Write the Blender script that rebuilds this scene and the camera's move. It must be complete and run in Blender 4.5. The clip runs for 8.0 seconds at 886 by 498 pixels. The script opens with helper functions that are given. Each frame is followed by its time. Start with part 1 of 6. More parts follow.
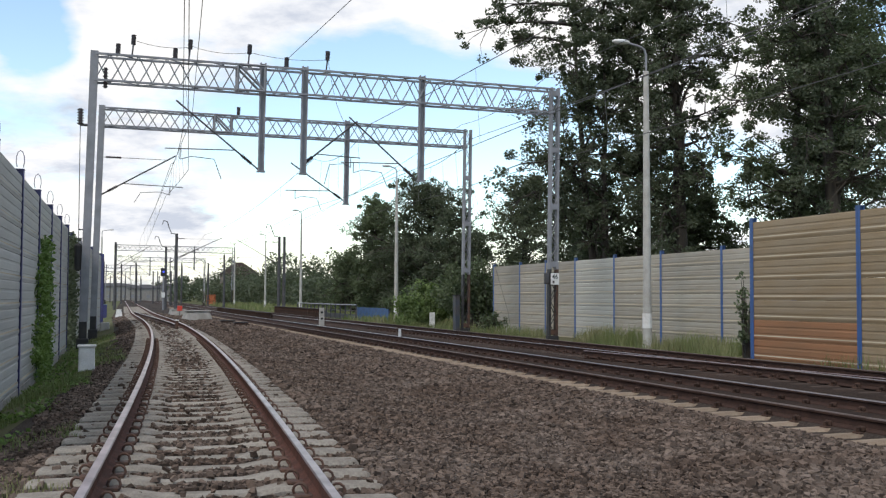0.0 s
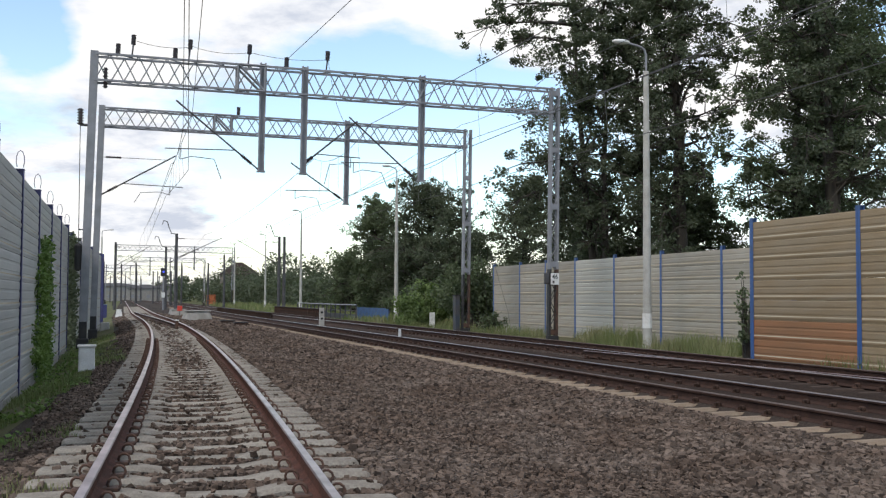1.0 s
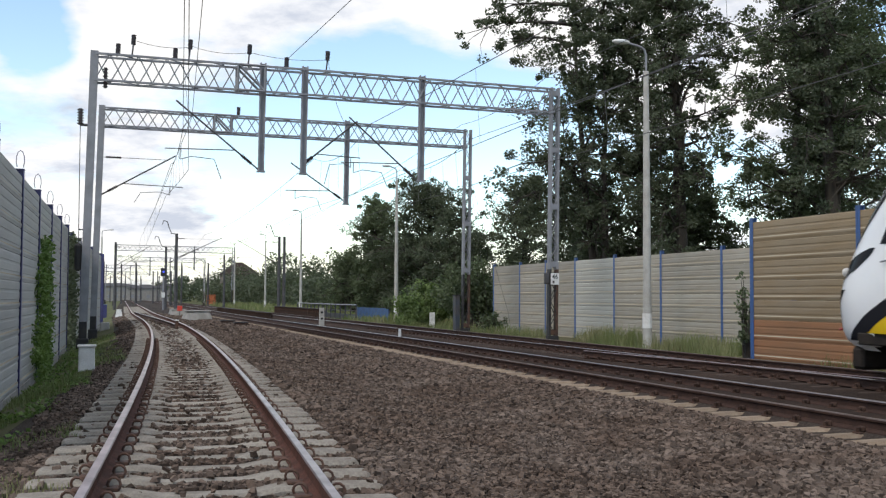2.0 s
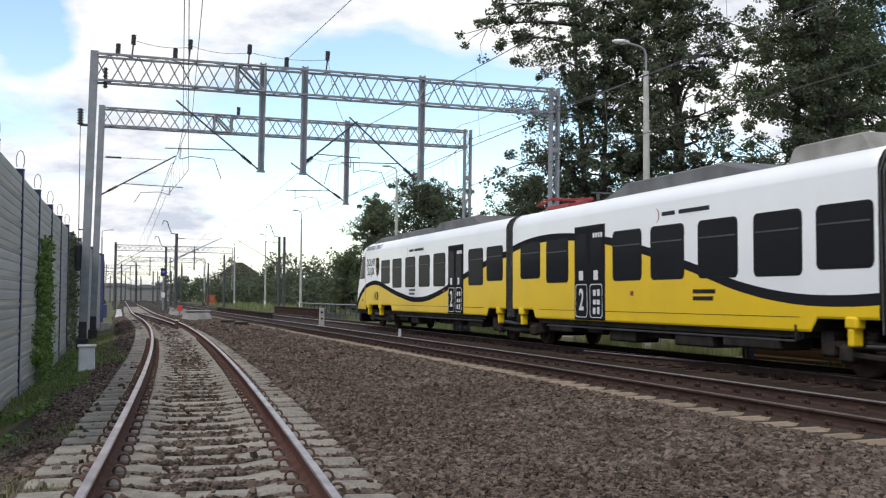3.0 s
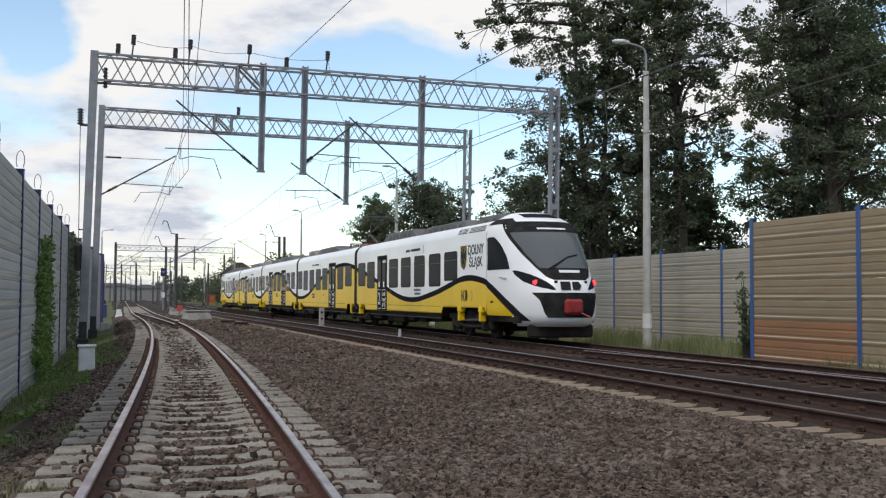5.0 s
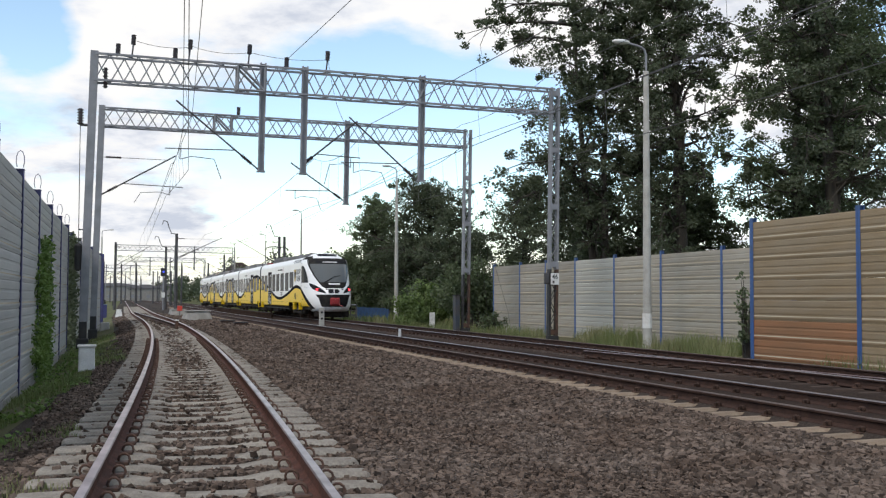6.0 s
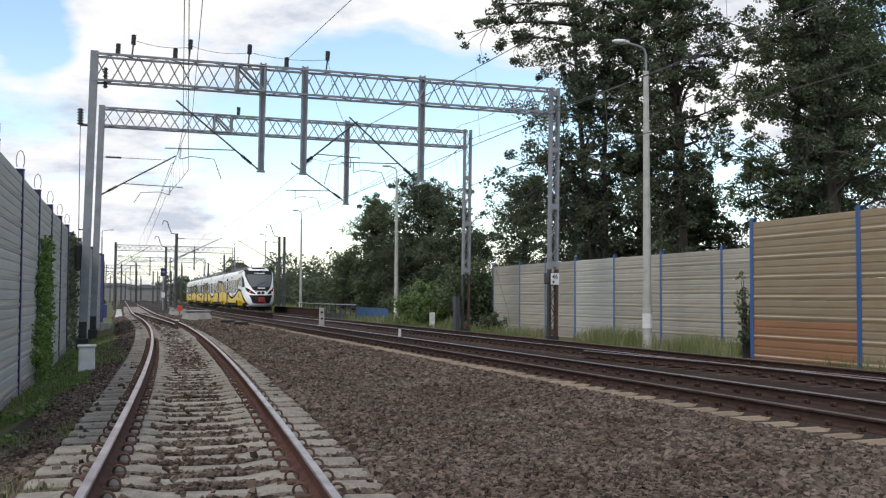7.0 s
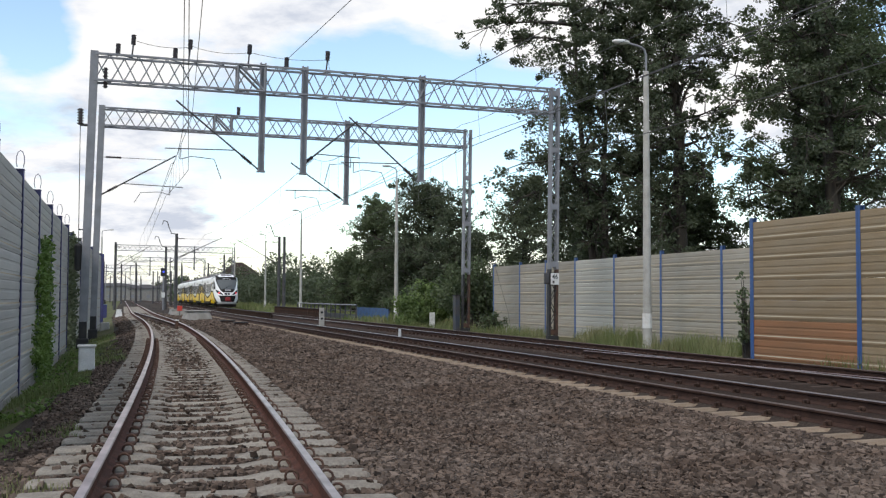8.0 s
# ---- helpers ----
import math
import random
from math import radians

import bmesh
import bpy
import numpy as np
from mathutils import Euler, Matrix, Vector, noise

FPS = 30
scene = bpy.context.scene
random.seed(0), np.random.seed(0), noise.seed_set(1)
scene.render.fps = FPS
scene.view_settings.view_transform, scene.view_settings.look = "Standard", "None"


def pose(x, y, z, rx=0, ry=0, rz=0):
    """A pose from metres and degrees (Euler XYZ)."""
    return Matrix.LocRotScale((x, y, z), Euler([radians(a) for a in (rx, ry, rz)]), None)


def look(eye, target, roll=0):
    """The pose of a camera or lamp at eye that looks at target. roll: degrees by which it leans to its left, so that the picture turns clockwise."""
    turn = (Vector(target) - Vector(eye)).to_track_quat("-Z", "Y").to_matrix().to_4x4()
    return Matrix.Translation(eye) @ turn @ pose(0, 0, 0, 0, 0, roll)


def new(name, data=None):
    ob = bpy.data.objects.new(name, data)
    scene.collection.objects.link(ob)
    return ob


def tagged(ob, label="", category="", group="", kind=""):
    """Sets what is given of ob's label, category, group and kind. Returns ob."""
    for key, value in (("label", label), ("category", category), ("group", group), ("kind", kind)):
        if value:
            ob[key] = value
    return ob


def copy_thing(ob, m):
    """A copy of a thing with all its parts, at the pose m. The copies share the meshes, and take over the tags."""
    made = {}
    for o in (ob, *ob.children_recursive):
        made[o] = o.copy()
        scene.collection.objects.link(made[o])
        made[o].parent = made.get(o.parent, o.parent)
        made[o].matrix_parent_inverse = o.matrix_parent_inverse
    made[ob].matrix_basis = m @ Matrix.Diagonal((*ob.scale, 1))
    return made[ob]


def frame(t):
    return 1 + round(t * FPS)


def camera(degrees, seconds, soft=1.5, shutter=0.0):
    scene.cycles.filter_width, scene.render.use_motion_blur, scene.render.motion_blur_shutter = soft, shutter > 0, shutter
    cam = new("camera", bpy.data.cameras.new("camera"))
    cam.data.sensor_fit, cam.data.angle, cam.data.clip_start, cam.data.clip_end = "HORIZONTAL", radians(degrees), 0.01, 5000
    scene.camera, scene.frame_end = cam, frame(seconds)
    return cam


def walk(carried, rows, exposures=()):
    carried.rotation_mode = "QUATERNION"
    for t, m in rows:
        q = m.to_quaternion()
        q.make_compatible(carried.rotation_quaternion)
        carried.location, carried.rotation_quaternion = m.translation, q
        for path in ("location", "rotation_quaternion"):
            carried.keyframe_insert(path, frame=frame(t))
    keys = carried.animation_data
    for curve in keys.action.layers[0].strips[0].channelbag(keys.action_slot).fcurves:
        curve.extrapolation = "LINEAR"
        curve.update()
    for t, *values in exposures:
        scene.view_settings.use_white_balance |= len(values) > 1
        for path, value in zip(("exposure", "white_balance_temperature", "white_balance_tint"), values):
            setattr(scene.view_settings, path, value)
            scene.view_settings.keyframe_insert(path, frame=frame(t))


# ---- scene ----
# ---- camera ----
cam = camera(45.93, 8.0, soft=1.25, shutter=0.045)
EYE = (0.0, 0.0, 1.20)
VIEW = look(EYE, (0.0, 100.0, 1.20 + 100.0 * math.tan(radians(2.677))), 0.24)
walk(cam, [(0.0, VIEW), (8.0, VIEW)],
     exposures=[(0.0, 0.0), (2.0, 0.02), (3.0, 0.02), (3.5, -0.02), (4.0, -0.08), (4.7, -0.19), (5.3, -0.14), (5.9, -0.06), (6.6, -0.04), (8.0, -0.02)])

# ---- world, sun, exposure ----
SUN_EL, SUN_AZ = 52.0, 215.0
world = bpy.data.worlds.new("world")
scene.world = world
world.use_nodes = True
wn, wl = world.node_tree.nodes, world.node_tree.links
wn.clear()
w_out = wn.new("ShaderNodeOutputWorld")
w_bg = wn.new("ShaderNodeBackground")
w_bg.inputs["Strength"].default_value = 1.0
w_sky = wn.new("ShaderNodeTexSky")
w_sky.sky_type = "NISHITA"
w_sky.sun_disc = False
w_sky.sun_elevation = radians(SUN_EL)
w_sky.sun_rotation = radians(SUN_AZ)
w_sky.air_density, w_sky.dust_density, w_sky.ozone_density = 1.0, 0.2, 3.0
w_gain = wn.new("ShaderNodeMix")
w_gain.data_type, w_gain.blend_type = "RGBA", "MULTIPLY"
w_gain.inputs["Factor"].default_value = 1.0
w_gain.inputs["B"].default_value = (0.262, 0.243, 0.212, 1)
wl.new(w_sky.outputs["Color"], w_gain.inputs["A"])
# a cloud deck: the direction is laid onto a flat layer, so that clouds crowd towards the horizon
w_tc = wn.new("ShaderNodeTexCoord")
w_sep = wn.new("ShaderNodeSeparateXYZ")
wl.new(w_tc.outputs["Generated"], w_sep.inputs[0])
w_up = wn.new("ShaderNodeMath")
w_up.operation = "ADD"
w_up.inputs[1].default_value = 0.22
wl.new(w_sep.outputs["Z"], w_up.inputs[0])
w_lim = wn.new("ShaderNodeMath")
w_lim.operation = "MAXIMUM"
w_lim.inputs[1].default_value = 0.08
wl.new(w_up.outputs[0], w_lim.inputs[0])
w_flat = wn.new("ShaderNodeVectorMath")
w_flat.operation = "DIVIDE"
w_cmb = wn.new("ShaderNodeCombineXYZ")
for k in range(3):
    wl.new(w_lim.outputs[0], w_cmb.inputs[k])
wl.new(w_tc.outputs["Generated"], w_flat.inputs[0])
wl.new(w_cmb.outputs[0], w_flat.inputs[1])


def sky_noise(scale, detail, rough, shift):
    m = wn.new("ShaderNodeMapping")
    m.inputs["Location"].default_value = shift
    wl.new(w_flat.outputs[0], m.inputs[0])
    n = wn.new("ShaderNodeTexNoise")
    n.inputs["Scale"].default_value = scale
    n.inputs["Detail"].default_value = detail
    n.inputs["Roughness"].default_value = rough
    wl.new(m.outputs[0], n.inputs["Vector"])
    return n.outputs["Fac"]


def sky_ramp(fac, stops):
    r = wn.new("ShaderNodeValToRGB")
    while len(r.color_ramp.elements) < len(stops):
        r.color_ramp.elements.new(0.5)
    for e, (pos, col) in zip(r.color_ramp.elements, stops):
        e.position, e.color = pos, (*col, 1)
    wl.new(fac, r.inputs[0])
    return r.outputs[0]


def sky_shift(fac, azimuth, elevation, width, amount):
    """Thickens (or thins) the cloud cover softly about one bearing of the sky, in degrees."""
    a, e = radians(azimuth), radians(elevation)
    d = wn.new("ShaderNodeVectorMath")
    d.operation = "DOT_PRODUCT"
    wl.new(w_tc.outputs["Generated"], d.inputs[0])
    d.inputs[1].default_value = (math.sin(a) * math.cos(e), math.cos(a) * math.cos(e), math.sin(e))
    r = wn.new("ShaderNodeMapRange")
    r.interpolation_type = "SMOOTHSTEP"
    for key, v in zip(("From Min", "From Max", "To Min", "To Max"), (math.cos(radians(width)), 1.0, 0.0, amount)):
        r.inputs[key].default_value = v
    wl.new(d.outputs["Value"], r.inputs["Value"])
    s = wn.new("ShaderNodeMath")
    s.operation = "ADD"
    wl.new(fac, s.inputs[0])
    wl.new(r.outputs[0], s.inputs[1])
    return s.outputs[0]


w_cover = sky_noise(1.5, 8, 0.56, (9.3, 11.5, 3.3))
for bearing in ((-1.0, 8.5, 10.0, -0.19), (-5.0, 11.5, 6.0, -0.08), (-21.5, 13.2, 2.8, -0.19), (14.5, 7.0, 3.5, -0.12), (-8.0, 5.5, 6.0, -0.10),
                (0.0, 16.0, 9.0, 0.10), (-15.5, 9.5, 6.0, 0.06), (17.0, 13.5, 6.0, 0.10)):
    w_cover = sky_shift(w_cover, *bearing)
w_mask = sky_ramp(w_cover, [(0.455, (0, 0, 0)), (0.565, (1, 1, 1))])
w_cloud = sky_ramp(sky_noise(3.4, 7, 0.6, (1.0, 3.0, 2.0)), [(0.35, (0.64, 0.69, 0.80)), (0.46, (0.92, 0.94, 0.99)), (0.54, (1.05, 1.04, 1.03))])
w_mix = wn.new("ShaderNodeMix")
w_mix.data_type = "RGBA"
w_low = wn.new("ShaderNodeMapRange")
w_low.inputs["From Min"].default_value, w_low.inputs["From Max"].default_value = 0.0, 0.065
w_low.inputs["To Min"].default_value, w_low.inputs["To Max"].default_value = 1.0, 0.0
wl.new(w_sep.outputs["Z"], w_low.inputs["Value"])
w_any = wn.new("ShaderNodeMath")
w_any.operation = "MAXIMUM"
wl.new(w_mask, w_any.inputs[0])
wl.new(w_low.outputs[0], w_any.inputs[1])
wl.new(w_any.outputs[0], w_mix.inputs["Factor"])
wl.new(w_gain.outputs["Result"], w_mix.inputs["A"])
wl.new(w_cloud, w_mix.inputs["B"])
wl.new(w_mix.outputs["Result"], w_bg.inputs["Color"])
wl.new(w_bg.outputs[0], w_out.inputs[0])

sun = new("sun", bpy.data.lights.new("sun", "SUN"))
sun.data.energy, sun.data.angle, sun.data.color = 1.85, radians(9), (1.0, 0.92, 0.84)
sun.matrix_world = look((0, 0, 30), (
    -30 * math.sin(radians(SUN_AZ)) / math.tan(radians(SUN_EL)),
    -30 * math.cos(radians(SUN_AZ)) / math.tan(radians(SUN_EL)), 0))
scene.view_settings.exposure = 0.0

# ---- materials ----


def material(name, base, rough=0.7, metal=0.0, second=None, scale=4.0, spread=(0.35, 0.65), fine=60.0, fine_amount=0.15,
             bump=0.0, bump_scale=80.0, per_object=0.0, per_island=0.0, spec=0.5, coat=0.0, stretch=(1, 1, 1), third=None, third_scale=0.8):
    """Base colour broken by stains (second), larger blotches (third) and fine grain, with a little relief."""
    m = bpy.data.materials.new(name)
    m.use_nodes = True
    n, l = m.node_tree.nodes, m.node_tree.links
    b = n["Principled BSDF"]
    b.inputs["Roughness"].default_value, b.inputs["Metallic"].default_value = rough, metal
    b.inputs["Specular IOR Level"].default_value = spec
    b.inputs["Coat Weight"].default_value = coat
    tc = n.new("ShaderNodeTexCoord")
    mp = n.new("ShaderNodeMapping")
    mp.inputs["Scale"].default_value = stretch
    l.new(tc.outputs["Object"], mp.inputs[0])

    def noise_out(s, d=4.0):
        t = n.new("ShaderNodeTexNoise")
        t.inputs["Scale"].default_value, t.inputs["Detail"].default_value = s, d
        l.new(mp.outputs[0], t.inputs["Vector"])
        return t.outputs["Fac"]

    def mixed(fac, a, bcol, kind="MIX"):
        x = n.new("ShaderNodeMix")
        x.data_type, x.blend_type = "RGBA", kind
        for sock, v in (("Factor", fac), ("A", a), ("B", bcol)):
            if isinstance(v, tuple):
                x.inputs[sock].default_value = (*v, 1)
            elif isinstance(v, float):
                x.inputs[sock].default_value = v
            else:
                l.new(v, x.inputs[sock])
        return x.outputs["Result"]

    def span(fac, lo, hi, to_lo=0.0, to_hi=1.0):
        r = n.new("ShaderNodeMapRange")
        for k, v in zip(("From Min", "From Max", "To Min", "To Max"), (lo, hi, to_lo, to_hi)):
            r.inputs[k].default_value = v
        l.new(fac, r.inputs["Value"])
        return r.outputs[0]

    col = base
    if second:
        col = mixed(span(noise_out(scale, 6), *spread), col, second)
    if third:
        col = mixed(span(noise_out(third_scale, 3), 0.45, 0.7), col, third)
    if fine_amount:
        g = span(noise_out(fine, 2), 0.25, 0.75, 1 - fine_amount, 1 + fine_amount)
        cc = n.new("ShaderNodeCombineColor")
        for k in range(3):
            l.new(g, cc.inputs[k])
        col = mixed(1.0, col, cc.outputs[0], "MULTIPLY")
    for amount, node, sock in ((per_object, "ShaderNodeObjectInfo", "Random"), (per_island, "ShaderNodeNewGeometry", "Random Per Island")):
        if amount:
            o = n.new(node)
            g = span(o.outputs[sock], 0, 1, 1 - amount, 1 + amount)
            cc = n.new("ShaderNodeCombineColor")
            for k in range(3):
                l.new(g, cc.inputs[k])
            col = mixed(1.0, col, cc.outputs[0], "MULTIPLY")
    if isinstance(col, tuple):
        b.inputs["Base Color"].default_value = (*col, 1)
    else:
        l.new(col, b.inputs["Base Color"])
    if bump:
        bp = n.new("ShaderNodeBump")
        bp.inputs["Strength"].default_value, bp.inputs["Distance"].default_value = min(1.0, bump), 0.02
        l.new(noise_out(bump_scale, 5), bp.inputs["Height"])
        l.new(bp.outputs[0], b.inputs["Normal"])
    return m


M = {
    "ground": material("grassy_earth", (0.075, 0.085, 0.035), 0.95, second=(0.11, 0.10, 0.055), scale=0.25, third=(0.05, 0.075, 0.022), third_scale=0.08, bump=0.6, bump_scale=8, spec=0.12),
    # bed darker than its stones: the shade of their gaps is in the colour
    "ballast": material("ballast_bed_gap_shade", (0.050, 0.040, 0.034), 0.95, second=(0.022, 0.017, 0.015), scale=22, fine=45, fine_amount=0.5, bump=1.0, bump_scale=28, third=(0.07, 0.055, 0.045), third_scale=0.5, spec=0.12),
    "ballast_rust": material("rust_stained_ballast", (0.040, 0.027, 0.021), 0.95, second=(0.022, 0.016, 0.013), scale=18, fine=40, fine_amount=0.5, bump=1.0, bump_scale=26, third=(0.052, 0.034, 0.026), third_scale=0.6, spec=0.12),
    "stone": material("crushed_stone", (0.124, 0.097, 0.080), 0.9, second=(0.090, 0.065, 0.051), scale=1.2, per_island=0.62, fine=90, fine_amount=0.2, bump=0.3, bump_scale=120, spec=0.12),
    "sleeper": material("weathered_concrete_sleeper", (0.285, 0.265, 0.232), 0.9, second=(0.20, 0.18, 0.155), scale=5, per_object=0.14, fine=50, fine_amount=0.2, bump=0.5, bump_scale=50, spec=0.12),
    "sleeper_tan": material("sandy_stained_sleeper", (0.30, 0.245, 0.185), 0.9, second=(0.20, 0.15, 0.11), scale=4, per_object=0.15, fine=50, bump=0.5, bump_scale=50, spec=0.12),
    "sleeper_dark": material("oil_stained_sleeper", (0.080, 0.060, 0.050), 0.9, second=(0.05, 0.036, 0.03), scale=4, per_object=0.2, fine=50, bump=0.5, bump_scale=50, spec=0.12),
    "rail_side": material("rusty_rail_side", (0.062, 0.036, 0.028), 0.8, second=(0.040, 0.025, 0.021), scale=6, fine=70, fine_amount=0.25, bump=0.2, bump_scale=90, spec=0.12),
    "rail_red": material("red_brown_rail_side", (0.105, 0.048, 0.036), 0.8, second=(0.060, 0.030, 0.024), scale=6, fine=70, fine_amount=0.25, bump=0.2, bump_scale=90, spec=0.12),
    "rail_top": material("polished_rail_head", (0.43, 0.37, 0.35), 0.36, 1.0, second=(0.34, 0.28, 0.26), scale=3, fine_amount=0.05, stretch=(3, 3, 3)),
    "rail_worn": material("half_polished_rail_head", (0.52, 0.41, 0.40), 0.34, 0.9, second=(0.22, 0.15, 0.14), scale=2.5, fine_amount=0.12),
    "rail_dull": material("dull_rail_head", (0.15, 0.115, 0.10), 0.6, 0.4, second=(0.09, 0.06, 0.05), scale=3, fine_amount=0.1),
    "clip": material("rusty_spring_clip", (0.11, 0.055, 0.035), 0.75, second=(0.05, 0.03, 0.025), scale=30, per_object=0.2),
    "steel": material("galvanised_steel", (0.25, 0.255, 0.275), 0.6, 0.2, second=(0.19, 0.195, 0.21), scale=2.5, fine_amount=0.08),
    "steel_dark": material("weathered_dark_steel", (0.075, 0.075, 0.08), 0.65, 0.1, second=(0.05, 0.047, 0.047), scale=2),
    "rust": material("rusted_steel", (0.095, 0.048, 0.03), 0.85, second=(0.04, 0.026, 0.021), scale=5, fine_amount=0.25, bump=0.3, bump_scale=40),
    # black paint, also the shade painted on the portals' left lower legs
    "black": material("black_paint_and_leg_shade", (0.016, 0.016, 0.018), 0.6, second=(0.03, 0.027, 0.025), scale=4),
    "insulator": material("brown_glazed_porcelain", (0.035, 0.022, 0.025), 0.25),
    "wire": material("dark_copper_wire", (0.10, 0.095, 0.095), 0.6, 0.4),
    "wire_far": material("thin_wire", (0.20, 0.21, 0.22), 0.6, 0.3),
    "concrete_pole": material("pale_spun_concrete", (0.42, 0.41, 0.38), 0.85, second=(0.33, 0.32, 0.29), scale=3, bump=0.2, bump_scale=60),
    "concrete": material("old_concrete", (0.30, 0.29, 0.27), 0.9, second=(0.2, 0.19, 0.17), scale=2, bump=0.4, bump_scale=30),
    "white": material("white_paint", (0.72, 0.72, 0.70), 0.5, second=(0.58, 0.57, 0.54), scale=5),
    "red": material("red_sign_paint", (0.62, 0.06, 0.035), 0.5, second=(0.5, 0.05, 0.03), scale=4),
    "orange": material("orange_mesh", (0.6, 0.16, 0.06), 0.7, second=(0.45, 0.12, 0.05), scale=6),
    "blue": material("blue_post_paint", (0.038, 0.105, 0.30), 0.45, second=(0.05, 0.10, 0.23), scale=3),
    "navy": material("navy_post_paint", (0.04, 0.042, 0.16), 0.5, second=(0.045, 0.045, 0.12), scale=3),
    "blue_sheet": material("blue_sheeting", (0.03, 0.09, 0.22), 0.6, second=(0.02, 0.05, 0.12), scale=1.5),
    "bridge": material("dark_bridge_paint", (0.035, 0.045, 0.06), 0.6, second=(0.06, 0.05, 0.045), scale=2),
    "girder": material("dark_brown_girder_paint", (0.034, 0.026, 0.023), 0.75, second=(0.055, 0.038, 0.030), scale=2, fine_amount=0.2, spec=0.15),
    "chair": material("oily_rail_chair", (0.040, 0.026, 0.021), 0.85, second=(0.065, 0.038, 0.028), scale=9, per_object=0.25, fine_amount=0.2, spec=0.12),
    "render_wall": material("weathered_house_render", (0.20, 0.17, 0.14), 0.9, second=(0.14, 0.12, 0.10), scale=0.6, fine_amount=0.1),
    "lamp_head": material("pale_lamp_housing", (0.6, 0.6, 0.58), 0.4),
    "panel_grey": material("grey_green_barrier_board", (0.33, 0.305, 0.25), 0.75, second=(0.25, 0.215, 0.165), scale=1.4, stretch=(0.25, 0.25, 2.5), third=(0.39, 0.375, 0.33), third_scale=1.2, fine_amount=0.1, per_object=0.13, bump=0.2, bump_scale=20),
    "panel_pale": material("pale_barrier_board", (0.42, 0.415, 0.37), 0.75, second=(0.36, 0.35, 0.31), scale=1.4, stretch=(0.25, 0.25, 2.5), fine_amount=0.1, per_object=0.05, bump=0.2, bump_scale=20),
    "panel_tan": material("tan_barrier_board", (0.265, 0.195, 0.112), 0.75, second=(0.20, 0.145, 0.082), scale=1.5, stretch=(0.25, 0.25, 2.5), third=(0.29, 0.24, 0.17), third_scale=1.0, fine_amount=0.1, per_object=0.06, bump=0.2, bump_scale=20),
    "panel_rust": material("orange_brown_barrier_board", (0.27, 0.128, 0.06), 0.75, second=(0.20, 0.11, 0.055), scale=1.5, stretch=(0.25, 0.25, 2.5), fine_amount=0.1, per_object=0.06, bump=0.2, bump_scale=20),
    "ledge": material("pale_barrier_ledge", (0.40, 0.355, 0.27), 0.85, second=(0.28, 0.235, 0.17), scale=1.1, stretch=(0.4, 0.4, 2.5), fine_amount=0.12, spec=0.2),
    "panel_cool": material("cool_grey_barrier_board", (0.43, 0.43, 0.41), 0.75, second=(0.34, 0.335, 0.315), scale=1.3, stretch=(0.25, 0.25, 2.5), fine_amount=0.1, per_object=0.06, bump=0.2, bump_scale=20),
    # train
    "t_white": material("glossy_white_car_paint", (0.86, 0.86, 0.86), 0.32, second=(0.82, 0.82, 0.82), scale=0.8, fine_amount=0.02, coat=0.15),
    "t_yellow": material("glossy_yellow_car_paint", (0.82, 0.55, 0.012), 0.38, second=(0.76, 0.50, 0.014), scale=0.9, fine_amount=0.03, spec=0.3),
    "t_stripe": material("charcoal_stripe_paint", (0.022, 0.022, 0.026), 0.5, fine_amount=0.05, spec=0.0),
    "t_glass": material("dark_tinted_glass", (0.020, 0.021, 0.024), 0.10, spec=0.06),
    "t_screen": material("smoked_windscreen_glass", (0.10, 0.11, 0.115), 0.10, spec=0.4),
    # dark rubber, also the shade painted into the bellows' pleats
    "t_rubber_and_shade": material("dark_rubber_and_pleat_shade", (0.016, 0.016, 0.018), 0.75, spec=0.02, second=(0.035, 0.033, 0.03), scale=3),
    "t_bellows": material("grey_bellows_fabric", (0.15, 0.15, 0.155), 0.85, second=(0.07, 0.066, 0.064), scale=3),
    "t_under": material("grimy_underframe", (0.019, 0.017, 0.016), 0.85, second=(0.040, 0.033, 0.028), scale=2.5, fine_amount=0.25, spec=0.1),
    "t_roof": material("grey_roof_housing", (0.135, 0.135, 0.14), 0.65, second=(0.085, 0.082, 0.08), scale=1.5, fine_amount=0.12),
    "t_mark": material("white_lettering", (0.7, 0.7, 0.7), 0.4, fine_amount=0),
    "t_dark_mark": material("dark_lettering", (0.022, 0.022, 0.026), 0.5, spec=0.1, fine_amount=0),
    "t_red": material("red_arm_paint", (0.26, 0.018, 0.02), 0.45),
}
for key in ("t_glass", "t_screen"):
    M[key].node_tree.nodes["Principled BSDF"].inputs["IOR"].default_value = 1.16 if key == "t_glass" else 1.35
glow = bpy.data.materials.new("red_tail_light")
glow.use_nodes = True
glow.node_tree.nodes["Principled BSDF"].inputs["Base Color"].default_value = (0.5, 0.02, 0.03, 1)
glow.node_tree.nodes["Principled BSDF"].inputs["Emission Color"].default_value = (1.0, 0.04, 0.06, 1)
glow.node_tree.nodes["Principled BSDF"].inputs["Emission Strength"].default_value = 2.2
M["tail_light"] = glow
sig = bpy.data.materials.new("blue_signal_light")
sig.use_nodes = True
sig.node_tree.nodes["Principled BSDF"].inputs["Base Color"].default_value = (0.03, 0.05, 0.5, 1)
sig.node_tree.nodes["Principled BSDF"].inputs["Emission Color"].default_value = (0.1, 0.15, 1.0, 1)
sig.node_tree.nodes["Principled BSDF"].inputs["Emission Strength"].default_value = 0.8
M["signal_blue"] = sig

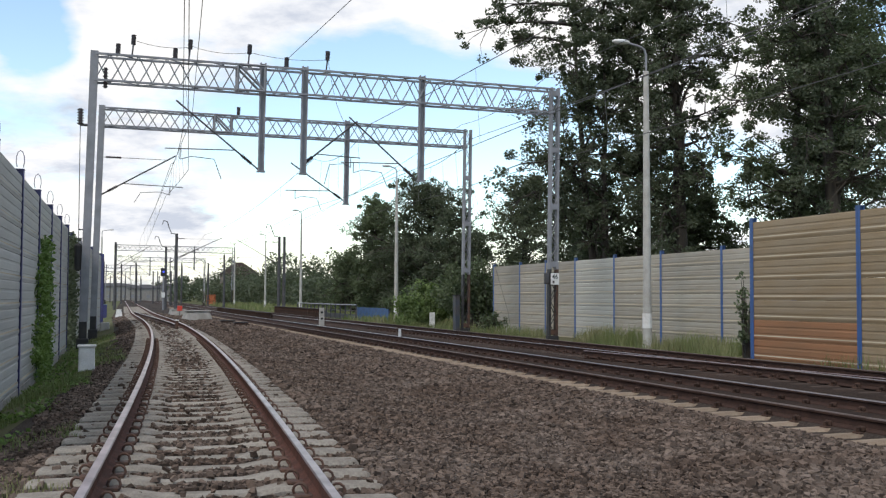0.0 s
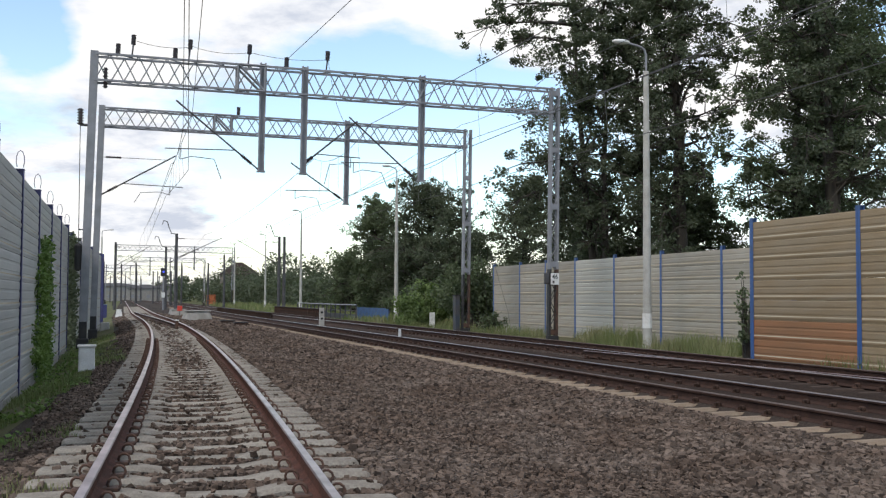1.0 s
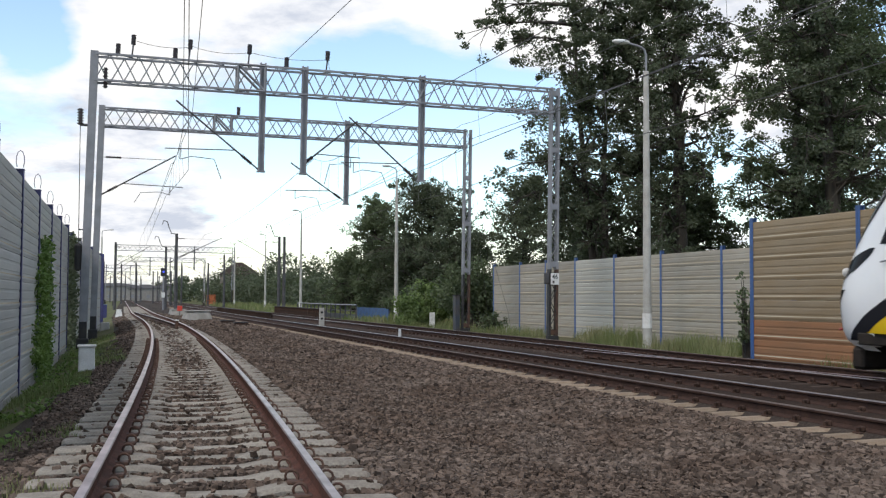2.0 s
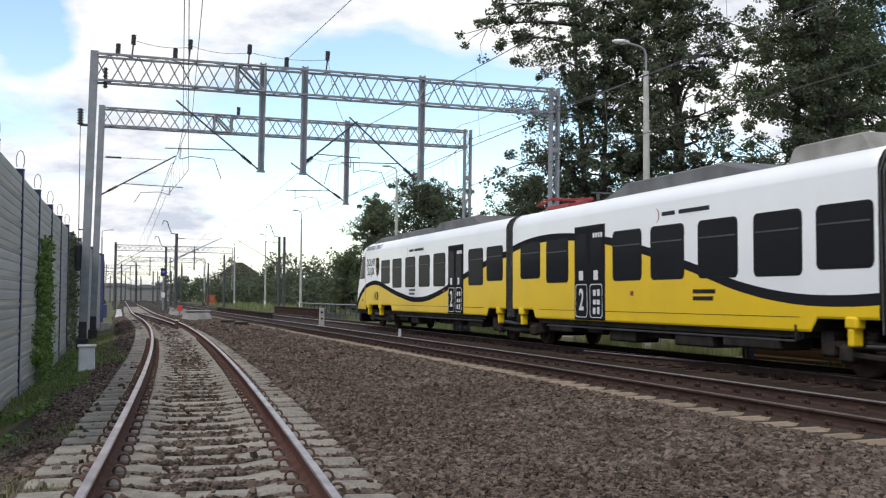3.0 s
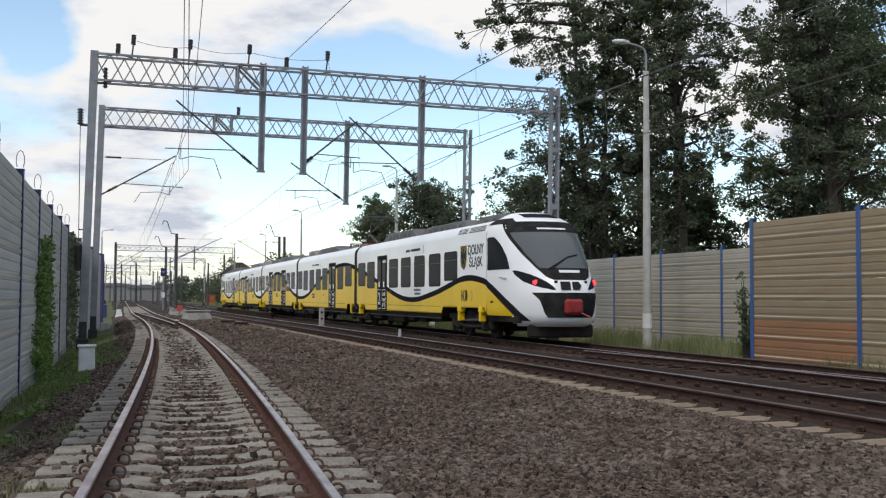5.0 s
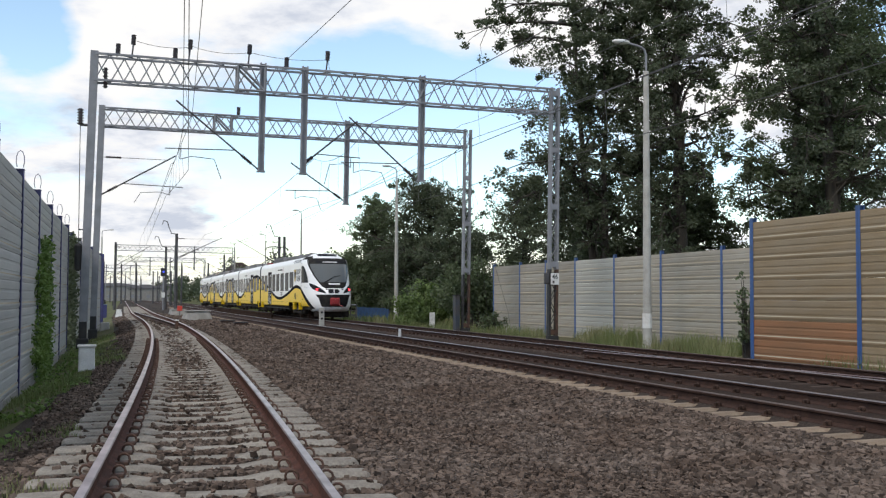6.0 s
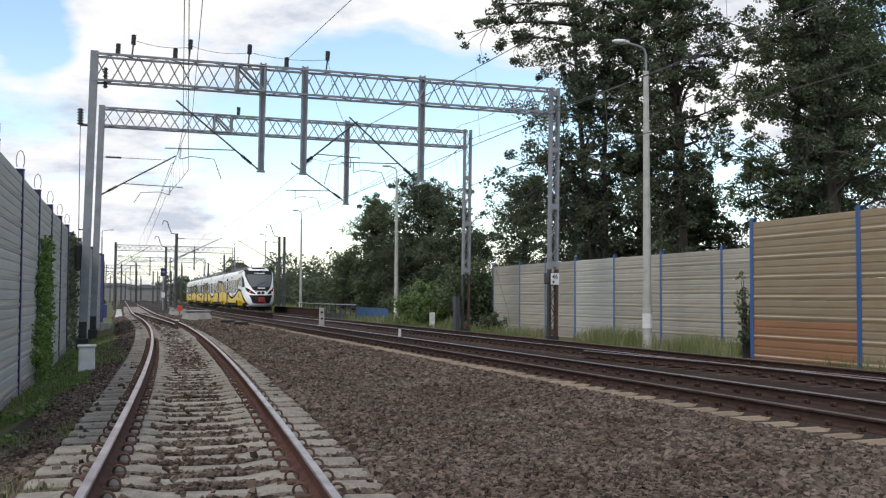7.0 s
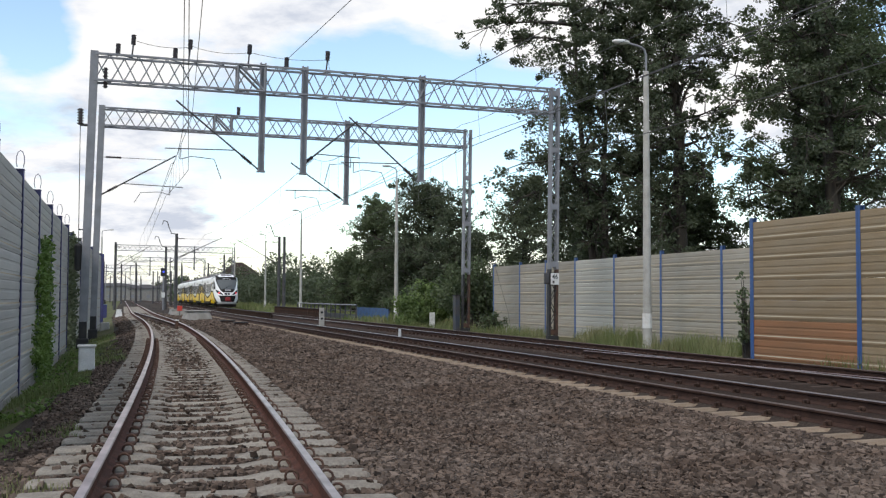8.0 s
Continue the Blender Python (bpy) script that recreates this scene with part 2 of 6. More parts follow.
# ---- plan: s runs along the main line, p across it to the right of the walker ----
THETA = math.atan(601.0 / 1850.0)
ALONG = Vector((-math.sin(THETA), math.cos(THETA), 0))
ACROSS = Vector((math.cos(THETA), math.sin(THETA), 0))
TURN = math.degrees(THETA)
TRACK_A, TRACK_B, MAIN_Z, TRAIN_Z = 9.33, 13.25, -0.18, -0.15
HALF = 0.7535


def bend(s):
    """The main line turns right by one degree from s = 70 to 90."""
    if s < 70:
        return 0.0
    if s < 90:
        return 0.0175 * (s - 70) ** 2 / 40
    return 0.175 + 0.0175 * (s - 90)


def at(s, p, z=0.0):
    return ALONG * s + ACROSS * (p + bend(s)) + Vector((0, 0, z))


def near_p(s):
    """The near track: a wide left-hand curve that runs out parallel to the main line."""
    return 2.8 - (s - 62) ** 2 / 1418.0 if s < 62 else 2.8


# ---- mesh helpers ----


def mesh_of(name, bm, mats, smooth=False):
    me = bpy.data.meshes.new(name)
    bm.to_mesh(me)
    bm.free()
    for m in (mats if isinstance(mats, (list, tuple)) else [mats]):
        me.materials.append(m)
    if smooth:
        for f in me.polygons:
            f.use_smooth = True
    return me


def part(name, bm, mat, parent=None, label="", smooth=False):
    ob = new(name, mesh_of(name, bm, mat, smooth))
    ob.parent = parent
    if label:
        tagged(ob, label)
    return ob


def thing(name, label, category, group="", kind="", m=None):
    ob = new(name)
    ob.empty_display_size = 0.3
    if m is not None:
        ob.matrix_basis = m
    return tagged(ob, label, category, group, kind)


def box(bm, lo, hi, mat=0, bev=0.0, m=None):
    r = bmesh.ops.create_cube(bm, size=1.0)
    vs = r["verts"]
    for v in vs:
        v.co = Vector([lo[k] + (v.co[k] + 0.5) * (hi[k] - lo[k]) for k in range(3)])
    fs = {f for v in vs for f in v.link_faces}
    if bev:
        r = bmesh.ops.bevel(bm, geom=list({e for v in vs for e in v.link_edges}), offset=bev, segments=1, affect="EDGES")
        fs = set(r["faces"]) | {f for f in fs if f.is_valid}
        vs = list({v for f in fs for v in f.verts})
    for f in fs:
        f.material_index = mat
    if m is not None:
        for v in vs:
            v.co = m @ v.co
    return vs


def bar(bm, a, b, r, sides=6, mat=0, r2=None, caps=True):
    a, b = Vector(a), Vector(b)
    d = (b - a).normalized()
    u = d.orthogonal().normalized()
    w = d.cross(u)
    r2 = r if r2 is None else r2
    rings = []
    for c, rr in ((a, r), (b, r2)):
        rings.append([bm.verts.new(c + (u * math.cos(2 * math.pi * (k + 0.5) / sides) + w * math.sin(2 * math.pi * (k + 0.5) / sides)) * rr) for k in range(sides)])
    fs = []
    for k in range(sides):
        fs.append(bm.faces.new((rings[0][k], rings[0][(k + 1) % sides], rings[1][(k + 1) % sides], rings[1][k])))
    if caps:
        fs.append(bm.faces.new(rings[0][::-1]))
        fs.append(bm.faces.new(rings[1]))
    for f in fs:
        f.material_index = mat


def sweep(bm, pts, r, sides=6, mat=0):
    """A tube along a bent line; r a radius or one for each point."""
    pts = [Vector(q) for q in pts]
    rs = r if isinstance(r, (list, tuple)) else [r] * len(pts)
    rings = []
    up = None
    for i, q in enumerate(pts):
        d = (pts[min(i + 1, len(pts) - 1)] - pts[max(i - 1, 0)]).normalized()
        u = d.orthogonal().normalized() if up is None else (up - d * up.dot(d)).normalized()
        up = u
        w = d.cross(u)
        rings.append([bm.verts.new(q + (u * math.cos(2 * math.pi * k / sides) + w * math.sin(2 * math.pi * k / sides)) * rs[i]) for k in range(sides)])
    for i in range(len(pts) - 1):
        for k in range(sides):
            f = bm.faces.new((rings[i][k], rings[i][(k + 1) % sides], rings[i + 1][(k + 1) % sides], rings[i + 1][k]))
            f.material_index = mat
    for ring in (rings[0][::-1], rings[-1]):
        bm.faces.new(ring).material_index = mat


def turned(bm, profile, centre=(0, 0, 0), sides=12, mat=0):
    """A body of revolution about z; profile of (radius, z)."""
    rings = []
    for r, z in profile:
        rings.append([bm.verts.new(Vector(centre) + Vector((r * math.cos(2 * math.pi * k / sides), r * math.sin(2 * math.pi * k / sides), z))) for k in range(sides)])
    for i in range(len(rings) - 1):
        for k in range(sides):
            f = bm.faces.new((rings[i][k], rings[i][(k + 1) % sides], rings[i + 1][(k + 1) % sides], rings[i + 1][k]))
            f.material_index = mat
    bm.faces.new(rings[0][::-1]).material_index = mat
    bm.faces.new(rings[-1]).material_index = mat


def extruded(bm, section, stations, mat_of=None, cap=True):
    """A closed section (a list of (x, z)) carried along stations (functions of the section point)."""
    rings = [[bm.verts.new(st(x, z)) for x, z in section] for st in stations]
    n = len(section)
    for i in range(len(rings) - 1):
        for k in range(n):
            f = bm.faces.new((rings[i][k], rings[i][(k + 1) % n], rings[i + 1][(k + 1) % n], rings[i + 1][k]))
            if mat_of:
                f.material_index = mat_of[k]
    if cap:
        bm.faces.new(rings[0][::-1])
        bm.faces.new(rings[-1])


def from_arrays(name, verts, faces, mats, parent=None, smooth=False):
    me = bpy.data.meshes.new(name)
    me.from_pydata([tuple(v) for v in verts] if not isinstance(verts, np.ndarray) else verts.tolist(), [], faces if isinstance(faces, list) else faces.tolist())
    for m in (mats if isinstance(mats, (list, tuple)) else [mats]):
        me.materials.append(m)
    me.update()
    if smooth:
        me.polygons.foreach_set("use_smooth", [True] * len(me.polygons))
    ob = new(name, me)
    ob.parent = parent
    return ob


def writing(name, text, size, m, mat, parent, depth=0.004, label=""):
    """Lettering in the built-in font, turned into a mesh."""
    cu = bpy.data.curves.new(name, "FONT")
    cu.offset = size * 0.018
    cu.body, cu.size, cu.extrude, cu.align_x, cu.align_y = text, size, depth, "CENTER", "CENTER"
    tmp = bpy.data.objects.new(name, cu)
    scene.collection.objects.link(tmp)
    dg = bpy.context.evaluated_depsgraph_get()
    me = bpy.data.meshes.new_from_object(tmp.evaluated_get(dg))
    bpy.data.objects.remove(tmp)
    me.materials.clear()
    me.materials.append(mat)
    ob = new(name, me)
    ob.parent = parent
    ob.matrix_basis = m
    if label:
        tagged(ob, label)
    return ob


# ---- ground ----


def ground_z(s, p):
    """The lie of the land across the line: grassy verges, the ballast bed and its shoulders."""
    n = near_p(max(s, 0))
    knots = [(-400, -0.6), (n - 6.0, -0.75), (n - 3.2, -0.72), (n - 2.2, -0.45), (n - 1.4, -0.26), (n + 1.5, -0.25), (n + 2.6, -0.40), (TRACK_A - 4.0, -0.49), (TRACK_A - 3.1, -0.40),
             (TRACK_A - 1.85, MAIN_Z - 0.19), (TRACK_A - 1.70, MAIN_Z - 0.215), (TRACK_A - 0.98, MAIN_Z - 0.22), (TRACK_A - 0.86, MAIN_Z - 0.165), (TRACK_B + 0.9, MAIN_Z - 0.165), (TRACK_B + 1.7, MAIN_Z - 0.24), (TRACK_B + 2.6, -0.5), (TRACK_B + 4.5, -0.55), (800, -0.6)]
    for (a, za), (b, zb) in zip(knots, knots[1:]):
        if p <= b:
            return za + (zb - za) * max(0.0, (p - a)) / (b - a)
    return knots[-1][1]


def build_ground():
    ss = [-60, -40, -25, -15, -8, -4] + [k for k in range(0, 40, 2)] + [k for k in range(40, 120, 6)] + [140, 170, 210, 260, 330, 450, 700, 1200, 3000]
    far = [-3000, -900, -300, -120, -60, -30, -18, -12]
    verts, faces, mats_i = [], [], []
    across = None
    for s in ss:
        n = near_p(max(s, 0))
        row = far + [n - 6, n - 4.5, n - 3.2, n - 2.2, n - 1.8, n - 1.4, n - 0.7, n, n + 0.7, n + 1.5, n + 2.0, n + 2.6, n + 3.0, TRACK_A - 4.0, TRACK_A - 3.1, TRACK_A - 2.3, TRACK_A - 1.85, TRACK_A - 1.70, TRACK_A - 0.98, TRACK_A - 0.86, TRACK_A, TRACK_B - 2, TRACK_B, TRACK_B + 0.9, TRACK_B + 1.7, TRACK_B + 2.1,
                     TRACK_B + 2.6, TRACK_B + 3.5, TRACK_B + 4.5, 22, 30, 45, 80, 160, 400, 1200, 3000]
        across = row
        for p in row:
            wob = 0.03 * noise.noise(Vector((s * 0.7, p * 0.7, 0))) if -6 < p < 8 else 0.0
            verts.append(at(s, p, ground_z(s, p) + wob))
    w = len(across)
    for i in range(len(ss) - 1):
        for k in range(w - 1):
            faces.append((i * w + k, i * w + k + 1, (i + 1) * w + k + 1, (i + 1) * w + k))
            mid = k + 0.5
            mats_i.append(2 if len(far) + 19 < mid < len(far) + 25 else 1 if len(far) + 2.5 < mid < len(far) + 27 else 0)
    g = from_arrays("ground", verts, faces, [M["ground"], M["ballast"], M["ballast_rust"]])
    g.data.polygons.foreach_set("material_index", mats_i)
    tagged(g, "flat trackside ground of brown ballast and rough grass", "ground", kind="structure")


build_ground()

# ---- tracks ----
RAIL = [(-0.075, -0.172), (0.075, -0.172), (0.075, -0.160), (0.022, -0.140), (0.0085, -0.125), (0.0085, -0.05), (0.034, -0.037), (0.036, -0.012),
        (0.028, -0.001), (-0.028, -0.001), (-0.036, -0.012), (-0.034, -0.037), (-0.0085, -0.05), (-0.0085, -0.125), (-0.022, -0.140), (-0.075, -0.160)]
RAIL_MATS = [0] * 7 + [1] * 3 + [0] * 6


def line_pose(fp, s, z=0.0):
    a, b = at(s - 0.4, fp(s - 0.4)), at(s + 0.4, fp(s + 0.4))
    d = (b - a).normalized()
    return Matrix.Translation(at(s, fp(s), z)) @ Matrix.Rotation(math.atan2(-d.x, d.y), 4, "Z")


def sleeper_mesh(mat, reach=0.0):
    """Concrete sleeper, 2.6 m long: thick rail seats, a waist in the middle, sloping top edges. reach lengthens the left end, as points bearers are."""
    bm = bmesh.new()
    rings = []
    for x, hw, top in ((-1.30, 0.125, -0.20), (-1.27, 0.135, -0.185), (-0.95, 0.14, -0.18), (-0.55, 0.14, -0.175), (-0.3, 0.115, -0.215), (0.3, 0.115, -0.215),
                       (0.55, 0.14, -0.175), (0.95, 0.14, -0.18), (1.27, 0.135, -0.185), (1.30, 0.125, -0.20)):
        x -= reach * (x < -1.0)
        rings.append([bm.verts.new((x, y, z)) for y, z in ((-hw, -0.4), (-hw, top - 0.03), (-hw + 0.035, top), (hw - 0.035, top), (hw, top - 0.03), (hw, -0.4))])
    for a, b in zip(rings, rings[1:]):
        for k in range(5):
            bm.faces.new((a[k], b[k], b[k + 1], a[k + 1]))
    bm.faces.new(rings[0])
    bm.faces.new(rings[-1][::-1])
    return mesh_of("sleeper", bm, mat)


def clip_mesh():
    """A coiled rail spring with its shoulder."""
    bm = bmesh.new()
    pts = [(0.047 * math.cos(a) + 0.01, 0.0 + a * 0.012 - 0.05, -0.125 + 0.047 * math.sin(a)) for a in [k * math.pi / 5 for k in range(-1, 10)]]
    sweep(bm, pts, 0.011, 5)
    box(bm, (-0.075, -0.05, -0.178), (0.05, 0.05, -0.145), bev=0.01)
    return mesh_of("clip", bm, M["clip"])


def chair_mesh():
    """A cast rail chair: base plate, two jaws and their bolts."""
    bm = bmesh.new()
    box(bm, (-0.18, -0.075, -0.20), (0.18, 0.075, -0.165), bev=0.012)
    for sx in (-1, 1):
        a, b = sorted((sx * 0.072, sx * 0.125))
        box(bm, (a, -0.055, -0.168), (b, 0.055, -0.10), bev=0.014)
        bar(bm, (sx * 0.15, 0, -0.168), (sx * 0.15, 0, -0.115), 0.022, 6)
    return mesh_of("chair", bm, M["chair"])


def build_track(name, label, fp, z, s0, s1, sleepers, heads, clips_to, dark):
    t = thing(name, label, "railway track", "railway tracks")
    t["kind"] = "structure"
    steps = []
    s = s0
    while s < s1:
        steps.append(s)
        s += 1.2 if s < 70 else 8
    for side, head in ((-HALF, heads[0]), (HALF, heads[1])):
        bm = bmesh.new()
        st = []
        for s in steps:
            m = line_pose(fp, s, z)
            st.append(lambda x, zz, m=m: m @ Vector((x + side, 0, zz)))
        extruded(bm, RAIL, st, RAIL_MATS)
        part("rail", bm, [M["rail_side" if dark else "rail_red"], M[head]], t, "worn steel rail with a bright running surface" if head != "rail_dull" else "dull rust-brown steel rail")
    me = sleeper_mesh(M[dark] if dark else M["sleeper"], 0.28 if dark == "sleeper_tan" else 0.0)
    chair = chair_mesh() if dark else None
    clip = clip_mesh()
    s = sleepers[0]
    rng = random.Random(7)
    while s < sleepers[1]:
        m = line_pose(fp, s, z + rng.uniform(-0.008, 0.008)) @ pose(0, 0, 0, 0, 0, rng.uniform(-0.5, 0.5))
        o = new("sleeper", me)
        o.parent, o.matrix_basis = t, m
        if s < clips_to:
            for x, flip in ((-HALF - 0.115, 180), (-HALF + 0.115, 0), (HALF - 0.115, 180), (HALF + 0.115, 0)):
                c = new("clip", clip)
                c.parent, c.matrix_basis = t, m @ pose(x, 0, 0, 0, 0, flip)
        if dark and s < 50:
            for x in (-HALF, HALF):
                c = new("chair", chair)
                c.parent, c.matrix_basis = t, m @ pose(x, 0, 0.008)
        s += 0.6
    return t


build_track("railway_track", "curved single track with pale concrete sleepers in ballast", near_p, 0.0, -36.0, 330.0, (-15.0, 150.0), ("rail_worn", "rail_worn"), 34, False)
build_track("railway_track", "straight main track with rusty rails and buried sleepers", lambda s: TRACK_A, MAIN_Z, -20.0, 400.0, (3.0, 160.0), ("rail_dull", "rail_top"), 0, "sleeper_tan")
build_track("railway_track", "straight main track beside the noise barrier", lambda s: TRACK_B, TRAIN_Z, -20.0, 400.0, (6.0, 160.0), ("rail_top", "rail_dull"), 0, "sleeper_dark")


def turnout_rail(s0, s1, p0, p1):
    """The slanting rail of the points between the two main tracks."""
    t = thing("turnout_rail", "slanting worn rail of the points between the main tracks", "rail")
    t["kind"] = "structure"
    bm = bmesh.new()
    n = 12
    st = []
    for k in range(n + 1):
        s, p = s0 + (s1 - s0) * k / n, p0 + (p1 - p0) * k / n
        st.append(lambda x, z, s=s, p=p: at(s, p + x, z + TRAIN_Z + 0.004))
    extruded(bm, RAIL, st, RAIL_MATS)
    part("rail", bm, [M["rail_side"], M["rail_worn"]], t)
    me = chair_mesh()
    for k in range(int((s0 - s1) / 0.6)):
        s = s0 - 0.3 - 0.6 * k
        c = new("chair", me)
        c.parent, c.matrix_basis = t, Matrix.Translation(at(s, p0 + (p1 - p0) * (s0 - s) / (s0 - s1), TRAIN_Z)) @ Matrix.Rotation(THETA, 4, "Z")
    return t


turnout_rail(24.8, 6.0, 11.95, 13.60)


def build_stones():
    """Loose crushed stone over the ballast bed, denser and finer built close by."""
    rng = np.random.default_rng(3)
    base = np.array([(x, y, z) for x in (-0.72, 0.72) for y in (-0.72, 0.72) for z in (-0.6, 0.6)], float)
    bf = np.array([(0, 1, 3, 2), (4, 6, 7, 5), (0, 4, 5, 1), (2, 3, 7, 6), (0, 2, 6, 4), (1, 5, 7, 3)])
    pts = []
    for s0, s1, dens, size in ((3.5, 8, 760, 1.0), (8, 12, 640, 1.0), (12, 18, 430, 1.08), (18, 28, 240, 1.2), (28, 46, 110, 1.4), (46, 92, 28, 2.3)):
        k = int((s1 - s0) * 10.9 * dens)
        pts.append(np.stack([rng.uniform(s0, s1, k), rng.uniform(-3.2, 7.80, k), rng.uniform(0.6, 1.45, k) * size], 1))
    pts = np.concatenate(pts)
    keep, pos = [], []
    for s, p, r in pts:
        q = at(s, p)
        if abs(q.x) > 0.47 * q.y + 0.6:
            continue
        n = near_p(s)
        off = abs(p - n)
        if p < n - 1.95 - 0.5 * noise.noise(Vector((s * 0.5, 0, 0))):
            continue
        u = abs(off - HALF)
        if u < 0.10:
            continue
        phase = ((s + 15.0) / 0.6) % 1.0
        on_sleeper = off < 1.32 and (phase < 0.27 or phase > 0.73)
        if on_sleeper and (s > 24 or rng.random() > 0.03):
            continue
        z = ground_z(s, p) + 0.016 + 0.02 * noise.noise(Vector((s * 1.7, p * 1.7, 4)))
        if off < 1.35:
            z = -0.240 + 0.02 * noise.noise(Vector((s * 2, p * 2, 0))) + (0.042 if on_sleeper else 0)
        pos.append((q.x, q.y, z + rng.uniform(0.0, 0.008 if off < 1.35 else 0.022)))
        keep.append(r * (0.024 if n + 1.5 < p < 5.3 + 0.5 * noise.noise(Vector((s * 0.4, 0, 7))) else 0.033) * (0.82 if off < 1.35 else 0.75 if p < n else 1.0))
    pos, rad = np.array(pos), np.array(keep)
    n = len(pos)
    jit = 1 + rng.uniform(-0.45, 0.45, (n, 8, 3))
    v = base[None] * jit * rad[:, None, None] * rng.uniform(0.7, 1.25, (n, 1, 3))
    a, b = rng.uniform(0, 2 * np.pi, n), rng.uniform(-0.8, 0.8, n)
    ca, sa, cb, sb = np.cos(a), np.sin(a), np.cos(b), np.sin(b)
    x, y, zz = v[..., 0], v[..., 1] * cb[:, None] - v[..., 2] * sb[:, None], v[..., 1] * sb[:, None] + v[..., 2] * cb[:, None]
    v = np.stack([x * ca[:, None] - y * sa[:, None], x * sa[:, None] + y * ca[:, None], zz], -1) + pos[:, None, :]
    f = (bf[None] + (np.arange(n) * 8)[:, None, None]).reshape(-1, 4)
    ob = from_arrays("ballast_stones", v.reshape(-1, 3), f, M["stone"])
    tagged(ob, "loose grey-brown crushed ballast stones beside the rails", "ballast", kind="stuff")


build_stones()

# ---- noise barriers ----


def board_mesh(width, height, mat):
    """One barrier board: a ribbed cassette with a sloping drip ledge along its foot, as wide as a bay."""
    bm = bmesh.new()
    h = height
    sec = [(0.055, 0.0), (0.055, h)]
    face = [(-0.036, h), (-0.036, h - 0.014), (-0.045, h - 0.026), (-0.045, h - 0.15), (-0.037, h - 0.160), (-0.037, h - 0.19), (-0.045, h - 0.213), (-0.045, 0.165),
            (-0.038, 0.158), (-0.038, 0.115), (-0.054, 0.085), (-0.054, 0.05), (-0.048, 0.035), (-0.041, 0.0)]
    sec = sec + face
    rings = [[bm.verts.new((x, y, z)) for y, z in sec] for x in (0.0, width)]
    n = len(sec)
    for k in range(n):
        f = bm.faces.new((rings[0][k], rings[1][k], rings[1][(k + 1) % n], rings[0][(k + 1) % n]))
        # the sloping ledge face takes a paler colour than its board
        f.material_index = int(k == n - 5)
    bm.faces.new(rings[0])
    bm.faces.new(rings[1][::-1])
    bmesh.ops.recalc_face_normals(bm, faces=bm.faces)
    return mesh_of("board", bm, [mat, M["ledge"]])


def post_mesh(height, mat, half=0.075, loop=False):
    """Rolled H-section post with a cap plate."""
    bm = bmesh.new()
    for y in (-half, half - 0.014):
        box(bm, (-half, y, -0.6), (half, y + 0.014, height))
    box(bm, (-0.006, -half, -0.6), (0.006, half, height))
    box(bm, (-half - 0.008, -half - 0.008, height), (half + 0.008, half + 0.008, height + 0.012))
    if loop:
        pts = [(0.0, 0.075 * math.cos(a), height + 0.18 - 0.19 * math.sin(a)) for a in [math.pi * (0.75 + k / 8 * 1.5) for k in range(9)]]
        sweep(bm, pts, 0.008, 5)
    return mesh_of("post", bm, mat)


def build_barrier(name, label, s0, p, n, bay, z0, boards, board_h, mat_of, post_mat, flip, extra_top=0.12, plinth=0.0, loop=False, bearing=0.0, half=0.075, posts_at=None):
    """A run of bays away from the walker. flip turns the ribbed face to the left of the line."""
    wall = thing(name, label, "noise barrier", "noise barriers")
    wall["kind"] = "structure"
    total = boards * board_h + plinth
    pm = post_mesh(total + extra_top, M[post_mat], half, loop)
    cache = {}
    rot = Matrix.Rotation(THETA + radians(90 + bearing), 4, "Z")
    d = (rot.to_3x3() @ Vector((1, 0, 0)))
    base = at(s0, p, z0)
    stops = posts_at or [bay * i for i in range(n + 1)]
    for i in range(n + 1):
        q = base + d * stops[i]
        o = new("post", pm)
        o.parent, o.matrix_basis = wall, Matrix.Translation(q) @ rot
        if i == n:
            break
        bay = stops[i + 1] - stops[i]
        w = round(bay - 0.05, 2)
        for j in range(boards):
            key = (mat_of(i, j), w)
            if key not in cache:
                cache[key] = board_mesh(w, board_h - 0.006, M[key[0]])
            b = new("board", cache[key])
            b.parent = wall
            mm = Matrix.Translation(q + Vector((0, 0, plinth + j * board_h))) @ rot
            if flip:
                b.matrix_basis = mm @ pose(0.025, 0, 0)
            else:
                b.matrix_basis = mm @ pose(0.025 + w, 0, 0, 0, 0, 180)
        if plinth:
            bm = bmesh.new()
            box(bm, (0.03, -0.06, -0.5), (bay - 0.03, 0.06, plinth - 0.01), bev=0.012)
            pl = part("plinth", bm, M["concrete"], wall, "pale concrete plinth panel")
            pl.matrix_basis = Matrix.Translation(q) @ rot
    return wall


# ribbed face towards the track: local -y; along the line, local x = ALONG, local y = -ACROSS
build_barrier("noise_barrier", "long grey-green ribbed noise barrier with blue posts behind the grass", 27.0, 20.0, 7, 3.75, -0.62, 7, 0.5,
              lambda i, j: "panel_pale" if i == 3 else "panel_grey", "blue", False, half=0.062,
              posts_at=[0.0, 3.81, 7.88, 11.67, 15.40, 18.68, 21.90, 25.58])
build_barrier("noise_barrier", "tan ribbed noise barrier with orange-stained lower boards and blue posts", 7.09, 15.9, 4, 4.0, -0.32, 7, 0.5,
              lambda i, j: "panel_rust" if (j < 2 and i == 3) else "panel_tan", "blue", False, half=0.068, extra_top=0.09)
build_barrier("noise_barrier", "cool grey ribbed noise barrier with navy posts and bird loops", 9.3, -1.80, 7, 4.0, -0.72, 8, 0.5,
              lambda i, j: "panel_cool", "navy", True, plinth=0.2, loop=True, bearing=-1.25)
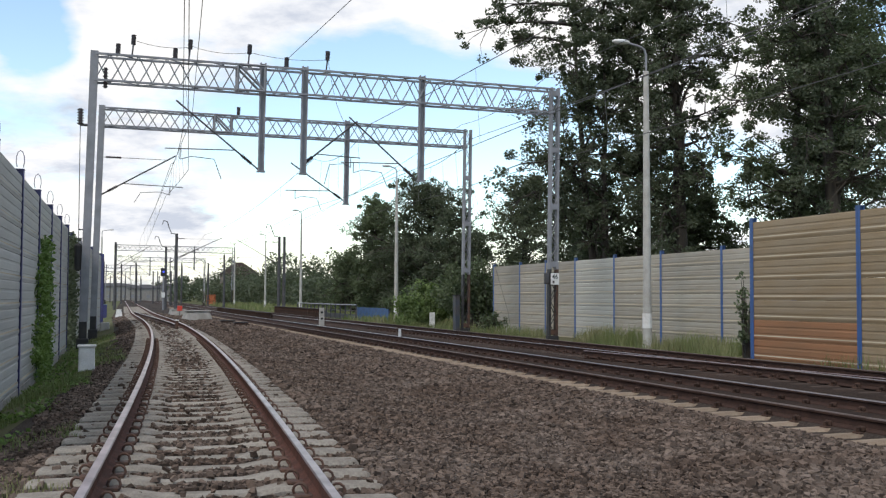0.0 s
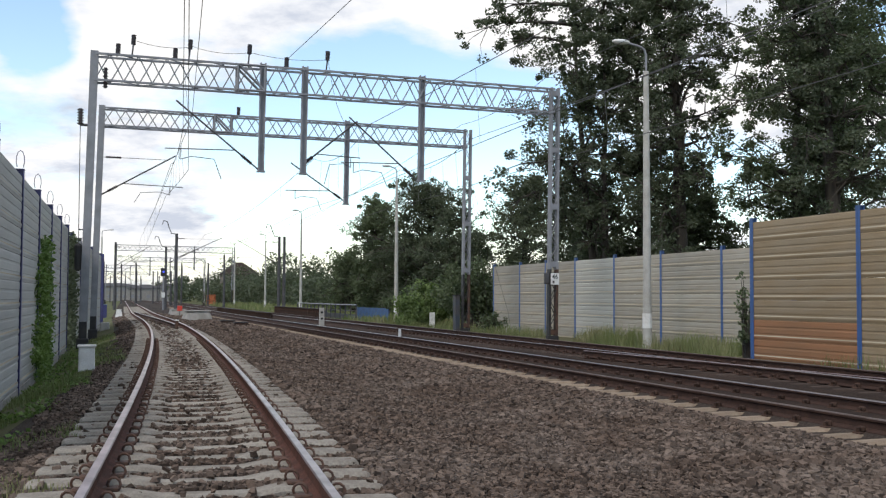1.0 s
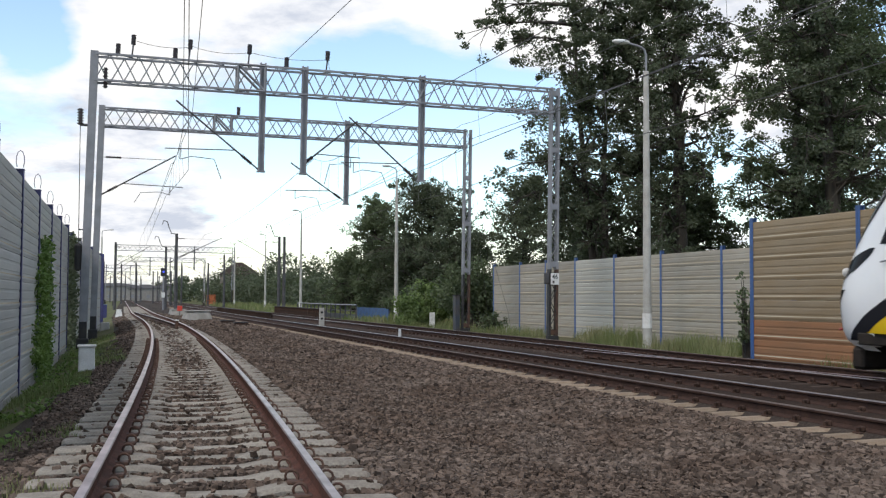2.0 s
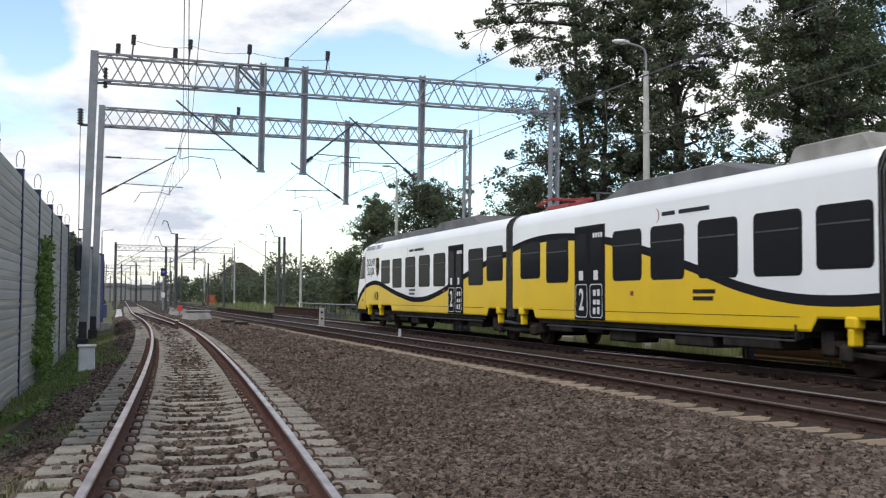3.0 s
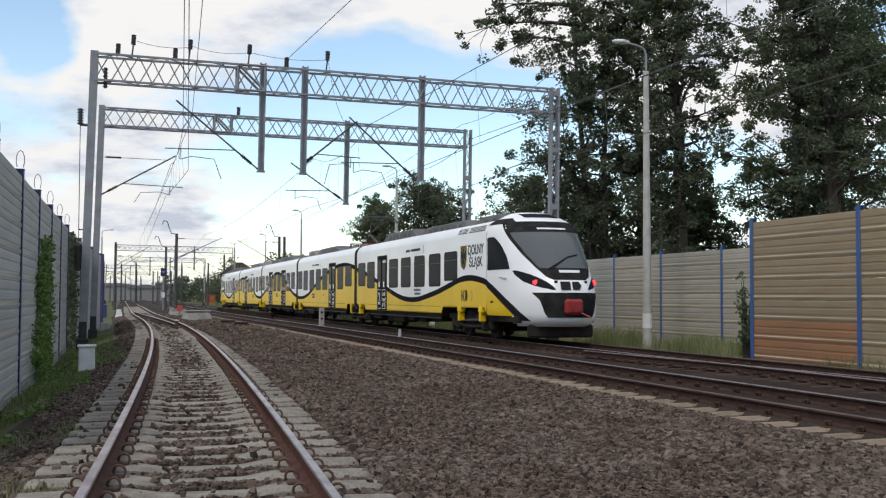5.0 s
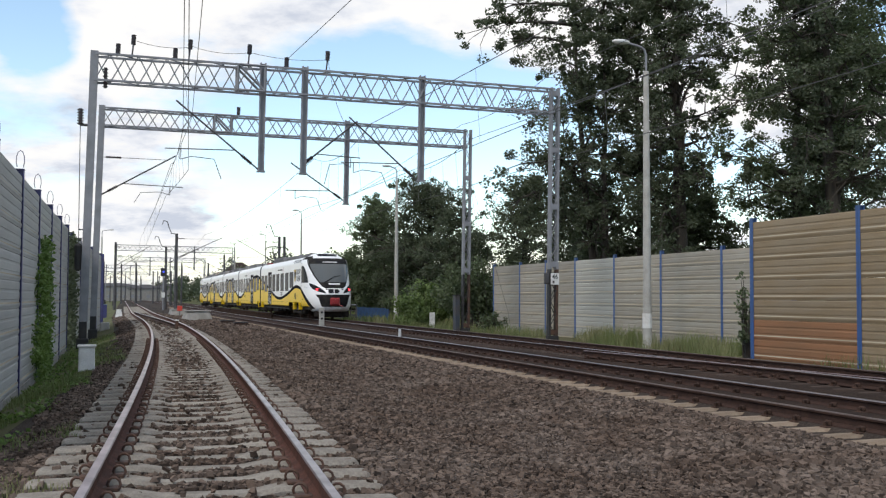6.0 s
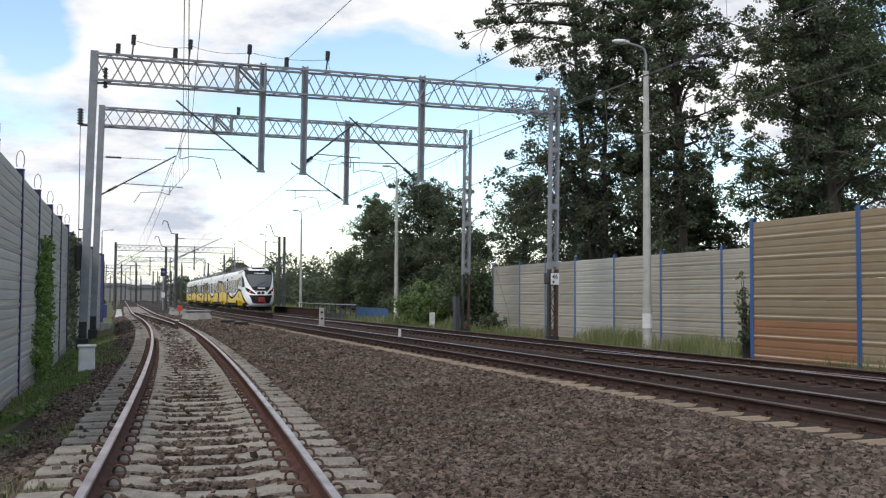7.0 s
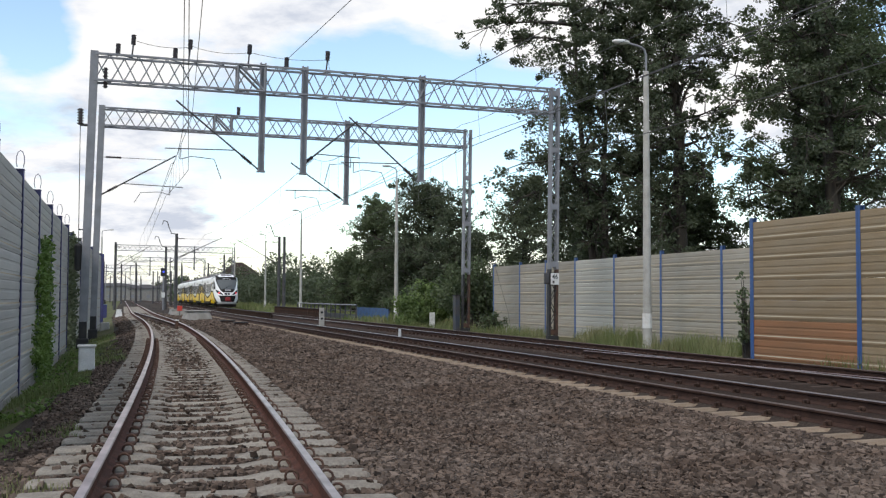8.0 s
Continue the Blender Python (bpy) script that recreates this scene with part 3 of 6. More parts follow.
build_barrier("noise_barrier", "set-back grey noise barrier behind the portal mast", 42.0, -1.15, 5, 4.0, -0.75, 8, 0.5,
              lambda i, j: "panel_cool", "navy", True, plinth=0.25, bearing=-2.8)

build_barrier("noise_barrier", "short grey return wall at the end of the noise barrier", 63.99, -2.766, 1, 2.85, -0.75, 8, 0.5,
              lambda i, j: "panel_cool", "navy", True, plinth=0.25, bearing=-90 - TURN)

# ---- overhead line portals ----


def tube_mast(parent, h, w, d, mat, z0=0.0, lean=0.0):
    bm = bmesh.new()
    # one closed section: two channels welded lip to lip, with shallow side grooves
    ring = [(-w, -d), (w, -d), (w, -d + 0.05), (w * 0.82, -d + 0.06), (w * 0.82, d - 0.06), (w, d - 0.05),
            (w, d), (-w, d), (-w, d - 0.05), (-w * 0.82, d - 0.06), (-w * 0.82, -d + 0.06), (-w, -d + 0.05)]
    lo = [bm.verts.new((x, y, z0)) for x, y in ring]
    hi = [bm.verts.new((x, y, h + 0.02)) for x, y in ring]
    for k in range(len(ring)):
        j = (k + 1) % len(ring)
        bm.faces.new((lo[k], lo[j], hi[j], hi[k]))
    bm.faces.new(hi)
    bm.faces.new(lo[::-1])
    ob = part("mast", bm, M[mat], parent)
    ob.matrix_basis = pose(0, 0, 0, 0, lean, 0)
    return ob


def bar_part(name, parent, a, b, r, mat, sides=4):
    bm = bmesh.new()
    bar(bm, a, b, r, sides)
    return part(name, bm, M[mat], parent)


def truss(parent, x0, x1, z0, h, w, pitch, splices=(), split=True):
    """A box girder of angle chords with diagonal lacing on all sides."""
    for y in (-w, w):
        for z in (z0, z0 + h):
            bm = bmesh.new()
            box(bm, (x0, y - 0.035, z - 0.035), (x1, y - 0.025, z + 0.035))
            box(bm, (x0, y - 0.025, z - 0.035), (x1, y + 0.035, z - 0.025))
            part("chord", bm, M["steel"], parent)
        bm = bmesh.new()
        x, k = x0, 0
        while x < x1 - pitch * 0.5:
            a, b = (z0, z0 + h) if k % 2 == (y > 0) else (z0 + h, z0)
            if split:
                bar_part("diagonal", parent, (x, y, a), (min(x + pitch, x1), y, b), 0.021, "steel")
            else:
                bar(bm, (x, y, a), (min(x + pitch, x1), y, b), 0.03, 4)
            x += pitch
            k += 1
        if split:
            bm.free()
        else:
            tagged(part("lacing", bm, M["steel"], parent), kind="stuff")
    for z in (z0, z0 + h):
        bm = bmesh.new()
        x, k = x0, 0
        while x < x1 - pitch:
            a, b = (-w, w) if k % 2 else (w, -w)
            if split:
                bar_part("cross_bar", parent, (x, a, z), (min(x + pitch * 1.6, x1), b, z), 0.017, "steel")
            else:
                bar(bm, (x, a, z), (min(x + pitch * 1.6, x1), b, z), 0.017, 4)
            x += pitch * 1.6
            k += 1
        if split:
            bm.free()
        else:
            tagged(part("lacing", bm, M["steel"], parent), kind="stuff")
    for a, b in splices:
        bm = bmesh.new()
        for y in (-w - 0.02, w + 0.02):
            for c in ((a, z0, a, z0 + h), (b, z0, b, z0 + h), (a, z0, b, z0), (a, z0 + h, b, z0 + h), (a, z0 + h, b, z0)):
                bar(bm, (c[0], y, c[1]), (c[2], y, c[3]), 0.045, 4)
        part("splice_frame", bm, M["steel"], parent)


def insulator(bm, a, b, r=0.07, n=5, mat=0):
    """A string of porcelain sheds between a and b."""
    a, b = Vector(a), Vector(b)
    bar(bm, a, b, r * 0.62, 8, mat)
    for k in range(n):
        c = a.lerp(b, (k + 0.5) / n)
        d = (b - a).normalized() * 0.012
        bar(bm, c - d, c + d, r, 10, mat)


def drop_post(parent, x, z_top, z_bot):
    bm = bmesh.new()
    for sx in (-0.085, 0.085):
        box(bm, (x + sx - 0.02, -0.1, z_bot), (x + sx + 0.02, 0.1, z_top + 0.12))
    box(bm, (x - 0.065, -0.02, z_bot), (x + 0.065, 0.02, z_top + 0.1))
    box(bm, (x - 0.14, -0.12, z_bot - 0.05), (x + 0.14, 0.12, z_bot))
    part("drop_post", bm, M["steel"], parent)


def cantilever(parent, x, z_low, z_top, reach, z_wire, tie=True, y=0.25):
    """The swinging arm that carries a contact wire: strut with insulator, top tie, steady arm."""
    sgn = 1 if reach > 0 else -1
    bm = bmesh.new()
    end = (x + reach, y, z_top)
    a = Vector((x, y, z_low))
    e = Vector(end)
    i0, i1 = a.lerp(e, 0.10), a.lerp(e, 0.24)
    bar(bm, a, e + (e - a).normalized() * 0.4, 0.032, 6)
    part("strut", bm, M["steel_dark"], parent)
    bm = bmesh.new()
    insulator(bm, i0, i1, 0.075, 6)
    if tie:
        part("insulator", bm, M["insulator"], parent)
        bm = bmesh.new()
        insulator(bm, (x + sgn * 0.15, y, z_top), (x + sgn * 0.8, y, z_top), 0.06, 6)
    part("insulator", bm, M["insulator"], parent)
    bm = bmesh.new()
    if tie:
        bar(bm, (x, y, z_top), e, 0.012, 4)
    zr = z_low + (z_top - z_low) * 0.32
    xr = x + reach * 0.32
    bar(bm, (xr, y, zr), (x + reach * 1.25, y, zr - 0.06), 0.02, 6)
    bar(bm, (x + reach * 1.05, y, zr - 0.06), (x + reach * 1.05, y, zr - 0.42), 0.016, 4)
    sweep(bm, [(x + reach * 1.05, y, zr - 0.42), (x + reach * 0.9, y, zr - 0.30), (x + reach * 0.6, y, zr - 0.36), (x + reach * 0.5, y, z_wire)], 0.014, 5)
    part("steady_arm", bm, M["steel_dark"], parent)


def portal(label, s, pl, pr, h, dh, posts, caps, arms, z0=-0.35, splices=(), span_pitch=0.47):
    w = pr - pl
    m = Matrix.Translation(at(s, pl)) @ Matrix.Rotation(THETA + radians(-1.2), 4, "Z") @ Matrix.Rotation(radians(0.65), 4, "Y")
    g = thing("overhead_line_portal", label, "catenary portal", "portals over the tracks", m=m)
    tube_mast(g, h, 0.13, 0.17, "steel", z0 + 0.7, 0.6)
    bm = bmesh.new()
    box(bm, (-0.19, -0.21, z0 - 0.3), (0.19, 0.21, z0 + 0.15), bev=0.03)
    box(bm, (-0.125, -0.165, z0 + 0.15), (0.125, 0.165, z0 + 0.72), bev=0.01)
    part("mast_foot", bm, M["black"], g, "black tar-painted mast foot")
    for sx in (-1, 1):
        for lo, hi, mat in ((z0 + 0.25, 2.5, "rust"), (2.5, h, "steel")):
            bm = bmesh.new()
            x0 = w + sx * 0.145
            box(bm, (x0 - 0.04, -0.13, lo), (x0 + 0.04, 0.13, hi))
            # lower left leg is black: its shade is put into the colour
            part("leg", bm, M["black" if mat == "rust" and sx < 0 else mat], g, "lower leg of a pair: rust-stained right, shade-blackened left" if mat == "rust" else "")
    for lo, hi, mat in ((z0 + 0.25, 2.5, "rust"), (2.5, h, "steel")):
        z, k = lo, 0
        while z < hi - 0.3:
            for y in (-0.11, 0.11):
                a, b = ((w - 0.12, w + 0.12) if k % 2 else (w + 0.12, w - 0.12))
                bar_part("diagonal", g, (a, y, z), (b, y, z + 0.46), 0.017, "black" if mat == "rust" else mat)
            z += 0.46
            k += 1
        for zz in np.arange(lo + 0.1, hi - 0.3, 2.2):
            for y in (-0.135, 0.125):
                bm = bmesh.new()
                box(bm, (w - 0.12, y, zz), (w + 0.12, y + 0.01, zz + 0.2))
                part("batten_plate", bm, M[mat], g)
    bm = bmesh.new()
    box(bm, (w - 0.25, -0.22, z0 - 0.3), (w + 0.25, 0.22, z0 + 0.04), bev=0.03)
    box(bm, (w - 0.21, -0.16, z0 + 0.04), (w + 0.21, 0.16, z0 + 0.32), bev=0.01)
    part("mast_foot", bm, M["black"], g, "black mast foot on a block")
    truss(g, 0.13, w - 0.1, h - dh, dh - 0.1, 0.28, span_pitch, splices, span_pitch < 0.6)
    for x, zb in posts:
        drop_post(g, x, h - 0.05, zb)
    for x, tall in caps:
        bm = bmesh.new()
        bar(bm, (x - 0.04, 0, h - 0.1), (x, 0, h + 0.05 + tall * 0.35), 0.03, 5)
        insulator(bm, (x, 0, h + tall * 0.35), (x + 0.01, 0, h + 0.35 + tall * 0.35), 0.085, 7)
        part("insulator", bm, M["insulator"], g, "dark porcelain insulator")
    for a in arms:
        cantilever(g, *a)
    return g


G1 = portal("tall grey lattice portal spanning all tracks", 37.2, -0.62, 16.38, 9.52, 1.0,
            [(5.80, 5.74), (7.30, 5.73), (11.68, 5.69)], [(0.85, 0), (1.35, 1), (2.75, 0), (3.25, 1), (5.3, 1), (6.62, 0), (8.1, 1)],
            [(5.75, 5.8, 7.85, -2.6, 5.4, False), (7.25, 6.0, 7.5, 1.75, 5.4, False), (11.65, 5.65, 7.65, -2.35, 5.4, False)], splices=[(4.9, 5.85)])
G2 = portal("farther grey lattice portal with contact wire arms", 47.2, -0.38, 16.34, 9.42, 0.86,
            [(10.87, 5.63)], [(5.9, 0)], [(0.15, 5.6, 7.25, 2.75, 5.3), (10.87, 5.75, 7.2, -2.2, 5.3, False)], splices=[(4.85, 5.6)])

# ---- the train: five cars; in a car's space y runs forward, x to the right, z up from the rail ----
WID, FLOOR_Z, SIDE_Z, ROOF_Z = 1.42, 0.80, 3.50, 3.93
PITCH, GAP = 16.32, 0.56


def curve_of(knots):
    xs = np.array([k[0] for k in knots])
    zs = np.array([k[1] for k in knots])

    def f(y):
        # smooth blend through the knots
        i = int(np.clip(np.searchsorted(xs, y) - 1, 0, len(xs) - 2))
        h = xs[i + 1] - xs[i]
        t = (y - xs[i]) / h
        d = np.gradient(zs, xs)
        return float((2 * t ** 3 - 3 * t ** 2 + 1) * zs[i] + (t ** 3 - 2 * t ** 2 + t) * h * d[i] + (-2 * t ** 3 + 3 * t ** 2) * zs[i + 1] + (t ** 3 - t ** 2) * h * d[i + 1])
    return f


# the charcoal wave, measured forward from the rear gangway of each car
WAVE_END = [(-21.6, 0.72), (-20.6, 1.05), (-19.65, 1.46), (-19.05, 1.70), (-18.4, 1.87), (-17.7, 1.97), (-16.9, 2.03), (-15.9, 1.99), (-14.8, 1.82), (-13.5, 1.61), (-12.15, 1.44), (-10.6, 1.29), (-8.84, 1.31), (-6.8, 1.58), (-4.8, 1.98), (-3.0, 2.32), (-1.4, 2.58), (0.2, 2.76)]
WAVE_MID = [(-0.2, 2.76), (0.84, 2.92), (2.8, 3.04), (4.4, 2.99), (6.5, 2.78), (8.7, 2.40), (10.7, 1.95), (12.1, 1.61), (13.9, 1.36), (15.4, 1.33), (16.8, 1.41)]
WAVE_C = [(-0.2, 1.40), (1.2, 1.55), (2.6, 1.86), (4.4, 2.38), (6.3, 2.88), (8.3, 3.06), (10.3, 2.88), (12.2, 2.38), (14.0, 1.86), (15.4, 1.55), (16.8, 1.40)]

SECTION_TOP = [(1.42, 3.50), (1.385, 3.62), (1.30, 3.76), (1.14, 3.86), (0.85, 3.91), (0.4, 3.93), (0.0, 3.935)]


def shell(name, y0, y1, wave, parent, cuts):
    """Side walls with the painted wave, rounded roof and a flat belly."""
    bm = bmesh.new()
    ys = sorted(set(list(np.linspace(y0, y1, max(3, int(abs(y1 - y0) / 0.3) + 1))) + [c + d for cut in cuts for c, d in ((cut[0], -0.02), (cut[0], 0.16), (cut[1], -0.16), (cut[1], 0.02)) if y0 < c + d < y1]))

    def skirt(y):
        for a, b in cuts:
            if a < y < b:
                return FLOOR_Z + 0.24 * min(1.0, (y - a) / 0.16, (b - y) / 0.16)
        return FLOOR_Z

    rows = []
    for y in ys:
        w = min(max(wave(y), FLOOR_Z + 0.4), 3.3)
        low = skirt(y)
        half = [(1.40, low - 0.02), (1.42, low + 0.02), (1.42, w - 0.10), (1.42, w + 0.10)] + SECTION_TOP
        ring = [bm.verts.new((-x, y, z)) for x, z in half] + [bm.verts.new((x, y, z)) for x, z in half[-2::-1]]
        rows.append(ring)
    n = len(rows[0])
    kinds = [1, 1, 2] + [0] * (n - 7) + [2, 1, 1]
    for a, b in zip(rows, rows[1:]):
        for k in range(n - 1):
            f = bm.faces.new((a[k], a[k + 1], b[k + 1], b[k]))
            f.material_index = kinds[k]
            f.smooth = 3 < k < n - 5
        f = bm.faces.new((a[n - 1], a[0], b[0], b[n - 1]))
        f.material_index = 3
    for r in (rows[0], rows[-1][::-1]):
        f = bm.faces.new(r)
        f.material_index = 3
    bmesh.ops.recalc_face_normals(bm, faces=bm.faces)
    return part(name, bm, [M["t_white"], M["t_yellow"], M["t_stripe"], M["t_under"]], parent, "white and yellow car body with a charcoal wave")


def rounded(w, h, r, n=4):
    pts = []
    for cx, cz, a0 in ((w - r, h - r, 0), (r, h - r, 90), (r, r, 180), (w - r, r, 270)):
        for k in range(n + 1):
            a = radians(a0 + 90 * k / n)
            pts.append((cx + r * math.cos(a), cz + r * math.sin(a)))
    return pts


def window_mesh(w, h, vent):
    """A flush rounded pane in its rubber seal, lying in the y-z plane with its outer face towards -x."""
    bm = bmesh.new()
    for grow, depth, mat in ((0.035, 0.006, 1), (0.0, 0.011, 0)):
        o = [(y - grow * (1 if y < w / 2 else -1), z - grow * (1 if z < h / 2 else -1)) for y, z in rounded(w, h, 0.13)]
        front = [bm.verts.new((-depth, y, z)) for y, z in o]
        back = [bm.verts.new((0.03, y, z)) for y, z in o]
        f = bm.faces.new(front)
        f.material_index = mat
        for k in range(len(o)):
            f = bm.faces.new((front[k], back[k], back[(k + 1) % len(o)], front[(k + 1) % len(o)]))
            f.material_index = mat
    if vent:
        box(bm, (-0.018, 0.04, h * 0.70), (0.0, w - 0.04, h * 0.70 + 0.03), 2)
    bmesh.ops.recalc_face_normals(bm, faces=bm.faces)
    return mesh_of("window", bm, [M["t_glass"], M["t_rubber_and_shade"], M["steel_dark"]])


WIN = {}


def add_window(parent, y0, y1, z0, z1, side, vent=True):
    key = (round(y1 - y0, 2), round(z1 - z0, 2), vent)
    if key not in WIN:
        WIN[key] = window_mesh(*key)
    o = new("window", WIN[key])
    o.parent = parent
    o.matrix_basis = pose(-WID, y0, z0) if side < 0 else pose(WID, y1, z0, 0, 0, 180)


def add_door(parent, y0, y1, side):
    """Dark double plug door: two leaves with glazing, seals, stickers and the class figure panels."""
    w, h = y1 - y0, 2.42
    m0 = pose(-WID, y0, 0.80) if side < 0 else pose(WID, y1, 0.80, 0, 0, 180)
    bm = bmesh.new()
    box(bm, (-0.012, 0.0, 0.0), (0.05, w, h), 0, bev=0.01)
    door = part("door", bm, M["t_rubber_and_shade"], parent, "dark double plug door with glass leaves")
    door.matrix_basis = m0
    for a, b in ((0.04, w / 2 - 0.015), (w / 2 + 0.015, w - 0.04)):
        bm = bmesh.new()
        box(bm, (-0.026, a, 0.04), (-0.005, b, h - 0.06), 0, bev=0.008)
        part("leaf", bm, M["t_stripe"], door)
        bm = bmesh.new()
        box(bm, (-0.031, a + 0.12, 0.98), (-0.02, b - 0.10, h - 0.20), 0, bev=0.004)
        part("pane", bm, M["t_glass"], door)
        # framed pictogram panel on the lower half
        o = rounded(b - a - 0.12, 0.86, 0.1)
        i = [(y + (0.022 if y < (b - a - 0.12) / 2 else -0.022), z + (0.022 if z < 0.43 else -0.022)) for y, z in o]
        bm = bmesh.new()
        vo = [bm.verts.new((-0.031, y + a + 0.06, z + 0.06)) for y, z in o]
        vi = [bm.verts.new((-0.031, y + a + 0.06, z + 0.06)) for y, z in i]
        for k in range(len(o)):
            bm.faces.new((vo[k], vo[(k + 1) % len(o)], vi[(k + 1) % len(o)], vi[k]))
        part("frame_mark", bm, M["t_mark"], door, "white rounded outline")
        bm = bmesh.new()
        box(bm, (-0.034, a + 0.30, 1.02), (-0.03, b - 0.28, 1.26))
        part("sticker", bm, M["t_mark"], door, "white notice sticker")
    # class figure on the far leaf as one looks forward, small pictograms on the other
    turn = Matrix(((0, 0, -1, 0), (-1, 0, 0, 0), (0, 1, 0, 0), (0, 0, 0, 1)))
    writing("class_figure", "2", 0.78, Matrix.Translation((-0.032, w * 0.74, 0.49)) @ turn @ Matrix.Diagonal((0.75, 1, 1, 1)), M["t_mark"], door, 0.002, "white figure two")
    for (yy, zz, a, b) in ((0.18, 0.62, 0.14, 0.16), (0.40, 0.62, 0.15, 0.15), (0.18, 0.40, 0.16, 0.12), (0.40, 0.40, 0.15, 0.12), (0.2, 0.16, 0.12, 0.18), (0.42, 0.16, 0.14, 0.16)):
        bm = bmesh.new()
        box(bm, (-0.033, yy + 0.06, zz), (-0.031, yy + 0.06 + a, zz + b), bev=0.0)
        part("pictogram", bm, M["t_mark"], door)
    for k in range(4):
        bm = bmesh.new()
        box(bm, (-0.033, 0.10 + k * 0.14, h - 0.33), (-0.0305, 0.20 + k * 0.14, h - 0.21))
        part("pictogram", bm, M["t_mark"], door)
    return door


def wheel_mesh():
    bm = bmesh.new()
    turned(bm, [(0.10, -0.09), (0.12, -0.09), (0.13, -0.05), (0.36, -0.05), (0.37, -0.065), (0.42, -0.065), (0.425, 0.05), (0.45, 0.055), (0.45, 0.075), (0.36, 0.075), (0.34, 0.04), (0.13, 0.05), (0.10, 0.06)], sides=28)
    for v in bm.verts:
        v.co = Vector((v.co.z, v.co.y, v.co.x))
    bmesh.ops.recalc_face_normals(bm, faces=bm.faces)
    return mesh_of("wheel", bm, M["rail_side"], True)


WHEEL = wheel_mesh()


def add_bogie(car, yc, yellow):
    """Side frames with axle boxes, springs, dampers, wheels; yellow damper brackets hang at the car ends."""
    bm = bmesh.new()
    for sx in (-1, 1):
        x0, x1 = sorted((sx * 0.98, sx * 1.14))
        box(bm, (x0, yc - 1.75, 0.50), (x1, yc + 1.75, 0.64), bev=0.03)
        box(bm, (x0, yc - 0.75, 0.33), (x1, yc + 0.75, 0.52), bev=0.05)
    box(bm, (-1.0, yc - 0.35, 0.42), (1.0, yc + 0.35, 0.66), bev=0.04)
    for dy in (-0.75, 0.75):
        box(bm, (-0.68, yc + dy - 0.36, 0.24), (0.68, yc + dy + 0.36, 0.72), bev=0.08)
    for sx in (-1, 1):
        x0, x1 = sorted((sx * 0.9, sx * 1.20))
        box(bm, (x0, yc - 0.42, 0.60), (x1, yc + 0.42, 0.98), bev=0.08)
        box(bm, (x0, yc - 2.05, 0.30), (x1, yc - 1.72, 0.78), bev=0.05)
        box(bm, (x0, yc + 1.72, 0.34), (x1, yc + 2.05, 0.80), bev=0.05)
        bar(bm, (sx * 1.16, yc - 1.35, 0.42), (sx * 1.16, yc, 0.36), 0.06, 8)
        bar(bm, (sx * 1.16, yc + 1.35, 0.42), (sx * 1.16, yc, 0.36), 0.06, 8)
    frame_ob = part("bogie_frame", bm, M["t_under"], car, "grimy dark bogie frame")
    for dy in (-1.35, 1.35):
        for sx in (-1, 1):
            o = new("wheel", WHEEL)
            o.parent = frame_ob
            o.matrix_basis = pose(sx * 0.76, yc + dy, 0.425, 0, 0, 0 if sx < 0 else 180)
            bm = bmesh.new()
            x0, x1 = sorted((sx * 1.02, sx * 1.26))
            box(bm, (x0, yc + dy - 0.17, 0.26), (x1, yc + dy + 0.17, 0.58), bev=0.06)
            part("axle_box", bm, M["t_under"], frame_ob)
            bm = bmesh.new()
            turned(bm, [(0.11, 0.58), (0.13, 0.62), (0.11, 0.66), (0.13, 0.70), (0.11, 0.74), (0.11, 0.80)], (sx * 1.06, yc + dy * 0.62, 0), 10)
            part("spring", bm, M["t_under"], frame_ob)
    for sx in (-1, 1):
        bm = bmesh.new()
        bar(bm, (sx * 1.22, yc - 0.9, 0.62), (sx * 1.22, yc + 0.3, 0.58), 0.05, 8)
        bar(bm, (sx * 1.22, yc + 0.3, 0.58), (sx * 1.22, yc + 0.8, 0.57), 0.03, 8)
        part("damper", bm, M["steel_dark"], frame_ob)
        for yy in yellow:
            bm = bmesh.new()
            xa, xb = sorted((sx * 1.22, sx * 1.46))
            box(bm, (xa, yy - 0.15, 0.84), (xb, yy + 0.15, 1.08), bev=0.05)
            box(bm, (xa, yy - 0.07, 0.56), (xb - 0.04 * (sx > 0), yy + 0.07, 0.86), bev=0.03)
            part("damper_bracket", bm, M["t_yellow"], car, "yellow painted damper bracket")


def add_under(car, y0, y1, seed):
    """Underfloor boxes, pipes and skirts between the bogies."""
    rng = random.Random(seed)
    bm = bmesh.new()
    box(bm, (-1.34, y0, 0.66), (1.34, y1, 0.82))
    part("underframe", bm, M["t_under"], car)
    y = y0 + 0.4
    while y < y1 - 1.0:
        l = rng.uniform(0.8, 1.9)
        for sx in (-1, 1):
            x0, x1 = sorted((sx * 0.55, sx * rng.uniform(1.1, 1.32)))
            bm = bmesh.new()
            box(bm, (x0, y, rng.uniform(0.30, 0.48)), (x1, min(y + l, y1), 0.68), bev=0.04)
            part("equipment_box", bm, M["t_under"], car)
        y += l + rng.uniform(0.3, 0.9)
    for sx in (-1, 1):
        bm = bmesh.new()
        bar(bm, (sx * 1.3, y0 + 0.3, 0.60), (sx * 1.3, y1 - 0.3, 0.60), 0.025, 6)
        part("pipe", bm, M["steel_dark"], car)
        bm = bmesh.new()
        xs = sorted((sx * (WID - 0.002), sx * (WID + 0.004)))
        box(bm, (xs[0], y0, 1.03), (xs[1], y1, 1.042))
        part("body_seam", bm, M["t_under"], car)


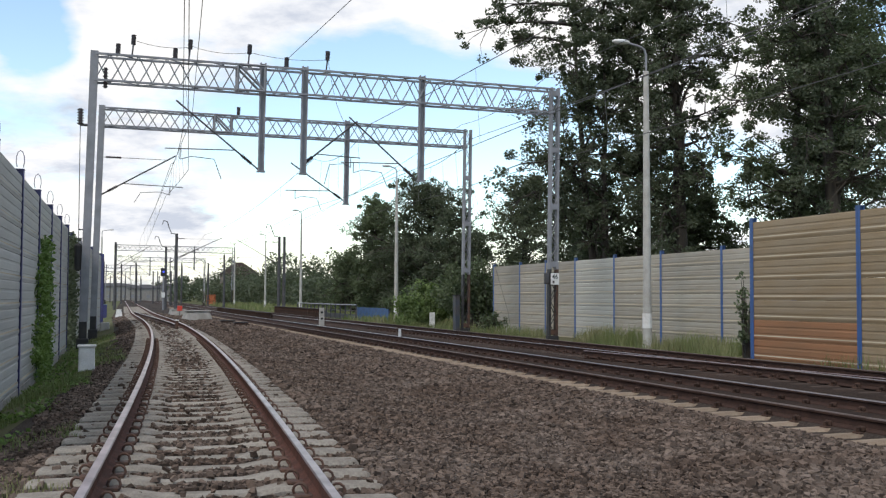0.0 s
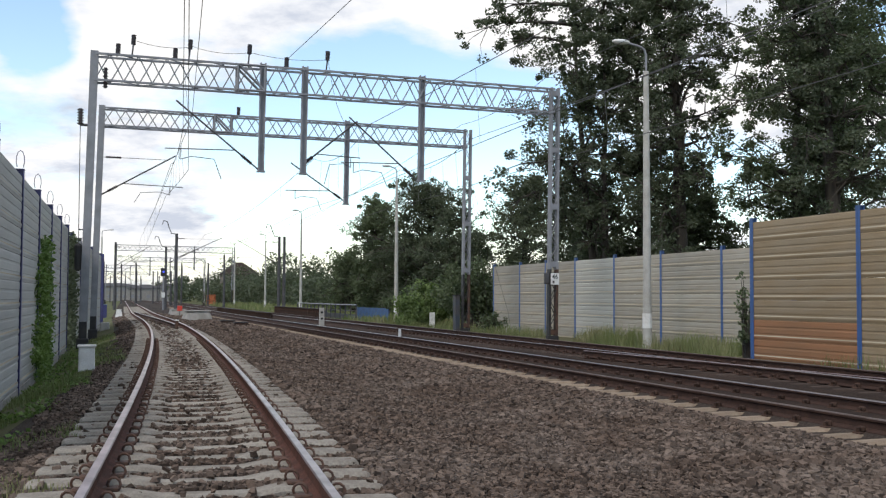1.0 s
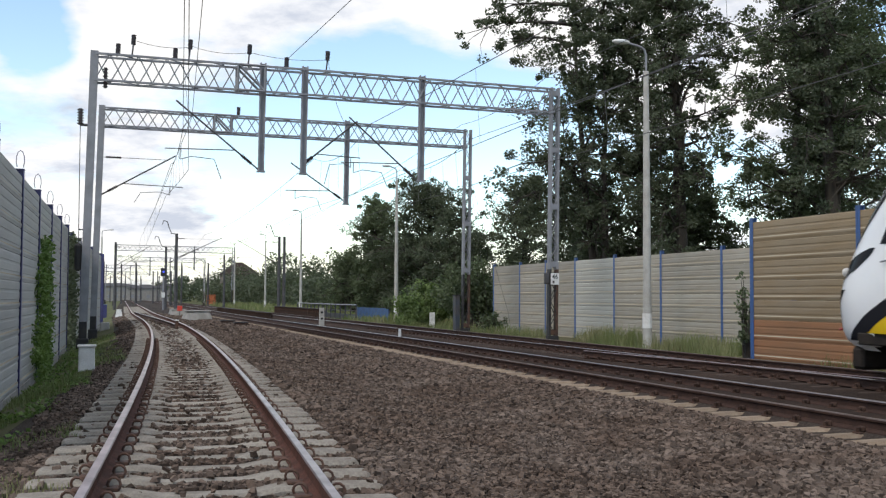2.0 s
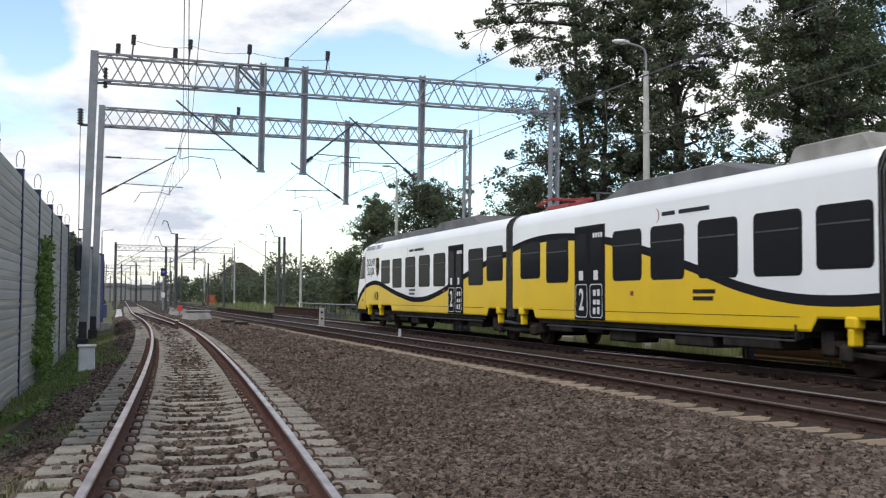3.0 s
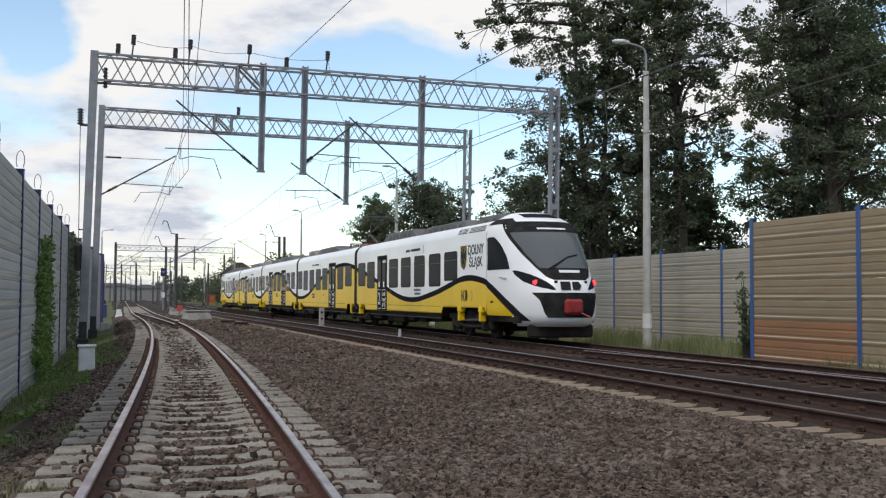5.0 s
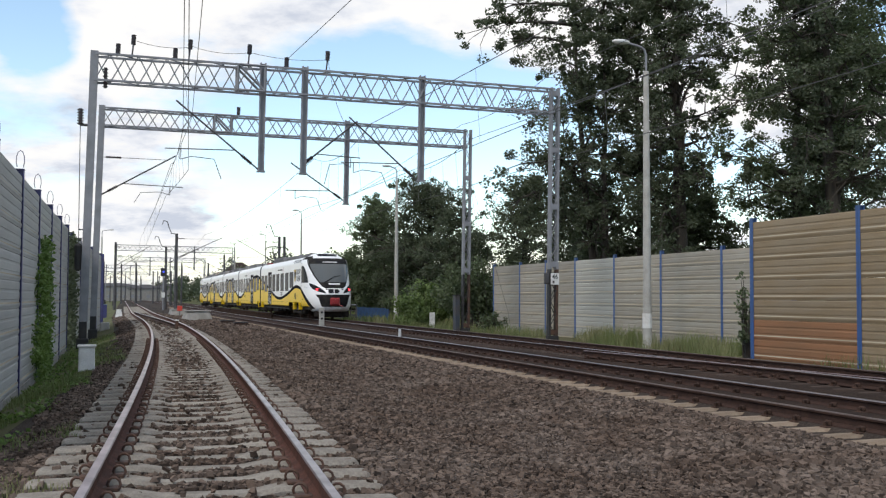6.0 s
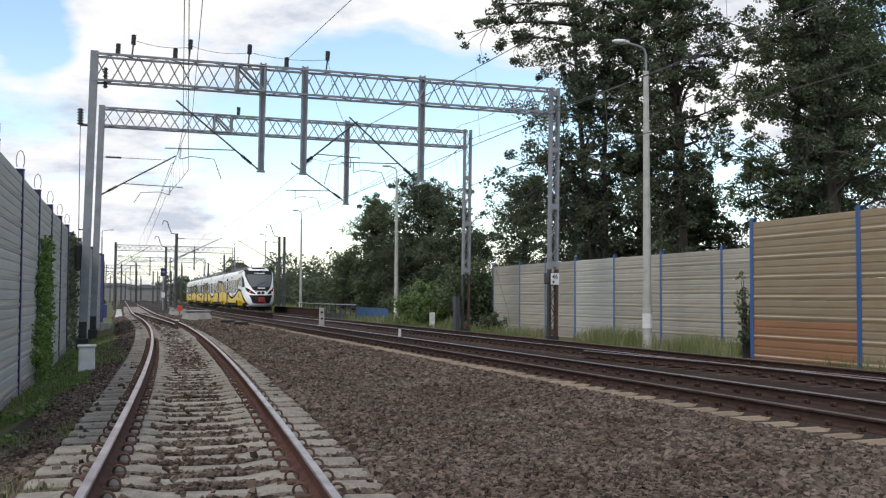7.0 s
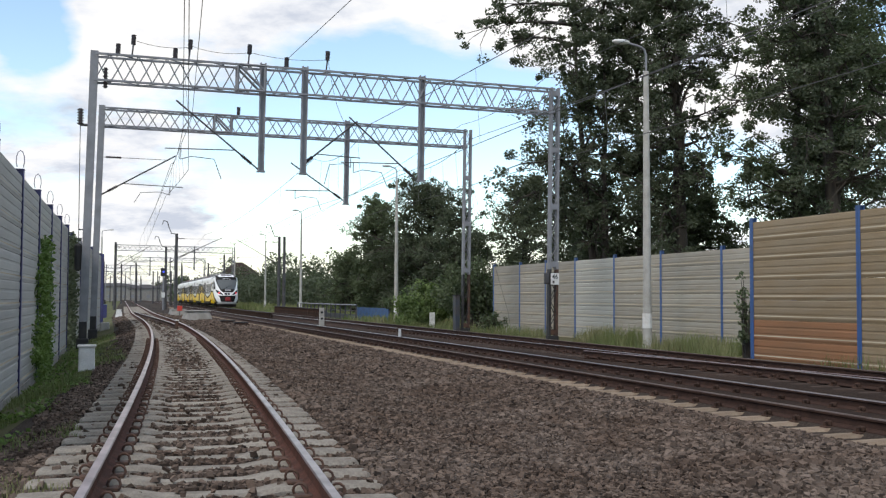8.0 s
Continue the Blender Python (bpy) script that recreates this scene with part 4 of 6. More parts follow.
def roof_box(car, y0, y1, z1, w, slope, mat="t_roof", vents=0):
    """A roof housing with sloping ends and side louvres."""
    bm = bmesh.new()
    prof = [(y0, 3.86), (y0 + slope, z1 - 0.03), (y0 + slope + 0.06, z1), (y1 - slope - 0.06, z1), (y1 - slope, z1 - 0.03), (y1, 3.86)]
    sides = []
    for x, dz in ((-w, -0.05), (-w + 0.12, 0), (w - 0.12, 0), (w, -0.05)):
        sides.append([bm.verts.new((x, y, max(3.80, z + (dz if z > 3.87 else 0)))) for y, z in prof])
    for a, b in zip(sides, sides[1:]):
        for k in range(len(prof) - 1):
            bm.faces.new((a[k], a[k + 1], b[k + 1], b[k]))
    for r in (sides[0][::-1], sides[-1]):
        bm.faces.new(r)
    bmesh.ops.recalc_face_normals(bm, faces=bm.faces)
    unit = part("roof_unit", bm, M[mat], car, "grey roof equipment housing")
    for k in range(vents):
        y = y0 + slope + 0.25 + k * (y1 - y0 - 2 * slope - 0.4) / max(1, vents)
        bm = bmesh.new()
        box(bm, (-w - 0.006, y, 3.88), (-w + 0.03, y + 0.32, z1 - 0.14))
        part("louvre", bm, M["steel_dark"], unit)
    return unit


def bellows(car, yc):
    bm = bmesh.new()
    sec = [(-1.3, 0.78), (-1.33, 3.42), (-1.18, 3.72), (-0.8, 3.85), (0.8, 3.85), (1.18, 3.72), (1.33, 3.42), (1.3, 0.78)]
    n = 24
    rings = []
    for k in range(n + 1):
        y = yc - GAP / 2 - 0.02 + (GAP + 0.04) * k / n
        g = 0.085 if k % 4 in (1, 2) else 0.0
        rings.append([bm.verts.new((x * (1 + g / 1.3), y, z + (g if z > 3.5 else 0))) for x, z in sec])
    # only pleat crests are grey; dark slopes and valleys carry painted shade
    for i, (a, b) in enumerate(zip(rings, rings[1:])):
        for k in range(len(sec)):
            bm.faces.new((a[k], a[(k + 1) % len(sec)], b[(k + 1) % len(sec)], b[k])).material_index = 0 if i % 4 == 1 else 1
    bmesh.ops.recalc_face_normals(bm, faces=bm.faces)
    part("bellows", bm, [M["t_bellows"], M["t_rubber_and_shade"]], car, "grey corrugated gangway bellows")
    bm = bmesh.new()
    box(bm, (-1.1, yc - 0.5, 0.45), (1.1, yc + 0.5, 0.70), bev=0.05)
    part("coupling", bm, M["t_under"], car)


def pantograph(car, y, up):
    base = 4.05
    bm = bmesh.new()
    for x in (-0.55, 0.55):
        box(bm, (x - 0.04, y - 0.8, base - 0.04), (x + 0.04, y + 0.8, base + 0.04))
    for yy in (-0.8, 0.0, 0.8):
        box(bm, (-0.55, y + yy - 0.04, base - 0.04), (0.55, y + yy + 0.04, base + 0.04))
    pan = part("pantograph_base", bm, M["t_red"], car, "red pantograph frame on insulators")
    bm = bmesh.new()
    for x in (-0.5, 0.5):
        for yy in (-0.7, 0.7):
            insulator(bm, (x, y + yy, 3.9), (x, y + yy, base - 0.03), 0.06, 3)
    part("insulator", bm, M["insulator"], pan)
    if up:
        top = 5.42
        knee = (0, y + 1.15, base + 0.62)
        bm = bmesh.new()
        bar(bm, (0, y - 0.7, base), knee, 0.065, 8)
        bar(bm, (0.12, y - 0.45, base), (0.12, y + 1.0, base + 0.5), 0.018, 6)
        part("lower_arm", bm, M["steel_dark"], pan)
        bm = bmesh.new()
        for x in (-0.32, 0.32):
            bar(bm, (knee[0], knee[1], knee[2]), (x, y - 0.55, top - 0.12), 0.046, 6)
        bar(bm, (-0.34, y - 0.55, top - 0.12), (0.34, y - 0.55, top - 0.12), 0.025, 6)
        part("upper_arm", bm, M["steel_dark"], pan)
        for dy in (-0.2, 0.2):
            bm = bmesh.new()
            sweep(bm, [(-0.95, y - 0.55 + dy, top - 0.28), (-0.82, y - 0.55 + dy, top - 0.10), (-0.55, y - 0.55 + dy, top), (0.55, y - 0.55 + dy, top), (0.82, y - 0.55 + dy, top - 0.10), (0.95, y - 0.55 + dy, top - 0.28)], 0.036, 6)
            part("collector_strip", bm, M["steel_dark"], pan)
    else:
        bm = bmesh.new()
        bar(bm, (0, y - 0.7, base + 0.05), (0, y + 1.1, base + 0.15), 0.05, 8)
        for x in (-0.3, 0.3):
            bar(bm, (0, y + 1.1, base + 0.17), (x, y - 0.6, base + 0.24), 0.022, 6)
        for dy in (-0.2, 0.2):
            sweep(bm, [(-0.9, y - 0.6 + dy, base + 0.05), (-0.6, y - 0.6 + dy, base + 0.27), (0.6, y - 0.6 + dy, base + 0.27), (0.9, y - 0.6 + dy, base + 0.05)], 0.024, 6)
        part("lower_arm", bm, M["t_red"], pan)


SIDE_TURN = Matrix(((0, 0, -1, 0), (-1, 0, 0, 0), (0, 1, 0, 0), (0, 0, 0, 1)))  # lettering read from the -x side


def side_text(car, text, size, y, z, mat, side, squash=1.0, label="", name="lettering"):
    m = Matrix.Translation((-WID - 0.004, y, z)) @ SIDE_TURN @ Matrix.Diagonal((squash, 1, 1, 1))
    if side > 0:
        m = pose(0, 2 * y, 0, 0, 0, 180) @ m
    return writing(name, text, size, m, M[mat], car, 0.002, label)


def side_bars(car, y, z, w, h, n, mat, side):
    """Small unreadable print as plain bars."""
    for k in range(n):
        bm = bmesh.new()
        xs = sorted((side * WID, side * (WID + 0.005)))
        box(bm, (xs[0], y - w / 2, z - k * h * 1.7 - h), (xs[1], y + w / 2 * (1 if k == 0 else 0.8), z - k * h * 1.7))
        part("print_bar", bm, M[mat], car)


def mark_blocks(car, y, z, h, side):
    """A dark painted mark of plain shapes: an upright, two slanting blocks and a block with one round flank."""
    for shape in ([(-0.62, -0.5), (-0.62, 0.5), (-0.44, 0.5), (-0.44, -0.5)], [(-0.42, 0.0), (-0.12, 0.5), (0.06, 0.5), (-0.20, 0.0)], [(-0.42, 0.0), (-0.20, 0.0), (0.08, -0.5), (-0.12, -0.5)],
                  [(0.14, -0.5), (0.14, 0.5), (0.40, 0.5), (0.56, 0.30), (0.60, 0.0), (0.56, -0.30), (0.40, -0.5)]):
        bm = bmesh.new()
        bm.faces.new([bm.verts.new((side * (WID + 0.006), y + side * a * h * 1.35, z + b * h)) for a, b in shape])
        part("mark_block", bm, M["t_dark_mark"], car, "dark block of the painted mark")


def logo_arc(car, y, z, r, side):
    bm = bmesh.new()
    pts = []
    for k in range(11):
        a = radians(-110 + 22 * k)
        pts.append((side * (WID + 0.004), y + side * r * math.cos(a) * 0.9, z + r * math.sin(a)))
    rs = [0.012 + 0.03 * math.sin(math.pi * k / 10) for k in range(11)]
    vo = [bm.verts.new(p) for p in pts]
    vi = [bm.verts.new((p[0], p[1] - side * rr, p[2])) for p, rr in zip(pts, rs)]
    for k in range(10):
        bm.faces.new((vo[k], vo[k + 1], vi[k + 1], vi[k]))
    part("emblem", bm, M["t_red"], car, "dark red crescent emblem")


def window_pictograms(car, y, z, side):
    """White line drawings on a window: a wheelchair above a bicycle."""
    x = side * (WID + 0.016)

    def ring(bm, cy, cz, r, a0=0, a1=360):
        pts = [(x, y + side * (cy + r * math.cos(radians(a))), z + cz + r * math.sin(radians(a))) for a in np.linspace(a0, a1, 15)]
        sweep(bm, pts, 0.012, 4)

    def line(bm, *pts):
        sweep(bm, [(x, y + side * a, z + b) for a, b in pts], 0.013, 4)

    bm = bmesh.new()
    ring(bm, -0.14, 0.0, 0.10)
    ring(bm, 0.14, 0.0, 0.10)
    line(bm, (-0.14, 0.0), (-0.06, 0.15), (0.08, 0.15), (0.0, 0.0), (-0.06, 0.15))
    line(bm, (0.14, 0.0), (0.07, 0.20), (0.12, 0.22))
    part("pictogram", bm, M["t_mark"], car, "white bicycle pictogram")
    bm = bmesh.new()
    ring(bm, 0.0, 0.34, 0.085, 110, 380)
    line(bm, (-0.02, 0.50), (-0.01, 0.38), (0.08, 0.37), (0.12, 0.27))
    ring(bm, -0.02, 0.55, 0.022)
    part("pictogram", bm, M["t_mark"], car, "white wheelchair pictogram")


def middle_car(kind, raised=False):
    """An intermediate car, y from the middle of its rear gangway (0) to the front one (PITCH)."""
    car = thing("train_car", "white and yellow intermediate rail car with a charcoal wave", "rail car", "cars of the train")
    wave = curve_of(WAVE_C if kind == "c" else WAVE_MID)
    shell("body", GAP / 2, PITCH - GAP / 2, wave, car, [(-5, 2.0), (PITCH - 2.0, PITCH + 5)])
    if kind == "c":
        wins = [(0.91, 2.29, 1.93), (2.79, 4.22, 1.81), (6.8, 8.24, 1.81), (8.7, 10.14, 1.81), (12.64, 14.04, 1.81), (14.58, 15.92, 1.93)]
        doors = [(4.57, 6.36), (10.55, 12.32)]
    else:
        wins = [(0.93, 2.34, 1.95), (2.84, 4.23, 1.81), (6.86, 8.24, 1.81), (8.72, 10.1, 1.81), (10.71, 12.09, 1.81), (12.68, 14.08, 1.81), (14.53, 15.91, 1.90)]
        doors = [(4.67, 6.42)]
    for side in (-1, 1):
        for a, b, z in wins:
            add_window(car, a, b, z, 2.95, side)
        for a, b in doors:
            add_door(car, a, b, side)
        yb = 8.45 if kind == "c" else 10.9
        side_bars(car, yb, 1.62 if kind == "c" else 1.55, 0.85, 0.085, 2, "t_under", side)
        bm = bmesh.new()
        xs = sorted((side * WID, side * (WID + 0.006)))
        box(bm, (xs[0], doors[0][1] + (0.9 if kind == "c" else 1.3), 1.42), (xs[1], doors[0][1] + (1.05 if kind == "c" else 1.45), 1.53))
        part("emergency_sticker", bm, M["t_red"], car, "small red sticker")
        if kind == "c":
            bm = bmesh.new()
            box(bm, (xs[0], 9.65, 1.50), (xs[1], 9.83, 1.62))
            part("emergency_sticker", bm, M["t_red"], car, "small red sticker")
        if kind != "c":
            side_bars(car, 10.2 - side * 0.72, 3.28, 0.56, 0.09, 1, "t_dark_mark", side)
            side_bars(car, 10.2 + side * 0.32, 3.28, 1.20, 0.09, 1, "t_dark_mark", side)
            logo_arc(car, 8.95, 3.22, 0.16, side)
        else:
            for yc in (3.5, 13.34):
                window_pictograms(car, yc, 2.12, side)
    add_under(car, 2.3, PITCH - 2.3, 3 if kind == "c" else 5)
    for y, s in ((1.55, 1), (PITCH - 1.55, -1)):
        bm = bmesh.new()
        for sx in (-1, 1):
            xs = sorted((sx * 1.2, sx * 1.425))
            box(bm, (xs[0], y - 0.9, 0.62), (xs[1], y - 0.9 + 0.06, 0.9))
        part("skirt_edge", bm, M["t_under"], car)
    if kind == "c":
        roof_box(car, 3.2, 9.6, 4.22, 1.0, 1.2, vents=5)
        roof_box(car, 10.6, 14.4, 4.18, 0.95, 0.5, vents=3)
    else:
        roof_box(car, 5.4, 12.2, 4.22, 1.0, 1.2, vents=5)
        roof_box(car, 13.0, 15.3, 4.25, 0.9, 0.2, "concrete", vents=2)
        bm = bmesh.new()
        for k in range(4):
            insulator(bm, (-0.7 + 0.4 * k, 4.2, 3.88), (-0.7 + 0.4 * k, 4.2, 4.2), 0.06, 4)
        bar(bm, (-0.8, 4.2, 4.22), (0.7, 4.2, 4.22), 0.02, 6)
        part("roof_insulators", bm, M["steel_dark"], car, "roof line on insulators")
    bellows(car, 0.0)
    add_bogie(car, 0.0, (-0.95, 0.95))
    if kind == "c":
        bellows(car, PITCH)
        add_bogie(car, PITCH, (PITCH - 0.95, PITCH + 0.95))
    else:
        pantograph(car, 1.7, raised)
    return car


# nose: depth of the front in front of the cab seam at each height, and its half width
NOSE_L = curve_of([(0.40, 2.95), (0.60, 3.38), (1.0, 3.55), (1.5, 3.56), (1.9, 3.40), (2.2, 3.21), (2.6, 2.93), (3.0, 2.60), (3.3, 2.30), (3.6, 1.92), (3.8, 1.60), (3.95, 1.28), (4.05, 0.98), (4.12, 0.62)])
NOSE_W = curve_of([(0.40, 1.18), (0.60, 1.32), (0.85, 1.40), (1.2, 1.42), (2.4, 1.42), (3.2, 1.42), (3.5, 1.415), (3.62, 1.385), (3.76, 1.28), (3.86, 1.12), (3.95, 0.92), (4.05, 0.74), (4.12, 0.52)])


def nn(z):
    return 2.75 - 0.55 * min(1.0, max(0.0, (z - 1.2) / 2.2))


def nose_at(x, z, out=0.0):
    w, l = NOSE_W(z), NOSE_L(z)
    t, e = min(1.0, abs(x) / w), nn(z)
    return Vector((x, -(l * max(0.0, 1 - t ** e) ** (1 / e)) - out, z))


def nose_side(y, z, sx, out=0.0):
    w, l = NOSE_W(z), NOSE_L(z)
    t, e = min(1.0, max(0.0, -y / l)), nn(z)
    return Vector((sx * (w * max(0.0, 1 - t ** e) ** (1 / e) + out), y, z))


def nose_patch(name, z0, z1, lo, hi, mat, parent, label, out=0.012, nx=24, nz=14, fn=None):
    """A sheet laid on the nose between the edges lo(z) and hi(z)."""
    bm = bmesh.new()
    rows = []
    for j in range(nz + 1):
        z = z0 + (z1 - z0) * j / nz
        a, b = lo(z), hi(z)
        rows.append([bm.verts.new((fn or (lambda q, zz: nose_at(q, zz, out)))(a + (b - a) * k / nx, z)) for k in range(nx + 1)])
    for r, q in zip(rows, rows[1:]):
        for k in range(nx):
            bm.faces.new((r[k], r[k + 1], q[k + 1], q[k]))
    return part(name, bm, mat, parent, label, True)


def lerp_of(knots):
    xs, ys = [k[0] for k in knots], [k[1] for k in knots]
    return lambda z: float(np.interp(z, xs, ys))


def end_car():
    """The driving car: rear gangway joint at y = 0, body to the seam, nose beyond; it looks towards -y."""
    car = thing("train_car", "white and yellow driving rail car with raked dark windscreen", "rail car", "cars of the train")
    wave = curve_of(WAVE_END)
    SEAM = -18.5
    shell("body", SEAM, -GAP / 2, wave, car, [(-18.45, -13.7), (-2.0, 5)])
    # nose shell
    bm = bmesh.new()
    zs = [0.50, 0.53, 0.58, 0.66] + list(np.linspace(0.8, 3.5, 28)) + [3.58, 3.66, 3.74, 3.8, 3.86, 3.92, 3.97, 4.02, 4.07, 4.10, 4.12]
    na = 48
    rows = []
    for z in zs:
        w, l = NOSE_W(z), NOSE_L(z)
        ring = []
        for k in range(na + 1):
            a = math.pi * k / na
            c, s = math.cos(a), math.sin(a)
            r = (abs(c) ** nn(z) + abs(s) ** nn(z)) ** (-1 / nn(z))
            ring.append(bm.verts.new((-w * c * r, SEAM - l * s * r, z)))
        rows.append(ring)
    for a, b in zip(rows, rows[1:]):
        for k in range(na):
            if a[0].co.z < 0.79 and min(-a[k].co.y, -a[k + 1].co.y) < -SEAM + 1.75:
                continue  # the bogie shows under the cab side
            bm.faces.new((a[k], a[k + 1], b[k + 1], b[k])).smooth = True
    bm.faces.new(rows[-1])
    bmesh.ops.recalc_face_normals(bm, faces=bm.faces)
    nose = part("nose", bm, M["t_white"], car, "rounded white nose")
    shift = pose(0, SEAM, 0)

    def on_nose(ob):
        ob.matrix_basis = shift
        return ob

    for sx in (-1, 1):
        # painted wave on the cab side
        def yl(z):
            return -min(NOSE_L(z) * 0.97, lerp_of([(0.60, 2.75), (0.72, 2.6), (1.05, 2.05), (1.46, 1.15), (1.70, 0.55), (1.87, 0.0)])(z))
        on_nose(nose_patch("paint", 0.80, 1.76, lambda z: min(-0.001, yl(z) + 0.24), lambda z: 0.0, M["t_yellow"], nose, "yellow lower cab side", 0.004, 12, 14, fn=lambda y, z, sx=sx: nose_side(y, z, sx, 0.004)))
        on_nose(nose_patch("stripe", 0.66, 1.96, lambda z: min(-0.0, yl(z - 0.06) - 0.02), lambda z: min(0.0, yl(z + 0.09) + 0.27), M["t_stripe"], nose, "charcoal stripe", 0.007, 6, 18, fn=lambda y, z, sx=sx: nose_side(y, z, sx, 0.007)))
        on_nose(nose_patch("cab_window", 2.25, 3.30, lambda z: lerp_of([(2.25, -1.70), (2.6, -1.50), (3.0, -1.12), (3.2, -0.80), (3.30, -0.58)])(z), lambda z: -0.08, M["t_glass"], nose, "dark cab side window", 0.012, 10, 12, fn=lambda y, z, sx=sx: nose_side(y, z, sx, 0.010)))
        lo_z, hi_z = 1.60, 2.20
        inn = lerp_of([(1.60, 0.52), (1.68, 0.55), (1.85, 0.72), (2.05, 0.98), (2.20, 1.22)])
        out_ = lerp_of([(1.60, 0.60), (1.68, 0.92), (1.85, 1.16), (2.05, 1.25), (2.20, 1.27)])
        on_nose(nose_patch("headlight", lo_z, hi_z, (lambda z: -out_(z)) if sx < 0 else inn, (lambda z: -inn(z)) if sx < 0 else out_, M["t_glass"], nose, "dark slanted headlight lens", 0.012, 10, 10))
        bm = bmesh.new()
        c = nose_at(sx * 0.95, 1.82, 0.012)
        bmesh.ops.create_uvsphere(bm, u_segments=12, v_segments=8, radius=0.10, matrix=Matrix.Translation(c) @ Matrix.Diagonal((1, 0.4, 0.8, 1)))
        on_nose(part("tail_light", bm, M["tail_light"], nose, "lit red tail light", True))
        bm = bmesh.new()
        c = nose_at(sx * 0.48, 1.84, 0.01)
        box(bm, c - Vector((0.05, 0.02, 0.04)), c + Vector((0.05, 0.02, 0.04)), bev=0.01)
        on_nose(part("sensor", bm, M["t_rubber_and_shade"], nose))
        # grab rail and seam line
        bm = bmesh.new()
        bar(bm, nose_side(-1.15, 2.0, sx, 0.04), nose_side(-1.6, 1.96, sx, 0.04), 0.014, 6)
        on_nose(part("grab_rail", bm, M["steel"], nose))
        bm = bmesh.new()
        xs = sorted((sx * (WID - 0.01), sx * (WID + 0.004)))
        box(bm, (xs[0], SEAM - 0.012, 0.8), (xs[1], SEAM + 0.012, 3.48))
        part("body_seam", bm, M["t_under"], car)
        on_nose(nose_patch("roof_band", 3.70, 3.90, lambda z: -lerp_of([(3.70, 1.45), (3.80, 1.15), (3.90, 0.9)])(z), lambda z: 0.0, M["t_rubber_and_shade"], nose, "dark roof-edge band behind the windscreen", 0.01, 10, 5, fn=lambda y, z, sx=sx: nose_side(y, z, sx, 0.010)))
    scr = lerp_of([(1.90, 0.46), (1.98, 0.62), (2.3, 0.82), (2.7, 1.00), (3.2, 1.14), (3.45, 1.18), (3.6, 1.17), (3.76, 1.12)])
    on_nose(nose_patch("windscreen_frame", 1.90, 3.76, lambda z: -scr(z) - 0.07, lambda z: scr(z) + 0.07, M["t_rubber_and_shade"], nose, "black windscreen surround", 0.008, 28, 22))
    on_nose(nose_patch("windscreen", 2.26, 3.40, lambda z: -scr(z), lambda z: scr(z), M["t_screen"], nose, "raked smoked windscreen", 0.015, 28, 18))
    on_nose(nose_patch("destination_display", 3.44, 3.60, lambda z: -0.85, lambda z: 0.85, M["t_glass"], nose, "dark destination display", 0.015, 20, 4))
    on_nose(nose_patch("display_text", 3.49, 3.54, lambda z: -0.5, lambda z: 0.45, M["t_mark"], nose, "faint display line", 0.018, 12, 2))
    on_nose(nose_patch("print_bar", 2.12, 2.20, lambda z: -0.32, lambda z: 0.36, M["t_mark"], nose, "small white print", 0.016, 6, 2))
    on_nose(nose_patch("roof_lamp", 3.90, 4.06, lambda z: -0.60, lambda z: 0.60, M["t_glass"], nose, "dark upper lamp window", 0.012, 12, 4))
    on_nose(nose_patch("coupler_recess", 0.78, 1.52, lambda z: -lerp_of([(0.78, 0.72), (0.9, 0.80), (1.3, 0.92), (1.52, 1.06)])(z), lambda z: lerp_of([(0.78, 0.72), (0.9, 0.80), (1.3, 0.92), (1.52, 1.06)])(z), M["t_rubber_and_shade"], nose, "black recess round the coupler", 0.01, 24, 10))
    bm = bmesh.new()
    box(bm, (-0.30, -3.66, 0.86), (0.30, -3.30, 1.34), bev=0.08)
    bar(bm, (0.05, -3.69, 1.10), (0.05, -3.6, 1.10), 0.15, 12)
    bar(bm, (0.22, -3.62, 0.92), (0.42, -3.80, 0.80), 0.025, 6)
    on_nose(part("coupler", bm, M["t_red"], nose, "red automatic coupler"))
    bm = bmesh.new()
    sweep(bm, [nose_at(-0.50, 2.24, 0.05), nose_at(-0.2, 2.46, 0.06), nose_at(0.05, 2.60, 0.06), nose_at(0.45, 2.68, 0.06)], 0.018, 6)
    sweep(bm, [nose_at(-0.62, 2.22, 0.05), nose_at(-0.1, 2.50, 0.05)], 0.024, 6)
    on_nose(part("wiper", bm, M["t_rubber_and_shade"], nose))
    for shape in ([(-0.25, -0.1), (-0.25, 0.1), (-0.02, 0.1), (-0.02, -0.1)], [(0.03, -0.1), (0.03, 0.1), (0.18, 0.1), (0.25, 0.0), (0.18, -0.1)]):
        bm = bmesh.new()
        lo = [bm.verts.new((a, b, 0.0)) for a, b in shape]
        up = [bm.verts.new((a, b, 0.02)) for a, b in shape]
        bm.faces.new(up)
        for k in range(len(shape)):
            bm.faces.new((lo[k], lo[(k + 1) % len(shape)], up[(k + 1) % len(shape)], up[k]))
        mb = part("mark_block", bm, M["t_dark_mark"], nose, "dark block of the painted mark")
        mb.matrix_basis = shift @ Matrix.Translation((-0.05, -NOSE_L(1.72) - 0.004, 1.72)) @ pose(0, 0, 0, 70, 0, 0) @ Matrix.Diagonal((1.35, 1.3, 1, 1))
    bm = bmesh.new()
    box(bm, (-1.05, SEAM - 2.75, 0.16), (1.05, SEAM - 2.45, 0.56), bev=0.06)
    box(bm, (-1.28, SEAM - 2.3, 0.60), (1.28, SEAM + 0.05, 0.80), bev=0.02)
    part("obstacle_deflector", bm, M["t_under"], car)
